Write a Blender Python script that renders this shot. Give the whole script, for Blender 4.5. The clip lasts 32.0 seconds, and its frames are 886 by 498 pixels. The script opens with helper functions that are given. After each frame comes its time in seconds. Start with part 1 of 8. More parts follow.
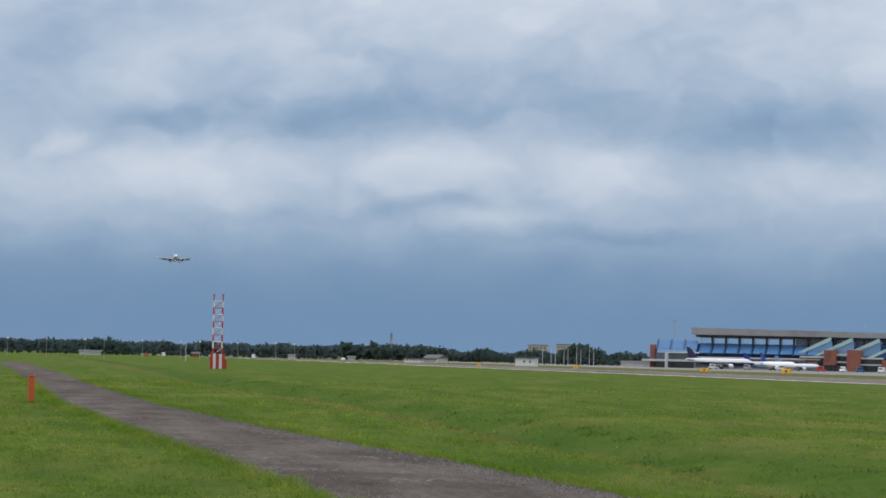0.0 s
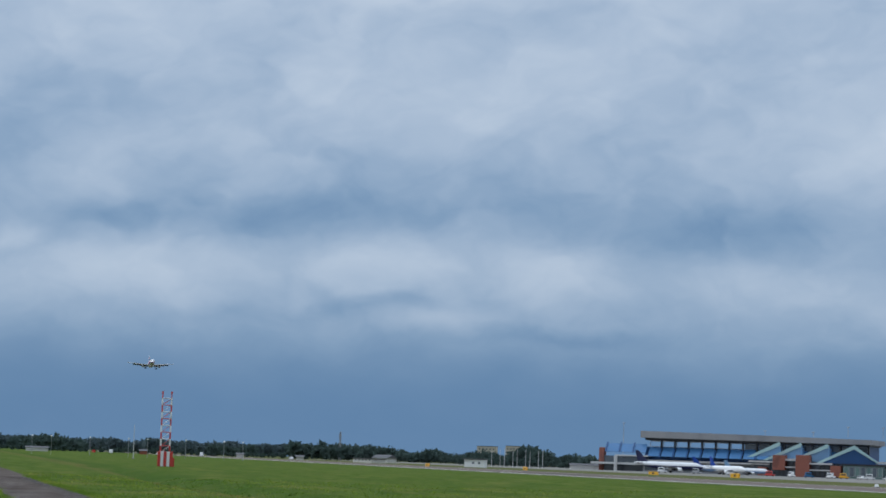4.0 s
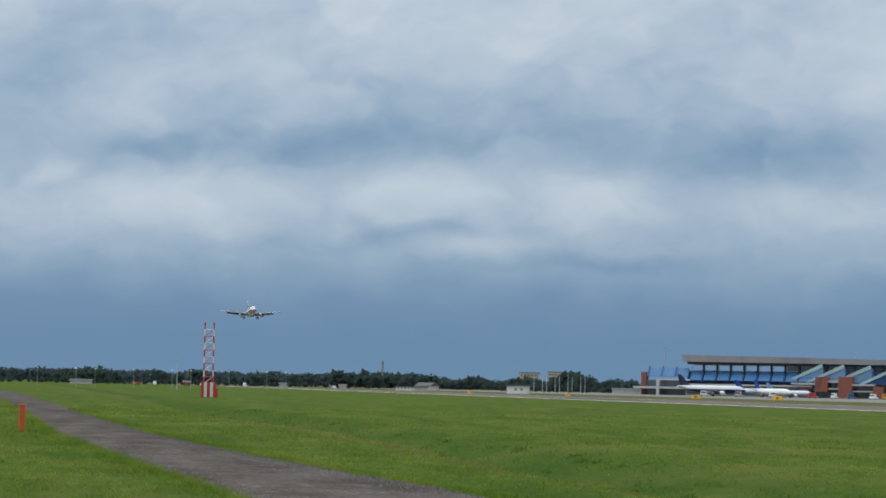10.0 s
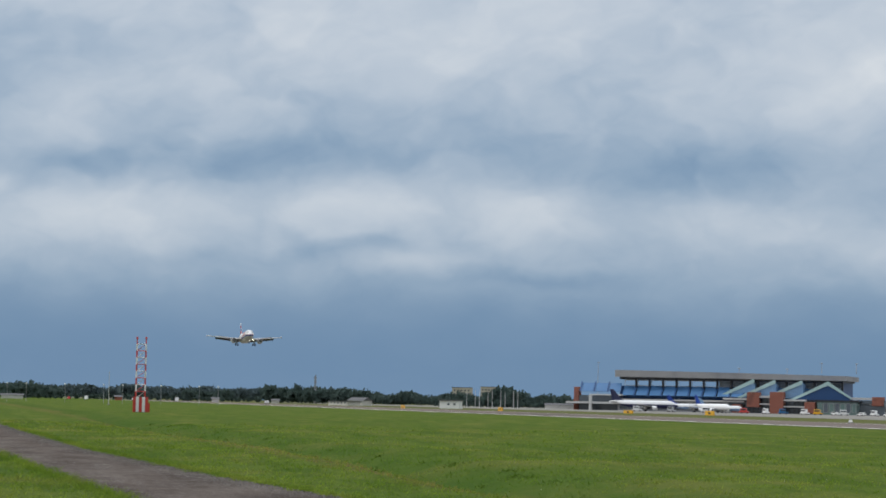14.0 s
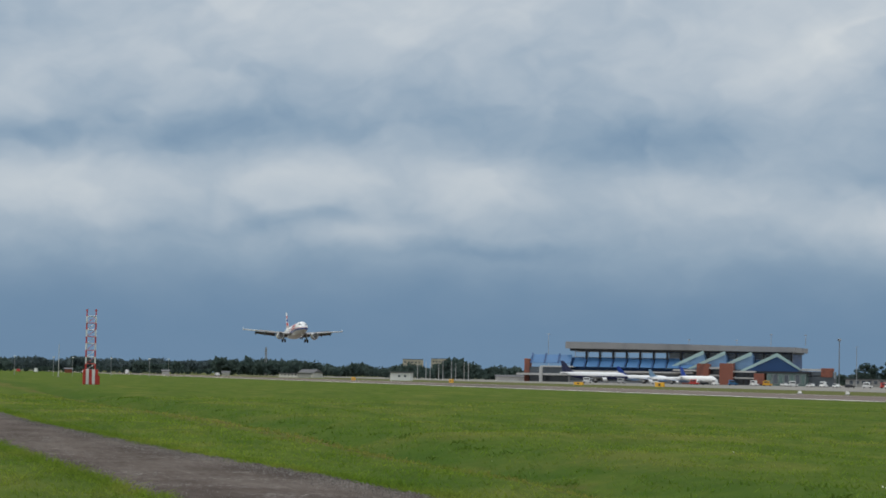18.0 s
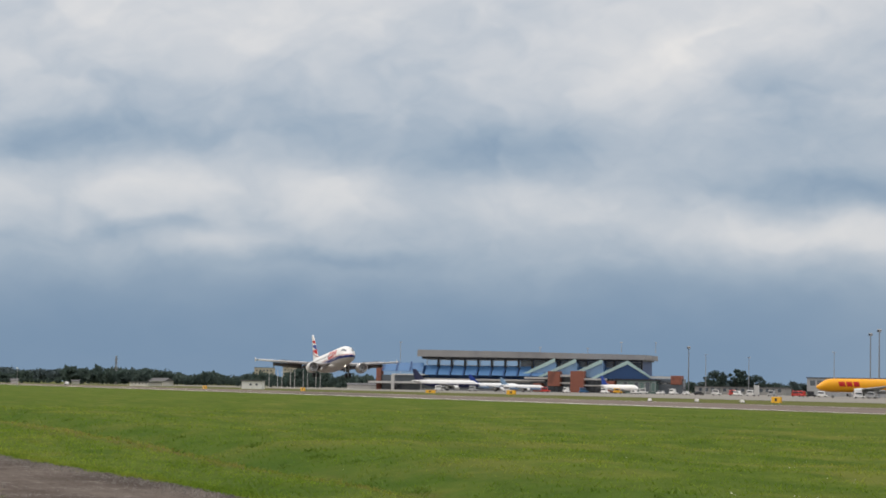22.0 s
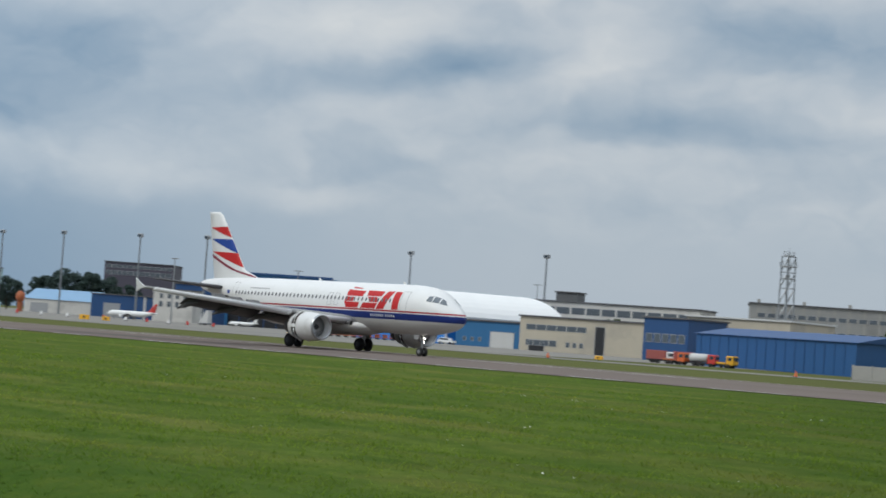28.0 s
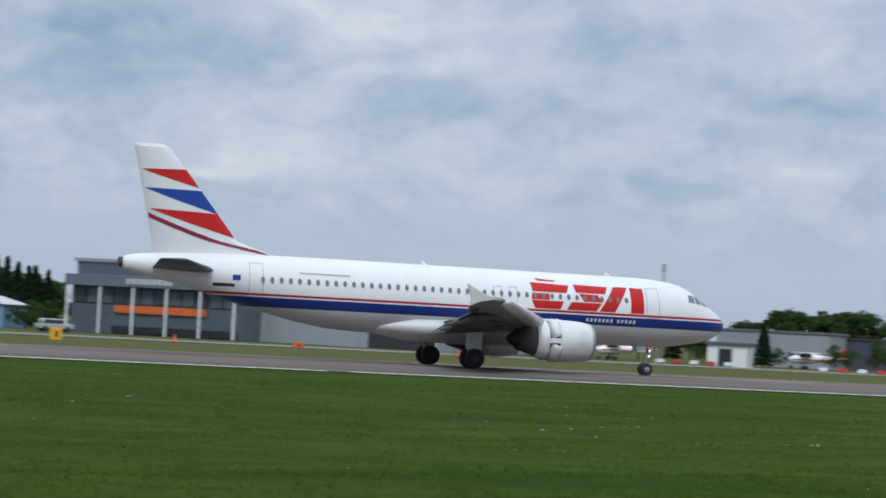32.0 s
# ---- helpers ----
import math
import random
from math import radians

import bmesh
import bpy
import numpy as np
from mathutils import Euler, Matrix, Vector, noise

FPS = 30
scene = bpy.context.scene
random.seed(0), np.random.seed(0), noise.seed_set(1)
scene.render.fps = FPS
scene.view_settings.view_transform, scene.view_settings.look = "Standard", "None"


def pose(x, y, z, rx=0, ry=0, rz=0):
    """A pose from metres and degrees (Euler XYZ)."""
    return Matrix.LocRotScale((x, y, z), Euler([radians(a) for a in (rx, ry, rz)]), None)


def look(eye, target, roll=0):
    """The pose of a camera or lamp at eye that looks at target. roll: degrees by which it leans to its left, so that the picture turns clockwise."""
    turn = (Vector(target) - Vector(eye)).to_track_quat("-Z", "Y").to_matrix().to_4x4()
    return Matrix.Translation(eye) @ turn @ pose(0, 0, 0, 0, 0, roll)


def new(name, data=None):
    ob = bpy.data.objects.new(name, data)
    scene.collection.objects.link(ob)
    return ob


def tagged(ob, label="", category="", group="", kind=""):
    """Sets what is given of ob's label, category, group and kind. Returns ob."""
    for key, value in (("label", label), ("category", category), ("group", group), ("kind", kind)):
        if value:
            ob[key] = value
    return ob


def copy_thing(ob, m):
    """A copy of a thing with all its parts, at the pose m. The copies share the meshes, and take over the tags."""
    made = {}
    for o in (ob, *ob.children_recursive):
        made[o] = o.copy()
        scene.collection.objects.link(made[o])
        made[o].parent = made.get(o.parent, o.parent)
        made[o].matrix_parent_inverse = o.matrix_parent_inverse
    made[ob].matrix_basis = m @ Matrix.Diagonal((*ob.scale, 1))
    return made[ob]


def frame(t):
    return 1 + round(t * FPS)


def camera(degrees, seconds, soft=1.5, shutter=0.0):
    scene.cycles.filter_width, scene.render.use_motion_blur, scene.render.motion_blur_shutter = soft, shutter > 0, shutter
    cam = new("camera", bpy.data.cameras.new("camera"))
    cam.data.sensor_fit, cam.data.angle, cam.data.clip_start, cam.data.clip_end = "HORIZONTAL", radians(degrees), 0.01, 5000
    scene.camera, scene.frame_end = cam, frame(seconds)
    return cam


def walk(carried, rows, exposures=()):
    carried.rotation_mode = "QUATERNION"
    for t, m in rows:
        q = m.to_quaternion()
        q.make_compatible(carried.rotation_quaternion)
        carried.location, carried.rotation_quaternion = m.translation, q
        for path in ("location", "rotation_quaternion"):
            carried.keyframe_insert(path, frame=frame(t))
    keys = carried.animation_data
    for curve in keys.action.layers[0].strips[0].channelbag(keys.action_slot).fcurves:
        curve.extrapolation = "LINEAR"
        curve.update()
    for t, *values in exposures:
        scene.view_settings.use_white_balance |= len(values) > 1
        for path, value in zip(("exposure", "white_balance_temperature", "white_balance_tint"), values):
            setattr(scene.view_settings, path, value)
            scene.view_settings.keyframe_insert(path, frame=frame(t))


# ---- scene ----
# The camera stands by the fence, two metres up, and pans with the landing airliner.
# X runs along the runway (landing direction), Y across it, away from the camera.
cam = camera(20.67, 32.0, soft=1.7, shutter=0.14)
EYE = (0.0, 0.0, 2.1)
# seconds, turn from the runway's normal, pitch, lean
VIEWS = [
    (0, -80.10, 2.58, 1.26), (0.5, -80.15, 2.80, 0.97), (1, -80.50, 3.95, 1.14), (1.5, -81.39, 4.34, 1.40), (2, -81.07, 4.50, 1.67),
    (2.1, -82.08, 4.34, 1.6), (2.2, -82.5, 4.13, 1.5), (2.3, -82.2, 3.97, 1.4), (2.4, -82.4, 4.02, 1.35),
    (2.5, -81.77, 4.09, 1.29), (2.6, -81.66, 4.18, 1.3), (2.7, -81.12, 4.4, 1.4), (2.8, -80.1, 4.87, 1.5), (2.9, -80.0, 4.98, 1.6), (3, -79.41, 5.18, 1.66), (3.2, -80.7, 4.98, 1.9), (3.5, -79.22, 5.29, 2.25), (5.5, -79.38, 4.16, 1.07), (6, -79.59, 3.51, 0.94),
    (7, -78.80, 3.30, 0.78), (7.5, -79.20, 2.98, 1.26), (8, -79.39, 3.15, 1.29), (8.5, -78.79, 3.45, 1.52), (9, -79.57, 2.87, 1.00),
    (9.2, -79.24, 3.04, 1.00), (10, -79.90, 3.24, 1.09), (10.5, -76.19, 3.37, 1.41), (11, -72.32, 3.96, 1.52), (11.5, -70.65, 2.25, 2.20),
    (12, -73.37, 2.47, 0.90), (12.5, -75.32, 3.58, 1.01), (13, -75.64, 3.53, 0.93), (13.5, -75.65, 3.47, 0.96), (14, -78.33, 3.62, 1.14),
    (15, -77.97, 3.21, 1.18), (17.5, -76.91, 3.29, 1.31), (18, -77.15, 2.98, 1.04), (18.5, -76.76, 2.62, 0.92), (19, -76.41, 2.18, 0.99),
    (19.5, -75.36, 2.65, 2.03), (20, -75.09, 2.46, 2.45), (20.5, -74.68, 2.59, 2.75), (21, -75.11, 2.62, 3.15), (21.5, -74.45, 3.40, 1.38),
    (22, -73.66, 3.23, 0.90), (22.5, -71.90, 1.90, 1.07), (23, -71.42, 2.44, 1.26), (23.5, -70.79, 2.12, 1.45), (24, -70.58, 1.88, 1.54),
    (24.5, -68.45, 1.73, 1.26), (26.5, -58.37, 1.72, 2.47), (27, -55.60, 2.06, 3.01), (27.2, -54.70, 1.95, 3.10), (27.6, -52.38, 2.35, 2.97),
    (28, -48.64, 2.02, 4.05), (28.5, -42.21, 2.61, 4.35), (28.7, -38.54, 2.73, 3.67), (29, -33.72, 1.92, 4.07), (29.5, -30.10, 2.23, 2.24),
    (29.8, -23.68, 2.81, 3.54), (30, -19.24, 2.20, 2.93), (30.3, -14.35, 2.08, 4.77), (30.5, -12.33, 3.43, 3.77), (30.7, -8.72, 3.52, 3.35),
    (31, -0.43, 4.67, 3.73), (31.2, 5.82, 3.36, 4.36), (31.3, 8.25, 2.59, 4.84), (31.5, 11.47, 1.88, 4.49), (31.8, 18.10, 1.80, 3.17),
    (32, 22.38, 1.99, 2.99),
]


def view(turn, pitch, lean):
    return pose(*EYE, 90 + pitch, 0, -turn) @ pose(0, 0, 0, 0, 0, lean)


# the camera's own brightening and white balance: seconds, stops, kelvin, tint
TONES = [
    (0, 0.2, 6370, 12.2), (1, 0.1, 5980, 12.7), (2, 0, 7050, 14.3), (3, -0.05, 5880, 8.1), (6, -0.1, 5720, 13.3), (8, 0.05, 5840, 28.7), (9, 0.0, 6560, 13.4), (10, 0.08, 6260, 7.3),
    (11, -0.08, 5590, 6.8), (12, 0.28, 5830, 4.7), (13, 0.13, 5670, 2.2), (14, 0.12, 6500, 10.0), (15, 0.02, 6020, 14.2), (18, 0.02, 6600, 8.3), (20, 0.22, 7100, 11.3), (21, 0.3, 7190, 12.4),
    (22, 0.28, 7240, 13.7), (23, 0.36, 7160, 11.8), (24, 0.32, 6750, 11.6), (27, 0.2, 7140, 10.4), (28, 0.03, 6320, 7.0), (28.7, 0.08, 6690, 9.9), (29, 0.05, 6840, 8.5), (30, 0.05, 6050, 14.2),
    (31, -0.36, 5580, 8.3), (31.5, -0.36, 5720, 11.8), (32, 0.08, 5880, 9.4),
]
walk(cam, [(t, view(a, p, r)) for t, a, p, r in VIEWS], TONES)

# ---- world and sun ----
SUN_TURN, SUN_HEIGHT = 200.0, 42.0   # compass turn from +Y towards +X, degrees up
sun = new("sun", bpy.data.lights.new("sun", "SUN"))
sun.data.energy, sun.data.angle, sun.data.color = 1.4, radians(14), (1.0, 0.95, 0.88)
sun.matrix_world = look((0, 0, 0), (-math.sin(radians(SUN_TURN)) * math.cos(radians(SUN_HEIGHT)),
                                    -math.cos(radians(SUN_TURN)) * math.cos(radians(SUN_HEIGHT)), -math.sin(radians(SUN_HEIGHT))))
sun.location = (0, 0, 60)


class Nodes:
    """Short hand for building a node tree."""

    def __init__(self, tree, keep=False):
        self.tree = tree
        if not keep:
            tree.nodes.clear()

    def add(self, kind, **sets):
        n = self.tree.nodes.new(kind)
        for k, v in sets.items():
            setattr(n, k, v)
        return n

    def link(self, a, b):
        self.tree.links.new(a, b)

    def put(self, socket, value):
        if isinstance(value, bpy.types.NodeSocket):
            self.link(value, socket)
        else:
            socket.default_value = value

    def math(self, op, a, b=0.0, c=0.0, clamp=False):
        n = self.add("ShaderNodeMath", operation=op, use_clamp=clamp)
        for s, v in zip(n.inputs, (a, b, c)):
            self.put(s, v)
        return n.outputs[0]

    def mix(self, f, a, b, blend="MIX"):
        n = self.add("ShaderNodeMix", data_type="RGBA", blend_type=blend)
        self.put(n.inputs[0], f)
        for s, v in ((n.inputs[6], a), (n.inputs[7], b)):
            self.put(s, (*v, 1.0) if isinstance(v, tuple) and len(v) == 3 else v)
        return n.outputs[2]

    def ramp(self, f, stops, interpolation="LINEAR"):
        n = self.add("ShaderNodeValToRGB")
        n.color_ramp.interpolation = interpolation
        el = n.color_ramp.elements
        while len(el) < len(stops):
            el.new(0.5)
        for e, (p, c) in zip(el, stops):
            e.position = p
            e.color = (*c, 1.0) if isinstance(c, tuple) else (c, c, c, 1.0)
        self.put(n.inputs[0], f)
        return n.outputs[0]

    def noise(self, vector, scale, detail=4.0, rough=0.55, distortion=0.0):
        n = self.add("ShaderNodeTexNoise")
        if vector is not None:
            self.link(vector, n.inputs["Vector"])
        n.inputs["Scale"].default_value, n.inputs["Detail"].default_value = scale, detail
        n.inputs["Roughness"].default_value, n.inputs["Distortion"].default_value = rough, distortion
        return n.outputs[0]

    def smooth(self, v, lo, hi):
        n = self.add("ShaderNodeMapRange", interpolation_type="SMOOTHSTEP")
        self.put(n.inputs[0], v)
        n.inputs[1].default_value, n.inputs[2].default_value = lo, hi
        return n.outputs[0]

    def combine(self, x, y, z=0.0):
        n = self.add("ShaderNodeCombineXYZ")
        for s, v in zip(n.inputs, (x, y, z)):
            self.put(s, v)
        return n.outputs[0]


world = bpy.data.worlds.new("overcast_sky")
scene.world = world
world.use_nodes = True
w = Nodes(world.node_tree)
geo = w.add("ShaderNodeTexCoord").outputs["Generated"]
sep = w.add("ShaderNodeSeparateXYZ")
w.link(geo, sep.inputs[0])
dx, dy, dz = sep.outputs
up = w.math("MULTIPLY", w.math("ARCSINE", dz), 57.2958)
turn = w.math("MULTIPLY", w.math("ARCTAN2", dx, dy), 57.2958)
clear = w.add("ShaderNodeTexSky", sky_type="NISHITA", sun_disc=False, sun_elevation=radians(SUN_HEIGHT), sun_rotation=radians(SUN_TURN))
# cloud deck: slate rain haze on the western horizon, cumulus puffs above it, a grey-white sheet higher up
warp = w.add("ShaderNodeTexNoise")
w.link(w.combine(w.math("MULTIPLY", turn, 0.5), w.math("MULTIPLY", up, 0.75), 1.7), warp.inputs["Vector"])
warp.inputs["Scale"].default_value, warp.inputs["Detail"].default_value, warp.inputs["Roughness"].default_value = 1.0, 3.6, 0.45
wsep = w.add("ShaderNodeSeparateColor")
w.link(warp.outputs[1], wsep.inputs[0])
wt = w.math("ADD", turn, w.math("MULTIPLY", w.math("SUBTRACT", wsep.outputs[0], 0.5), 2.0))
wu = w.math("ADD", up, w.math("MULTIPLY", w.math("SUBTRACT", wsep.outputs[1], 0.5), 1.0))
deck_west = w.ramp(w.math("DIVIDE", wu, 12.0), [(0.0, 0.19), (0.08, 0.165), (0.15, 0.19), (0.2, 0.26), (0.25, 0.41), (0.31, 0.53), (0.38, 0.55), (0.45, 0.45), (0.52, 0.47), (0.64, 0.56), (0.8, 0.65), (1.0, 0.7)], "B_SPLINE")
deck_east = w.ramp(w.math("DIVIDE", wu, 12.0), [(0.0, 0.55), (0.2, 0.57), (0.36, 0.62), (0.5, 0.6), (0.7, 0.64), (1.0, 0.68)], "B_SPLINE")
east = w.smooth(turn, -68.0, -46.0)
dn = w.add("ShaderNodeMix", data_type="FLOAT")
w.link(east, dn.inputs[0])
w.link(deck_west, dn.inputs[2])
w.link(deck_east, dn.inputs[3])
light = dn.outputs[0]
puff = w.noise(w.combine(w.math("MULTIPLY", wt, 0.4), w.math("MULTIPLY", wu, 0.7), 3.1), 1.0, 3.0, 0.5)
wisp = w.noise(w.combine(w.math("MULTIPLY", turn, 1.0), w.math("MULTIPLY", up, 1.7), 7.7), 1.0, 6.0, 0.55, 0.4)


def billow(a, b, z, detail):
    """Rounded heads with creases between them, as on cumulus."""
    f = w.noise(w.combine(w.math("MULTIPLY", wt, a), w.math("MULTIPLY", wu, b), z), 1.0, detail, 0.5)
    return w.math("SUBTRACT", w.math("MULTIPLY", w.math("ABSOLUTE", w.math("SUBTRACT", f, 0.5)), 4.0), 0.35)


heads = w.math("ADD", billow(0.5, 0.9, 5.3, 2.0), w.math("MULTIPLY", billow(1.3, 2.1, 9.1, 3.0), 0.5))
# long slanting veils in the high sheet of the west
slant = w.combine(w.math("MULTIPLY", w.math("ADD", w.math("MULTIPLY", wt, 0.87), w.math("MULTIPLY", wu, 0.5)), 0.16),
                  w.math("MULTIPLY", w.math("SUBTRACT", w.math("MULTIPLY", wu, 0.87), w.math("MULTIPLY", wt, 0.5)), 0.62), 2.2)
veil = w.math("MULTIPLY", w.math("SUBTRACT", w.noise(slant, 1.0, 4.0, 0.5), 0.5), w.math("MULTIPLY", w.smooth(up, 4.8, 6.8), w.math("SUBTRACT", 1.0, w.math("MULTIPLY", east, 0.6))))
rough_part = w.math("MULTIPLY", w.math("ADD", 0.12, w.math("MULTIPLY", w.smooth(wu, 1.8, 3.4), 0.88)), w.math("ADD", 1.0, w.math("MULTIPLY", w.smooth(turn, -40.0, -20.0), 0.9)))
for layer, amount in ((w.math("SUBTRACT", puff, 0.5), 0.16), (w.math("SUBTRACT", wisp, 0.5), 0.06), (heads, 0.05)):
    light = w.math("ADD", light, w.math("MULTIPLY", w.math("MULTIPLY", layer, rough_part), amount))
light = w.math("ADD", light, w.math("MULTIPLY", veil, 0.34))
rims = w.noise(w.combine(w.math("MULTIPLY", wt, 0.2), w.math("MULTIPLY", wu, 0.34), 4.4), 1.0, 4.0, 0.45)
light = w.math("ADD", light, w.math("MULTIPLY", w.math("MULTIPLY", w.math("SUBTRACT", w.smooth(rims, 0.46, 0.535), 0.5), w.smooth(wu, 2.6, 4.2)), 0.075))
# single clouds: turn, height, half breadth, half thickness, tilt, brightness
CLOUDS_WEST = ((-86.3, 5.45, 4.6, 0.6, 0, -0.17), (-81.0, 5.75, 3.4, 0.55, 4, -0.10), (-71.7, 5.55, 3.6, 0.8, 0, -0.24), (-85.3, 4.3, 3.2, 0.9, 3, 0.14),
               (-80.3, 4.7, 2.0, 0.65, 8, 0.14), (-76.0, 4.6, 1.9, 0.8, 0, 0.12), (-72.6, 4.5, 1.3, 0.9, 0, 0.09), (-80.7, 3.65, 2.1, 0.26, 6, -0.17),
               (-84.0, 3.2, 1.7, 0.25, 0, -0.09), (-76.2, 3.0, 2.8, 0.34, -2, -0.15), (-79.0, 3.3, 1.8, 0.4, 5, 0.12), (-89.2, 4.95, 1.0, 0.3, 8, 0.11))
CLOUDS_HIGH = ((-85.5, 7.2, 4.2, 0.8, 27, 0.10), (-89.3, 7.6, 3.0, 1.6, 20, -0.12), (-81.6, 6.3, 3.2, 0.6, 25, -0.08), (-78.3, 8.5, 5.0, 1.3, 10, 0.10),
               (-75.8, 6.9, 3.4, 0.6, 32, -0.09), (-71.5, 7.6, 3.0, 1.0, 20, 0.07), (-83.5, 9.3, 4.0, 0.9, 24, -0.07), (-64.5, 4.6, 5.0, 0.55, -2, -0.28),
               (-65.0, 6.2, 2.6, 1.6, 0, -0.13), (-66.3, 3.75, 4.6, 0.6, -3, 0.08), (-67.5, 7.8, 3.0, 0.9, 12, 0.12))
CLOUDS_MID = ((-60.0, 4.75, 6.0, 0.75, -1, -0.26), (-58.5, 5.9, 4.6, 1.0, 4, -0.18), (-62.0, 3.6, 6.0, 0.4, -2, 0.08), (-56.0, 3.2, 2.6, 0.6, 0, 0.08),
              (-52.3, 3.1, 1.7, 0.5, 6, 0.12), (-50.3, 6.0, 4.8, 0.55, 10, -0.18), (-58.5, 7.6, 4.0, 0.9, 0, 0.14), (-51.5, 7.1, 2.6, 0.8, 10, 0.14),
              (-46.5, 5.0, 3.0, 0.5, 6, -0.10), (-49.5, 4.0, 3.4, 0.25, 10, -0.07), (-40.0, 7.5, 5.4, 1.0, 0, -0.24), (-43.3, 5.3, 4.6, 0.5, -2, -0.14),
              (-45.0, 7.1, 1.8, 1.2, 20, 0.17), (-48.6, 6.3, 2.4, 0.6, 0, -0.14))
CLOUDS_EAST = ((-35.0, 6.2, 1.9, 0.8, 8, 0.16), (-31.8, 8.0, 1.6, 1.1, 26, 0.18), (-37.6, 5.75, 3.2, 0.5, 4, 0.10), (-30.4, 5.2, 3.2, 0.8, 0, -0.18),
               (-33.4, 5.0, 2.6, 0.5, 4, -0.12), (-27.0, 6.8, 3.6, 1.1, 6, -0.12), (-22.6, 5.5, 4.6, 1.3, 0, -0.16), (-18.0, 7.4, 4.8, 0.8, 5, -0.18),
               (-13.3, 6.6, 4.2, 0.7, 3, 0.22), (-10.3, 5.4, 2.6, 0.2, 2, 0.12), (-18.0, 4.4, 6.0, 0.32, 1, 0.11), (-12.0, 3.9, 3.2, 0.18, 0, 0.10))
CLOUDS_LAST = ((-4.5, 4.6, 2.6, 0.35, 2, 0.16), (-1.2, 5.6, 1.8, 0.5, 4, 0.18), (1.6, 4.4, 1.6, 0.6, 0, 0.16), (6.2, 5.5, 1.6, 0.7, 20, 0.2), (-9.2, 6.5, 1.4, 0.35, 6, 0.15), (8.6, 7.6, 2.0, 0.6, 8, 0.14),
               (-4.0, 8.4, 4.0, 0.9, 4, -0.16), (9.5, 6.3, 2.4, 0.6, 0, -0.16), (21.5, 6.2, 2.2, 0.3, 10, 0.12), (12.6, 4.6, 1.4, 0.35, 4, 0.12), (26.5, 7.2, 3.0, 0.6, 4, -0.14))
CLOUDS_FAR = ((-3.0, 6.6, 4.0, 0.8, 6, -0.15), (2.5, 7.8, 3.6, 1.0, 10, 0.12), (5.5, 5.6, 3.8, 0.6, -4, -0.12), (14.8, 6.4, 4.0, 1.2, 0, -0.20),
              (24.3, 5.3, 3.4, 0.6, -6, -0.13), (31.3, 5.7, 3.0, 0.7, 0, -0.12), (27.6, 3.8, 2.4, 0.42, -4, -0.12), (18.0, 4.0, 1.8, 0.7, 0, 0.09),
              (16.7, 3.55, 1.4, 0.2, 2, 0.12), (19.6, 7.3, 3.4, 0.9, 4, 0.12), (30.6, 4.3, 2.0, 0.5, 0, 0.09), (10.0, 4.2, 3.0, 0.4, 2, 0.10))
spot = w.combine(wt, wu)
for ct, cu, st, su, tilt, amount in CLOUDS_WEST + CLOUDS_HIGH + CLOUDS_MID + CLOUDS_EAST + CLOUDS_LAST + CLOUDS_FAR:
    lay = w.add("ShaderNodeMapping", vector_type="TEXTURE")
    w.link(spot, lay.inputs[0])
    lay.inputs[1].default_value, lay.inputs[2].default_value, lay.inputs[3].default_value = (ct, cu, 0), (0, 0, radians(tilt)), (st, su, 1)
    far_off = w.add("ShaderNodeVectorMath", operation="LENGTH")
    w.link(lay.outputs[0], far_off.inputs[0])
    fade = w.add("ShaderNodeMapRange", interpolation_type="SMOOTHSTEP")
    w.link(far_off.outputs["Value"], fade.inputs[0])
    fade.inputs[1].default_value, fade.inputs[2].default_value, fade.inputs[3].default_value, fade.inputs[4].default_value = 0.0, 1.4, amount * (1.15 if amount > 0 else 0.7 if ct < -55 else 0.95), 0.0
    light = w.math("ADD", light, fade.outputs[0])
cloud = w.ramp(light, [(0.0, (0.085, 0.165, 0.285)), (0.15, (0.118, 0.222, 0.37)), (0.35, (0.25, 0.35, 0.475)), (0.5, (0.36, 0.445, 0.55)), (0.65, (0.48, 0.545, 0.625)),
                       (0.8, (0.6, 0.645, 0.695)), (1.0, (0.76, 0.78, 0.79))])
grey = w.mix(w.math("MULTIPLY", east, 0.5), cloud, w.mix(1.0, cloud, (1.1, 0.98, 0.88), "MULTIPLY"))
# an overcast dome grows brighter towards the zenith
zen = w.math("ADD", 1.0, w.math("MULTIPLY", w.smooth(up, 12.0, 75.0), 1.5))
dome = w.add("ShaderNodeVectorMath", operation="SCALE")
w.link(grey, dome.inputs[0])
w.link(zen, dome.inputs["Scale"])
thin = w.add("ShaderNodeVectorMath", operation="SCALE")
w.link(clear.outputs[0], thin.inputs[0])
thin.inputs["Scale"].default_value = 0.08
both = w.mix(0.93, thin.outputs[0], dome.outputs[0])
bg = w.add("ShaderNodeBackground")
w.link(both, bg.inputs[0])
out = w.add("ShaderNodeOutputWorld")
w.link(bg.outputs[0], out.inputs[0])
scene.view_settings.exposure = 0.0


# ---- helpers for building ----
def at(turn, dist, z=0.0):
    """A place by its compass turn from +Y and its distance from the camera."""
    return Vector((dist * math.sin(radians(turn)), dist * math.cos(radians(turn)), z))


def thing(name, label, category, place=(0, 0, 0), heading=0.0, group="", kind=""):
    ob = new(name)
    ob.empty_display_size = 0.5
    ob.matrix_world = pose(*place, 0, 0, heading)
    return tagged(ob, label, category, group, kind)


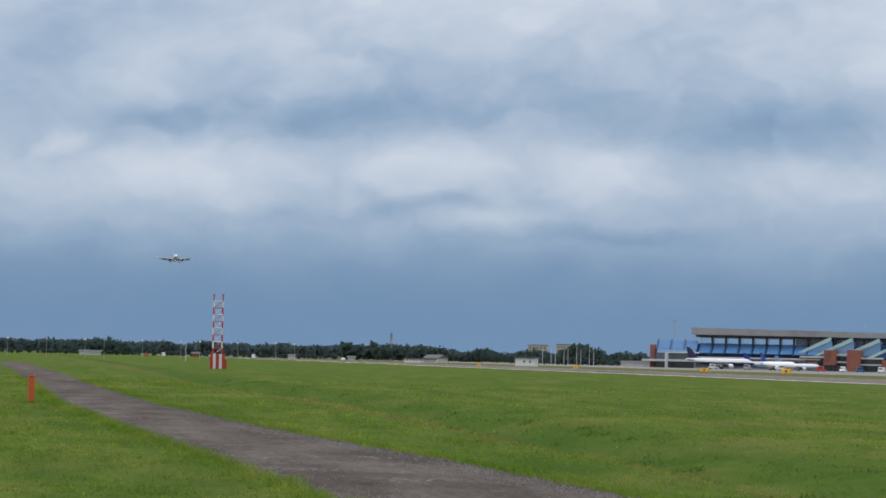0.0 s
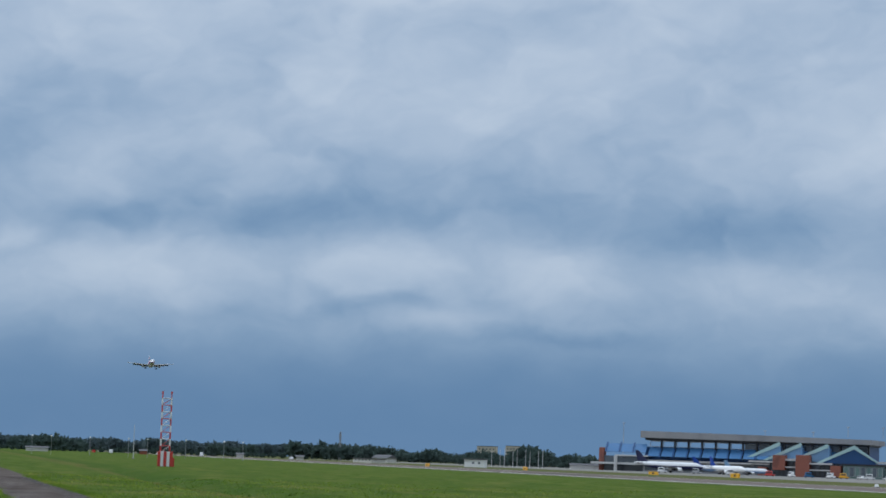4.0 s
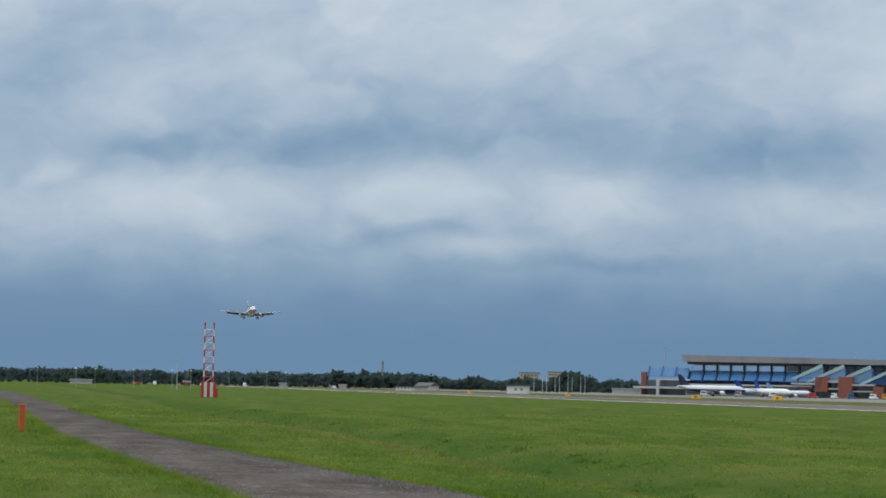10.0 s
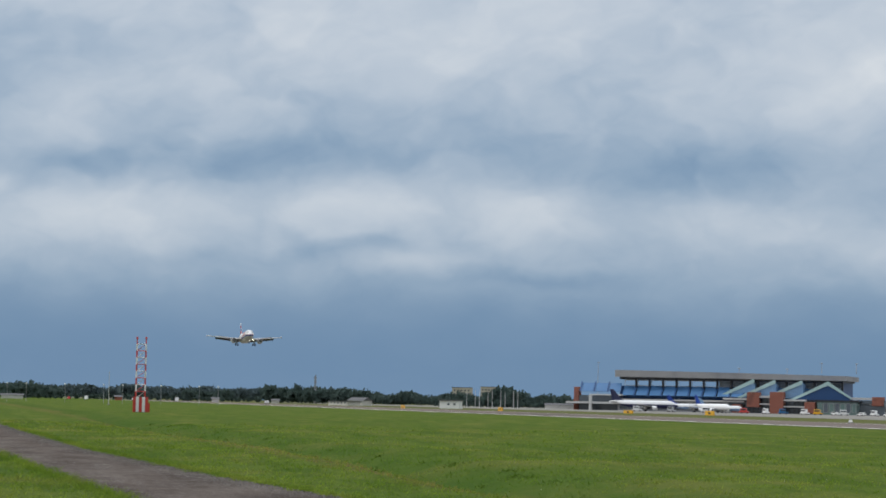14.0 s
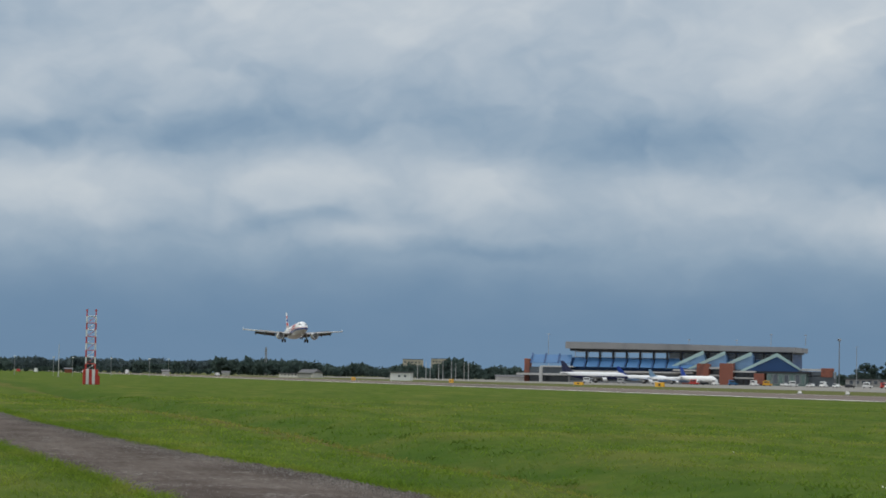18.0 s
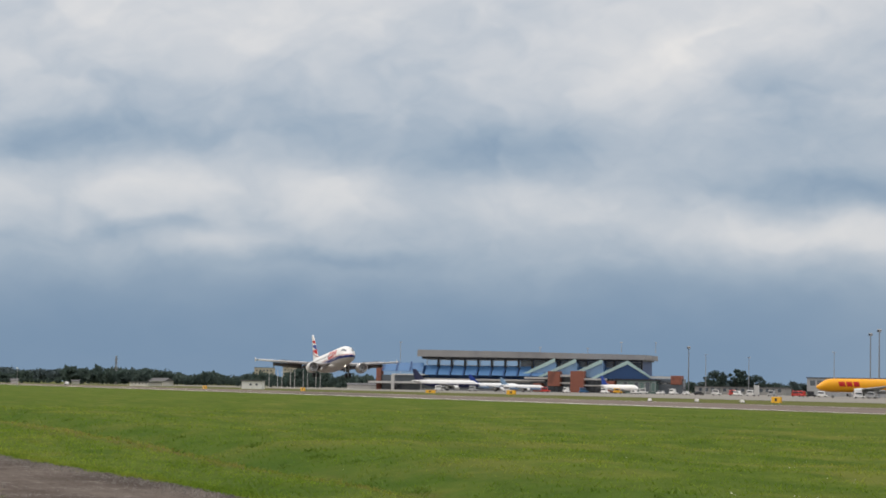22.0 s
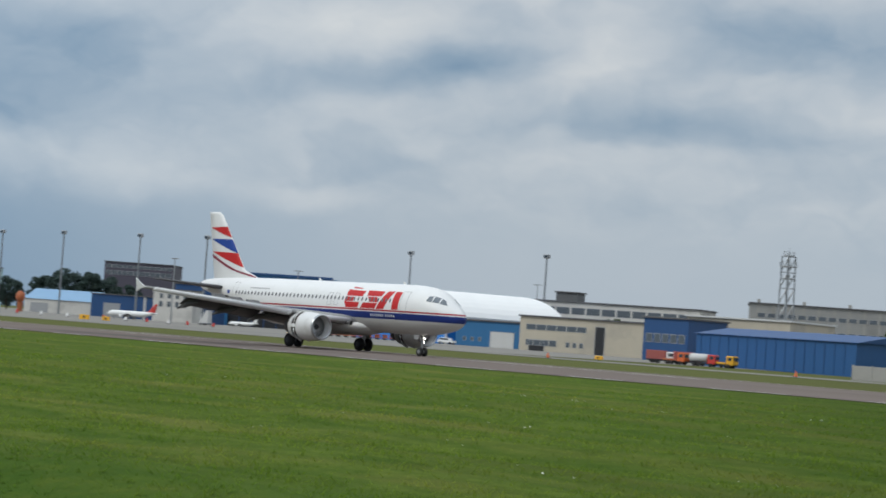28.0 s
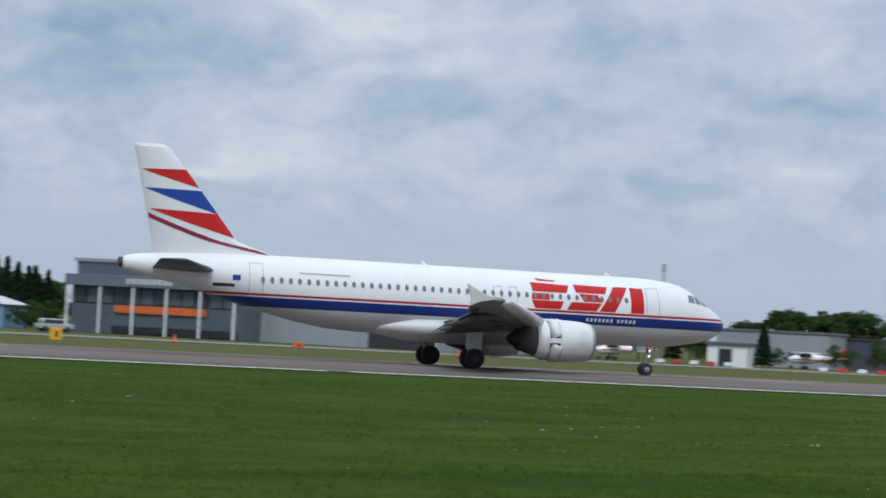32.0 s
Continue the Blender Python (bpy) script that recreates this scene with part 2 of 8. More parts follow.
def mesh_of(bm, name, smooth=False):
    me = bpy.data.meshes.new(name)
    bm.to_mesh(me)
    bm.free()
    if smooth:
        me.polygons.foreach_set("use_smooth", [True] * len(me.polygons))
    return me


def part(name, bm, material, parent, label="", smooth=False, place=None):
    me = bm if isinstance(bm, bpy.types.Mesh) else mesh_of(bm, name, smooth)
    if not me.materials:
        me.materials.append(material)
    ob = new(name, me)
    ob.parent = parent
    if place is not None:
        ob.matrix_local = place
    if label:
        ob["label"] = label
    return ob


def box(bm, x0, x1, y0, y1, z0, z1, bevel=0.0):
    before = set(bm.verts)
    bmesh.ops.create_cube(bm, size=1.0)
    vs = [v for v in bm.verts if v not in before]
    for v in vs:
        v.co = Vector((x0 + (v.co.x + 0.5) * (x1 - x0), y0 + (v.co.y + 0.5) * (y1 - y0), z0 + (v.co.z + 0.5) * (z1 - z0)))
    if bevel > 0:
        es = {e for v in vs for e in v.link_edges}
        bmesh.ops.bevel(bm, geom=list(es), offset=bevel, segments=1, affect="EDGES")
    return bm


def boxes(*args, bevel=0.0):
    bm = bmesh.new()
    for a in args:
        box(bm, *a, bevel=bevel)
    return bm


def loft(bm, rings, closed=True, caps=True):
    """Skin rings of equal length."""
    vs = [[bm.verts.new(p) for p in r] for r in rings]
    n = len(rings[0])
    for a, b in zip(vs, vs[1:]):
        for i in range(n if closed else n - 1):
            j = (i + 1) % n
            bm.faces.new((a[i], a[j], b[j], b[i]))
    if caps:
        bm.faces.new(list(reversed(vs[0])))
        bm.faces.new(vs[-1])
    bmesh.ops.recalc_face_normals(bm, faces=bm.faces[:])
    return bm


def tube(bm, a, b, r0, r1=None, n=10):
    r1 = r0 if r1 is None else r1
    a, b = Vector(a), Vector(b)
    q = (b - a).to_track_quat("Z", "Y")
    rings = [[p + q @ Vector((r * math.cos(2 * math.pi * i / n), r * math.sin(2 * math.pi * i / n), 0)) for i in range(n)]
             for p, r in ((a, r0), (b, r1))]
    vs = [[bm.verts.new(p) for p in r] for r in rings]
    for i in range(n):
        j = (i + 1) % n
        bm.faces.new((vs[0][i], vs[0][j], vs[1][j], vs[1][i]))
    bm.faces.new(list(reversed(vs[0])))
    bm.faces.new(vs[1])
    return bm


def tubes(*args, n=8):
    bm = bmesh.new()
    for a in args:
        tube(bm, *a, n=n)
    return bm


def prism(bm, outline, y0, y1):
    """An outline in x, z pushed from y0 to y1."""
    a = [bm.verts.new((x, y0, z)) for x, z in outline]
    b = [bm.verts.new((x, y1, z)) for x, z in outline]
    n = len(outline)
    for i in range(n):
        j = (i + 1) % n
        bm.faces.new((a[i], a[j], b[j], b[i]))
    bm.faces.new(list(reversed(a)))
    bm.faces.new(b)
    bmesh.ops.recalc_face_normals(bm, faces=bm.faces[:])
    return bm


# ---- materials ----
def material(name, base, other=None, rough=0.6, metal=0.0, scale=2.0, amount=0.5, bump=0.0, bump_scale=20.0, spec=0.5, stain=None, stretch=(1, 1, 1),
             coat=0.0, per_object=0.0):
    m = bpy.data.materials.new(name)
    m.use_nodes = True
    n = Nodes(m.node_tree)
    co = n.add("ShaderNodeTexCoord").outputs["Object"]
    mp = n.add("ShaderNodeMapping")
    mp.inputs["Scale"].default_value = stretch
    n.link(co, mp.inputs[0])
    v = mp.outputs[0]
    big = n.noise(v, scale, 5.0, 0.6)
    small = n.noise(v, scale * 9.0, 4.0, 0.6)
    other = other or tuple(c * 0.8 for c in base)
    f = n.smooth(n.math("ADD", n.math("MULTIPLY", big, 0.65), n.math("MULTIPLY", small, 0.35)), 0.5 - 0.25 / max(amount, 0.05), 0.5 + 0.25 / max(amount, 0.05))
    col = n.mix(f, base, other)
    if stain:
        far = n.noise(v, scale * 0.23, 4.0, 0.65)
        col = n.mix(n.math("MULTIPLY", n.smooth(far, 0.5, 0.68), 0.75), col, stain)
    if per_object:
        rnd = n.add("ShaderNodeObjectInfo").outputs["Random"]
        hsv = n.add("ShaderNodeHueSaturation")
        n.link(col, hsv.inputs["Color"])
        n.link(n.math("ADD", 1.0 - per_object, n.math("MULTIPLY", rnd, 2 * per_object)), hsv.inputs["Value"])
        col = hsv.outputs[0]
    b = n.add("ShaderNodeBsdfPrincipled")
    n.link(col, b.inputs["Base Color"])
    n.link(n.math("ADD", rough - 0.06, n.math("MULTIPLY", small, 0.12)), b.inputs["Roughness"])
    b.inputs["Metallic"].default_value, b.inputs["Specular IOR Level"].default_value = metal, spec
    b.inputs["Coat Weight"].default_value = coat
    if bump:
        bp = n.add("ShaderNodeBump")
        bp.inputs["Strength"].default_value, bp.inputs["Distance"].default_value = bump, 0.05
        n.link(n.noise(v, bump_scale, 5.0, 0.6), bp.inputs["Height"])
        n.link(bp.outputs[0], b.inputs["Normal"])
    o = n.add("ShaderNodeOutputMaterial")
    n.link(b.outputs[0], o.inputs[0])
    return m


def glow(name, colour, power):
    m = bpy.data.materials.new(name)
    m.use_nodes = True
    n = Nodes(m.node_tree)
    e = n.add("ShaderNodeEmission")
    e.inputs[0].default_value, e.inputs[1].default_value = (*colour, 1), power
    o = n.add("ShaderNodeOutputMaterial")
    n.link(e.outputs[0], o.inputs[0])
    return m


M_WHITE = material("white_paint", (0.78, 0.78, 0.77), (0.7, 0.7, 0.69), 0.35, scale=0.6, amount=0.4, coat=0.2)
M_OFFWHITE = material("weathered_white_render", (0.62, 0.6, 0.56), (0.5, 0.49, 0.46), 0.8, scale=0.5, stain=(0.4, 0.39, 0.37))
M_CREAM = material("cream_render", (0.5, 0.45, 0.36), (0.43, 0.39, 0.31), 0.85, scale=0.4, stain=(0.36, 0.33, 0.28))
M_GREY = material("grey_paint", (0.36, 0.37, 0.38), (0.28, 0.29, 0.3), 0.5, scale=0.7)
M_DARK = material("dark_metal", (0.05, 0.052, 0.056), (0.03, 0.03, 0.033), 0.45, 0.5, scale=2)
M_RUBBER = material("tyre_rubber", (0.018, 0.018, 0.019), (0.03, 0.03, 0.03), 0.85, scale=4)
M_METAL = material("bare_metal", (0.42, 0.43, 0.44), (0.32, 0.33, 0.34), 0.38, 0.8, scale=1.5)
M_GLASS = material("dark_glass", (0.03, 0.04, 0.05), (0.05, 0.06, 0.075), 0.12, scale=0.4, spec=0.8)
M_WINDOW = material("tinted_window", (0.075, 0.09, 0.11), (0.11, 0.13, 0.15), 0.15, scale=0.3, spec=0.7)
M_RED = material("red_paint", (0.55, 0.045, 0.03), (0.47, 0.035, 0.03), 0.4, scale=0.8, coat=0.2)
M_YELLOW = material("yellow_paint", (0.75, 0.4, 0.02), (0.68, 0.35, 0.02), 0.4, scale=0.8)
M_ORANGE = material("orange_paint", (0.65, 0.14, 0.03), (0.55, 0.11, 0.03), 0.5, scale=1.2)
M_CONCRETE = material("weathered_concrete", (0.36, 0.35, 0.32), (0.28, 0.275, 0.26), 0.9, scale=0.4, stain=(0.22, 0.215, 0.2), bump=0.2)
M_BRICK = material("red_brick", (0.33, 0.1, 0.06), (0.26, 0.08, 0.05), 0.9, scale=1.2, bump=0.2)
M_CLADBLUE = material("blue_cladding", (0.024, 0.135, 0.3), (0.02, 0.11, 0.25), 0.5, scale=0.5, stretch=(3, 3, 0.3))
M_DEEPBLUE = material("deep_blue_cladding", (0.022, 0.085, 0.22), (0.018, 0.07, 0.18), 0.5, scale=0.5, stretch=(3, 3, 0.3))
M_DEEPBLUE = material("deep_blue_cladding", (0.018, 0.075, 0.21), (0.015, 0.06, 0.17), 0.5, scale=0.5, stretch=(3, 3, 0.3))
M_AZURE = material("azure_panel", (0.02, 0.2, 0.62), (0.018, 0.17, 0.55), 0.5, scale=0.3)
M_CLADGREY = material("grey_cladding", (0.3, 0.31, 0.33), (0.25, 0.26, 0.28), 0.5, scale=0.5, stretch=(3, 3, 0.3), stain=(0.22, 0.23, 0.24))
M_ROOFGREY = material("roofing_felt", (0.12, 0.12, 0.125), (0.09, 0.09, 0.095), 0.85, scale=0.4)
M_ROOFBLUE = material("blue_glazed_roof", (0.075, 0.19, 0.38), (0.06, 0.16, 0.33), 0.35, scale=0.25)
M_LEAFTRIM = material("light_grey_trim", (0.55, 0.55, 0.54), (0.48, 0.48, 0.47), 0.6, scale=0.6)
M_TEAL = material("pale_teal_metal", (0.32, 0.47, 0.47), (0.27, 0.42, 0.42), 0.5, scale=0.6)

# ---- ground, runway, track ----
def sward(n):
    """Colour of the meadow: tufts, clumps, dry patches, mown streaks, and a darker tone towards the east, fitted to the
    camera's view.
    """
    co = n.add("ShaderNodeTexCoord").outputs["Object"]

    def stretched(sx, sy):
        mp = n.add("ShaderNodeMapping")
        mp.inputs["Scale"].default_value = (sx, sy, 1)
        n.link(co, mp.inputs[0])
        return mp.outputs[0]
    tuft = n.noise(co, 3.2, 5.0, 0.65)
    fine = n.noise(stretched(0.6, 1.0), 1.3, 5.0, 0.7)
    patch = n.noise(stretched(0.45, 1.0), 0.22, 5.0, 0.62, 0.4)
    clump = n.noise(stretched(0.3, 1.0), 0.6, 4.0, 0.6)
    swath = n.noise(stretched(0.16, 1.5), 0.16, 4.0, 0.6)
    s = n.add("ShaderNodeSeparateXYZ")
    n.link(co, s.inputs[0])
    px, py = s.outputs[0], s.outputs[1]
    c = n.mix(n.smooth(tuft, 0.3, 0.72), (0.07, 0.106, 0.015), (0.108, 0.148, 0.025))
    c = n.mix(n.math("MULTIPLY", n.smooth(fine, 0.44, 0.62), 0.55), c, (0.046, 0.08, 0.012))
    c = n.mix(n.math("MULTIPLY", n.smooth(clump, 0.48, 0.64), 0.6), c, (0.042, 0.082, 0.011))
    c = n.mix(n.math("MULTIPLY", n.smooth(patch, 0.46, 0.66), 0.7), c, (0.14, 0.145, 0.036))
    c = n.mix(n.math("MULTIPLY", n.smooth(swath, 0.46, 0.64), 0.5), c, (0.046, 0.084, 0.012))
    # the strip beside the track: dry stalks on the slope, then a lush ditch
    wavy = n.math("ADD", py, n.math("MULTIPLY", n.math("SUBTRACT", clump, 0.5), 4.5))
    slope = n.math("MULTIPLY", n.smooth(wavy, 12.2, 13.8), n.math("SUBTRACT", 1.0, n.smooth(wavy, 15.2, 17.0)))
    c = n.mix(n.math("MULTIPLY", n.math("MULTIPLY", slope, n.smooth(fine, 0.42, 0.56)), 0.8), c, (0.13, 0.102, 0.04))
    ditch = n.math("MULTIPLY", n.smooth(wavy, 15.6, 16.8), n.math("SUBTRACT", 1.0, n.smooth(wavy, 18.5, 22.0)))
    c = n.mix(n.math("MULTIPLY", n.math("MULTIPLY", ditch, n.smooth(tuft, 0.3, 0.6)), 0.6), c, (0.036, 0.078, 0.012))
    beyond = n.math("MULTIPLY", n.smooth(n.math("ADD", py, n.math("MULTIPLY", clump, 6.0)), 112.0, 122.0), 0.7)
    # Darkens the grass to match the camera's later exposure; the edge follows its turn.
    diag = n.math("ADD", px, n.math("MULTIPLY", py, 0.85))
    east_dark = n.smooth(n.math("ADD", diag, n.math("MULTIPLY", patch, 30.0)), 4.0, 34.0)
    c = n.mix(n.math("MULTIPLY", east_dark, 0.85), c, n.mix(1.0, c, (0.41, 0.51, 0.41), "MULTIPLY"))
    return co, n.mix(beyond, c, n.mix(n.smooth(fine, 0.35, 0.65), (0.095, 0.1, 0.038), (0.135, 0.125, 0.055)))


def ground_material():
    m = bpy.data.materials.new("mown_meadow")
    m.use_nodes = True
    n = Nodes(m.node_tree)
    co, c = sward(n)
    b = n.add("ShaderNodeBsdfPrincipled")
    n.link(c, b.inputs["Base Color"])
    b.inputs["Roughness"].default_value, b.inputs["Specular IOR Level"].default_value = 1.0, 0.03
    bp = n.add("ShaderNodeBump")
    bp.inputs["Strength"].default_value, bp.inputs["Distance"].default_value = 0.6, 0.12
    n.link(n.noise(co, 7.0, 4.0, 0.7), bp.inputs["Height"])
    n.link(bp.outputs[0], b.inputs["Normal"])
    o = n.add("ShaderNodeOutputMaterial")
    n.link(b.outputs[0], o.inputs[0])
    return m


M_GRASS = ground_material()


TRACK = ((-420, -3.5, 1.0), (-218, 0.4, 4.2), (-150, 1.2, 4.9), (-98, 1.8, 5.9), (-66, 3.2, 7.6), (-50, 4.0, 9.0), (-39, 4.5, 9.6), (-32, 4.8, 10.0), (-26, 5.0, 10.5),
         (20, 5.2, 10.8), (200, 5.2, 10.8))


def track_edges(x):
    for a, b in zip(TRACK, TRACK[1:]):
        if a[0] <= x <= b[0]:
            f = (x - a[0]) / (b[0] - a[0])
            return a[1] + f * (b[1] - a[1]), a[2] + f * (b[2] - a[2])
    return TRACK[-1][1:]


def ragged(x, s):
    return 0.25 * noise.noise(Vector((x / 2.6, s, 0))) + 0.14 * noise.noise(Vector((x / 0.7, s, 3)))


def near_track(x, y):
    """1 on the track, fading to 0 a metre beside it."""
    if not -420 < x < 200:
        return 0.0
    lo, hi = track_edges(x)
    return max(0.0, min(1.0, 1.0 - max(lo - 0.4 - y, y - hi - 0.4, 0.0) / 1.0))


def swell(x, y):
    """Height of the meadow: a shallow ditch beyond the track, soft bumps elsewhere."""
    near = math.exp(-((y - 40) / 45) ** 2) if -320 < x < 160 else 0.0
    z = -0.03
    z -= 0.6 * math.exp(-((y - 16.3 - 0.8 * math.sin(x / 23)) / 2.0) ** 2) * max(0.0, min(1.0, (160 - x) / 60)) * max(0.0, min(1.0, (x + 320) / 60))
    z += near * (0.17 * (noise.noise(Vector((x / 9, y / 4, 0.3))) - 0.2) + 0.07 * noise.noise(Vector((x / 3.5, y / 1.6, 2.0))))
    k = near_track(x, y)
    return z * (1 - k) - 0.035 * k


def grid_sheet(name, xs, ys, height):
    verts = [(x, y, height(x, y)) for y in ys for x in xs]
    n = len(xs)
    faces = [(j * n + i, j * n + i + 1, (j + 1) * n + i + 1, (j + 1) * n + i) for j in range(len(ys) - 1) for i in range(n - 1)]
    me = bpy.data.meshes.new(name)
    me.from_pydata(verts, [], faces)
    me.polygons.foreach_set("use_smooth", [True] * len(faces))
    return me


gx = sorted({-4600, -3600, -2800, -2200, -1700, -1300, -1000, -800, -600, -500, -400, *range(-320, 161, 2), 220, 320, 500, 900, 1500, 2500, 4600})
gy = sorted({-4600, -2500, -1200, -500, -200, -100, -60, -40, -25, -15, -8, -4, *[y * 0.75 for y in range(0, 70)], *range(54, 110, 4), 110, 130, 155, 180,
             230, 320, 500, 800, 1300, 2200, 3400, 4600})
ground = new("ground", grid_sheet("ground", gx, gy, swell))
ground.data.materials.append(M_GRASS)
tagged(ground, "green airfield meadow with yellowish dry patches", "ground", kind="structure")

M_RUNWAY = material("worn_runway_asphalt", (0.145, 0.118, 0.102), (0.18, 0.148, 0.13), 0.9, spec=0.05, scale=0.25, stain=(0.085, 0.075, 0.072), stretch=(0.15, 1.2, 1), bump=0.15, bump_scale=30)
M_LINE = material("worn_white_marking", (0.62, 0.6, 0.55), (0.36, 0.34, 0.31), 0.7, scale=0.9, amount=1.6, stain=(0.2, 0.18, 0.16))
M_FRESHLINE = material("white_marking", (0.75, 0.72, 0.64), (0.6, 0.57, 0.5), 0.7, scale=1.2, amount=0.9)
M_APRON = material("apron_concrete", (0.24, 0.225, 0.2), (0.2, 0.19, 0.17), 0.9, spec=0.1, scale=0.05, stain=(0.17, 0.165, 0.16))


def track_material():
    """Worn tar with loose gravel on it, paler on the wheel ways and browner between them."""
    m = material("rough_tarred_gravel", (0.14, 0.116, 0.1), (0.066, 0.052, 0.044), 0.95, spec=0.04, scale=0.55, amount=1.6, stain=(0.045, 0.032, 0.027), stretch=(0.3, 1, 1), bump=1.0, bump_scale=12)
    n = Nodes(m.node_tree, keep=True)
    bs = next(k for k in n.tree.nodes if k.type == "BSDF_PRINCIPLED")
    old = bs.inputs["Base Color"].links[0].from_socket
    co = n.add("ShaderNodeTexCoord").outputs["Object"]
    stones = n.add("ShaderNodeTexVoronoi")
    stones.inputs["Scale"].default_value = 11.0
    n.link(co, stones.inputs["Vector"])
    sp = n.add("ShaderNodeSeparateColor")
    n.link(stones.outputs["Color"], sp.inputs[0])
    loose = n.math("MULTIPLY", n.smooth(sp.outputs[0], 0.72, 0.95), n.smooth(n.noise(co, 0.5, 4.0), 0.5, 0.66))
    n.link(n.mix(n.math("MULTIPLY", loose, 0.75), old, (0.3, 0.28, 0.26)), bs.inputs["Base Color"])
    return m


M_GRAVEL = track_material()
RY0, RY1, CROWN = 109.4, 154.6, 0.2
RX0, RX1 = -2300, 900


def crown(y):
    c = (RY0 + RY1) / 2
    return 0.012 + CROWN * (1 - abs(y - c) / (RY1 - c))


runway = new("runway", grid_sheet("runway", list(range(RX0, RX1 + 1, 50)), [RY0, 120, 132, 144, RY1], lambda x, y: crown(y)))
runway.data.materials.append(M_RUNWAY)
tagged(runway, "brownish grey asphalt runway with worn white edge lines", "runway", kind="structure")


def stripe(x0, x1, y0, y1, paint=M_LINE):
    me = grid_sheet("marking", [x0, x1], [y0, y1], lambda x, y: crown(y) + 0.008)
    ob = part("marking", me, paint, runway)
    return ob


for x in range(RX0, RX1, 60):
    if -260 < x < -130:     # worn away where the wheels cross
        for k in range(5):
            stripe(x + k * 12 + random.uniform(1, 5), x + k * 12 + random.uniform(8, 11), RY0 + 0.3, RY0 + 0.9)
    else:
        wide = 1.6 if x < -260 else 0.9
        stripe(x + random.uniform(0, 0.8), x + 60 - random.uniform(0, 0.6), RY0 + 0.2, RY0 + 0.2 + wide, M_FRESHLINE)
    stripe(x, x + 59, RY1 - 1.05, RY1 - 0.25)
for x in range(-1500, 400, 50):
    stripe(x, x + 30, 131.6, 132.4)
for y in (118.0, 143.0):
    stripe(-66, -44, y, y + 3.0)


def strip(name, label, xs, edge0, edge1, z, mat, category="road"):
    verts, n = [], len(xs)
    for x in xs:
        verts += [(x, edge0(x), z(x, edge0(x))), (x, (edge0(x) + edge1(x)) / 2, z(x, edge1(x)) + 0.02), (x, edge1(x), z(x, edge1(x)))]
    faces = [(3 * i + k, 3 * i + 3 + k, 3 * i + 4 + k, 3 * i + 1 + k) for i in range(n - 1) for k in (0, 1)]
    me = bpy.data.meshes.new(name)
    me.from_pydata(verts, [], faces)
    me.materials.append(mat)
    ob = new(name, me)
    return tagged(ob, label, category, kind="structure")


xs = [-410 + 0.8 * i for i in range(760)]
strip("road", "rough grey gravel perimeter track", xs, lambda x: track_edges(x)[0] + ragged(x, 1), lambda x: track_edges(x)[1] + ragged(x, 9),
      lambda x, y: -0.02, M_GRAVEL)
apron = new("pavement", grid_sheet("pavement", [-1700, -1300, -900, -420, -262], [222, 300, 450, 760], lambda x, y: 0.02))
apron.data.materials.append(M_APRON)
tagged(apron, "pale grey concrete apron before the terminal", "apron", kind="structure")
service = new("service_road", grid_sheet("service_road", [-262, -200, 0, 200, 420], [222, 240], lambda x, y: 0.02))
service.data.materials.append(M_APRON)
tagged(service, "pale concrete service road beyond the runway", "road", kind="structure")


# ---- the airliner ----
def banded(name, white, bands, belly, below):
    """Fuselage paint: level bands along the body's own height."""
    m = bpy.data.materials.new(name)
    m.use_nodes = True
    n = Nodes(m.node_tree)
    co = n.add("ShaderNodeTexCoord").outputs["Object"]
    s = n.add("ShaderNodeSeparateXYZ")
    n.link(co, s.inputs[0])
    z = s.outputs[2]
    dirt = n.noise(co, 0.7, 5.0, 0.6)
    col = n.mix(n.math("MULTIPLY", n.smooth(dirt, 0.4, 0.75), 0.35), white, tuple(c * 0.86 for c in white))
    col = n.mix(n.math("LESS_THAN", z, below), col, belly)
    for lo, hi, c in bands:
        inside = n.math("MULTIPLY", n.math("GREATER_THAN", z, lo), n.math("LESS_THAN", z, hi))
        col = n.mix(inside, col, c)
    b = n.add("ShaderNodeBsdfPrincipled")
    n.link(col, b.inputs["Base Color"])
    n.link(n.math("ADD", 0.34, n.math("MULTIPLY", dirt, 0.16)), b.inputs["Roughness"])
    b.inputs["Specular IOR Level"].default_value = 0.35
    o = n.add("ShaderNodeOutputMaterial")
    n.link(b.outputs[0], o.inputs[0])
    return m


# from the nose: distance, half width, top, bottom (about the body's axis)
BODY = [(0.0, 0.03, -0.52, -0.6), (0.12, 0.34, -0.24, -0.88), (0.4, 0.62, 0.03, -1.16), (0.9, 0.98, 0.37, -1.42), (1.5, 1.28, 0.77, -1.62), (2.05, 1.5, 1.15, -1.74),
        (2.6, 1.66, 1.5, -1.84), (3.2, 1.79, 1.75, -1.93), (4.0, 1.89, 1.92, -2.01), (5.0, 1.95, 2.02, -2.06), (6.2, 1.975, 2.07, -2.07), (12, 1.975, 2.07, -2.07),
        (18, 1.975, 2.07, -2.07), (23.5, 1.975, 2.07, -2.07), (25.5, 1.95, 2.07, -1.95), (27.5, 1.86, 2.06, -1.62), (29.5, 1.68, 2.04, -1.15), (31.5, 1.42, 2.0, -0.62),
        (33.5, 1.08, 1.92, -0.06), (35.2, 0.8, 1.84, 0.3), (36.6, 0.55, 1.72, 0.6), (37.3, 0.4, 1.58, 0.78), (37.57, 0.27, 1.45, 0.92)]
LONG = 37.57
HALF = LONG / 2


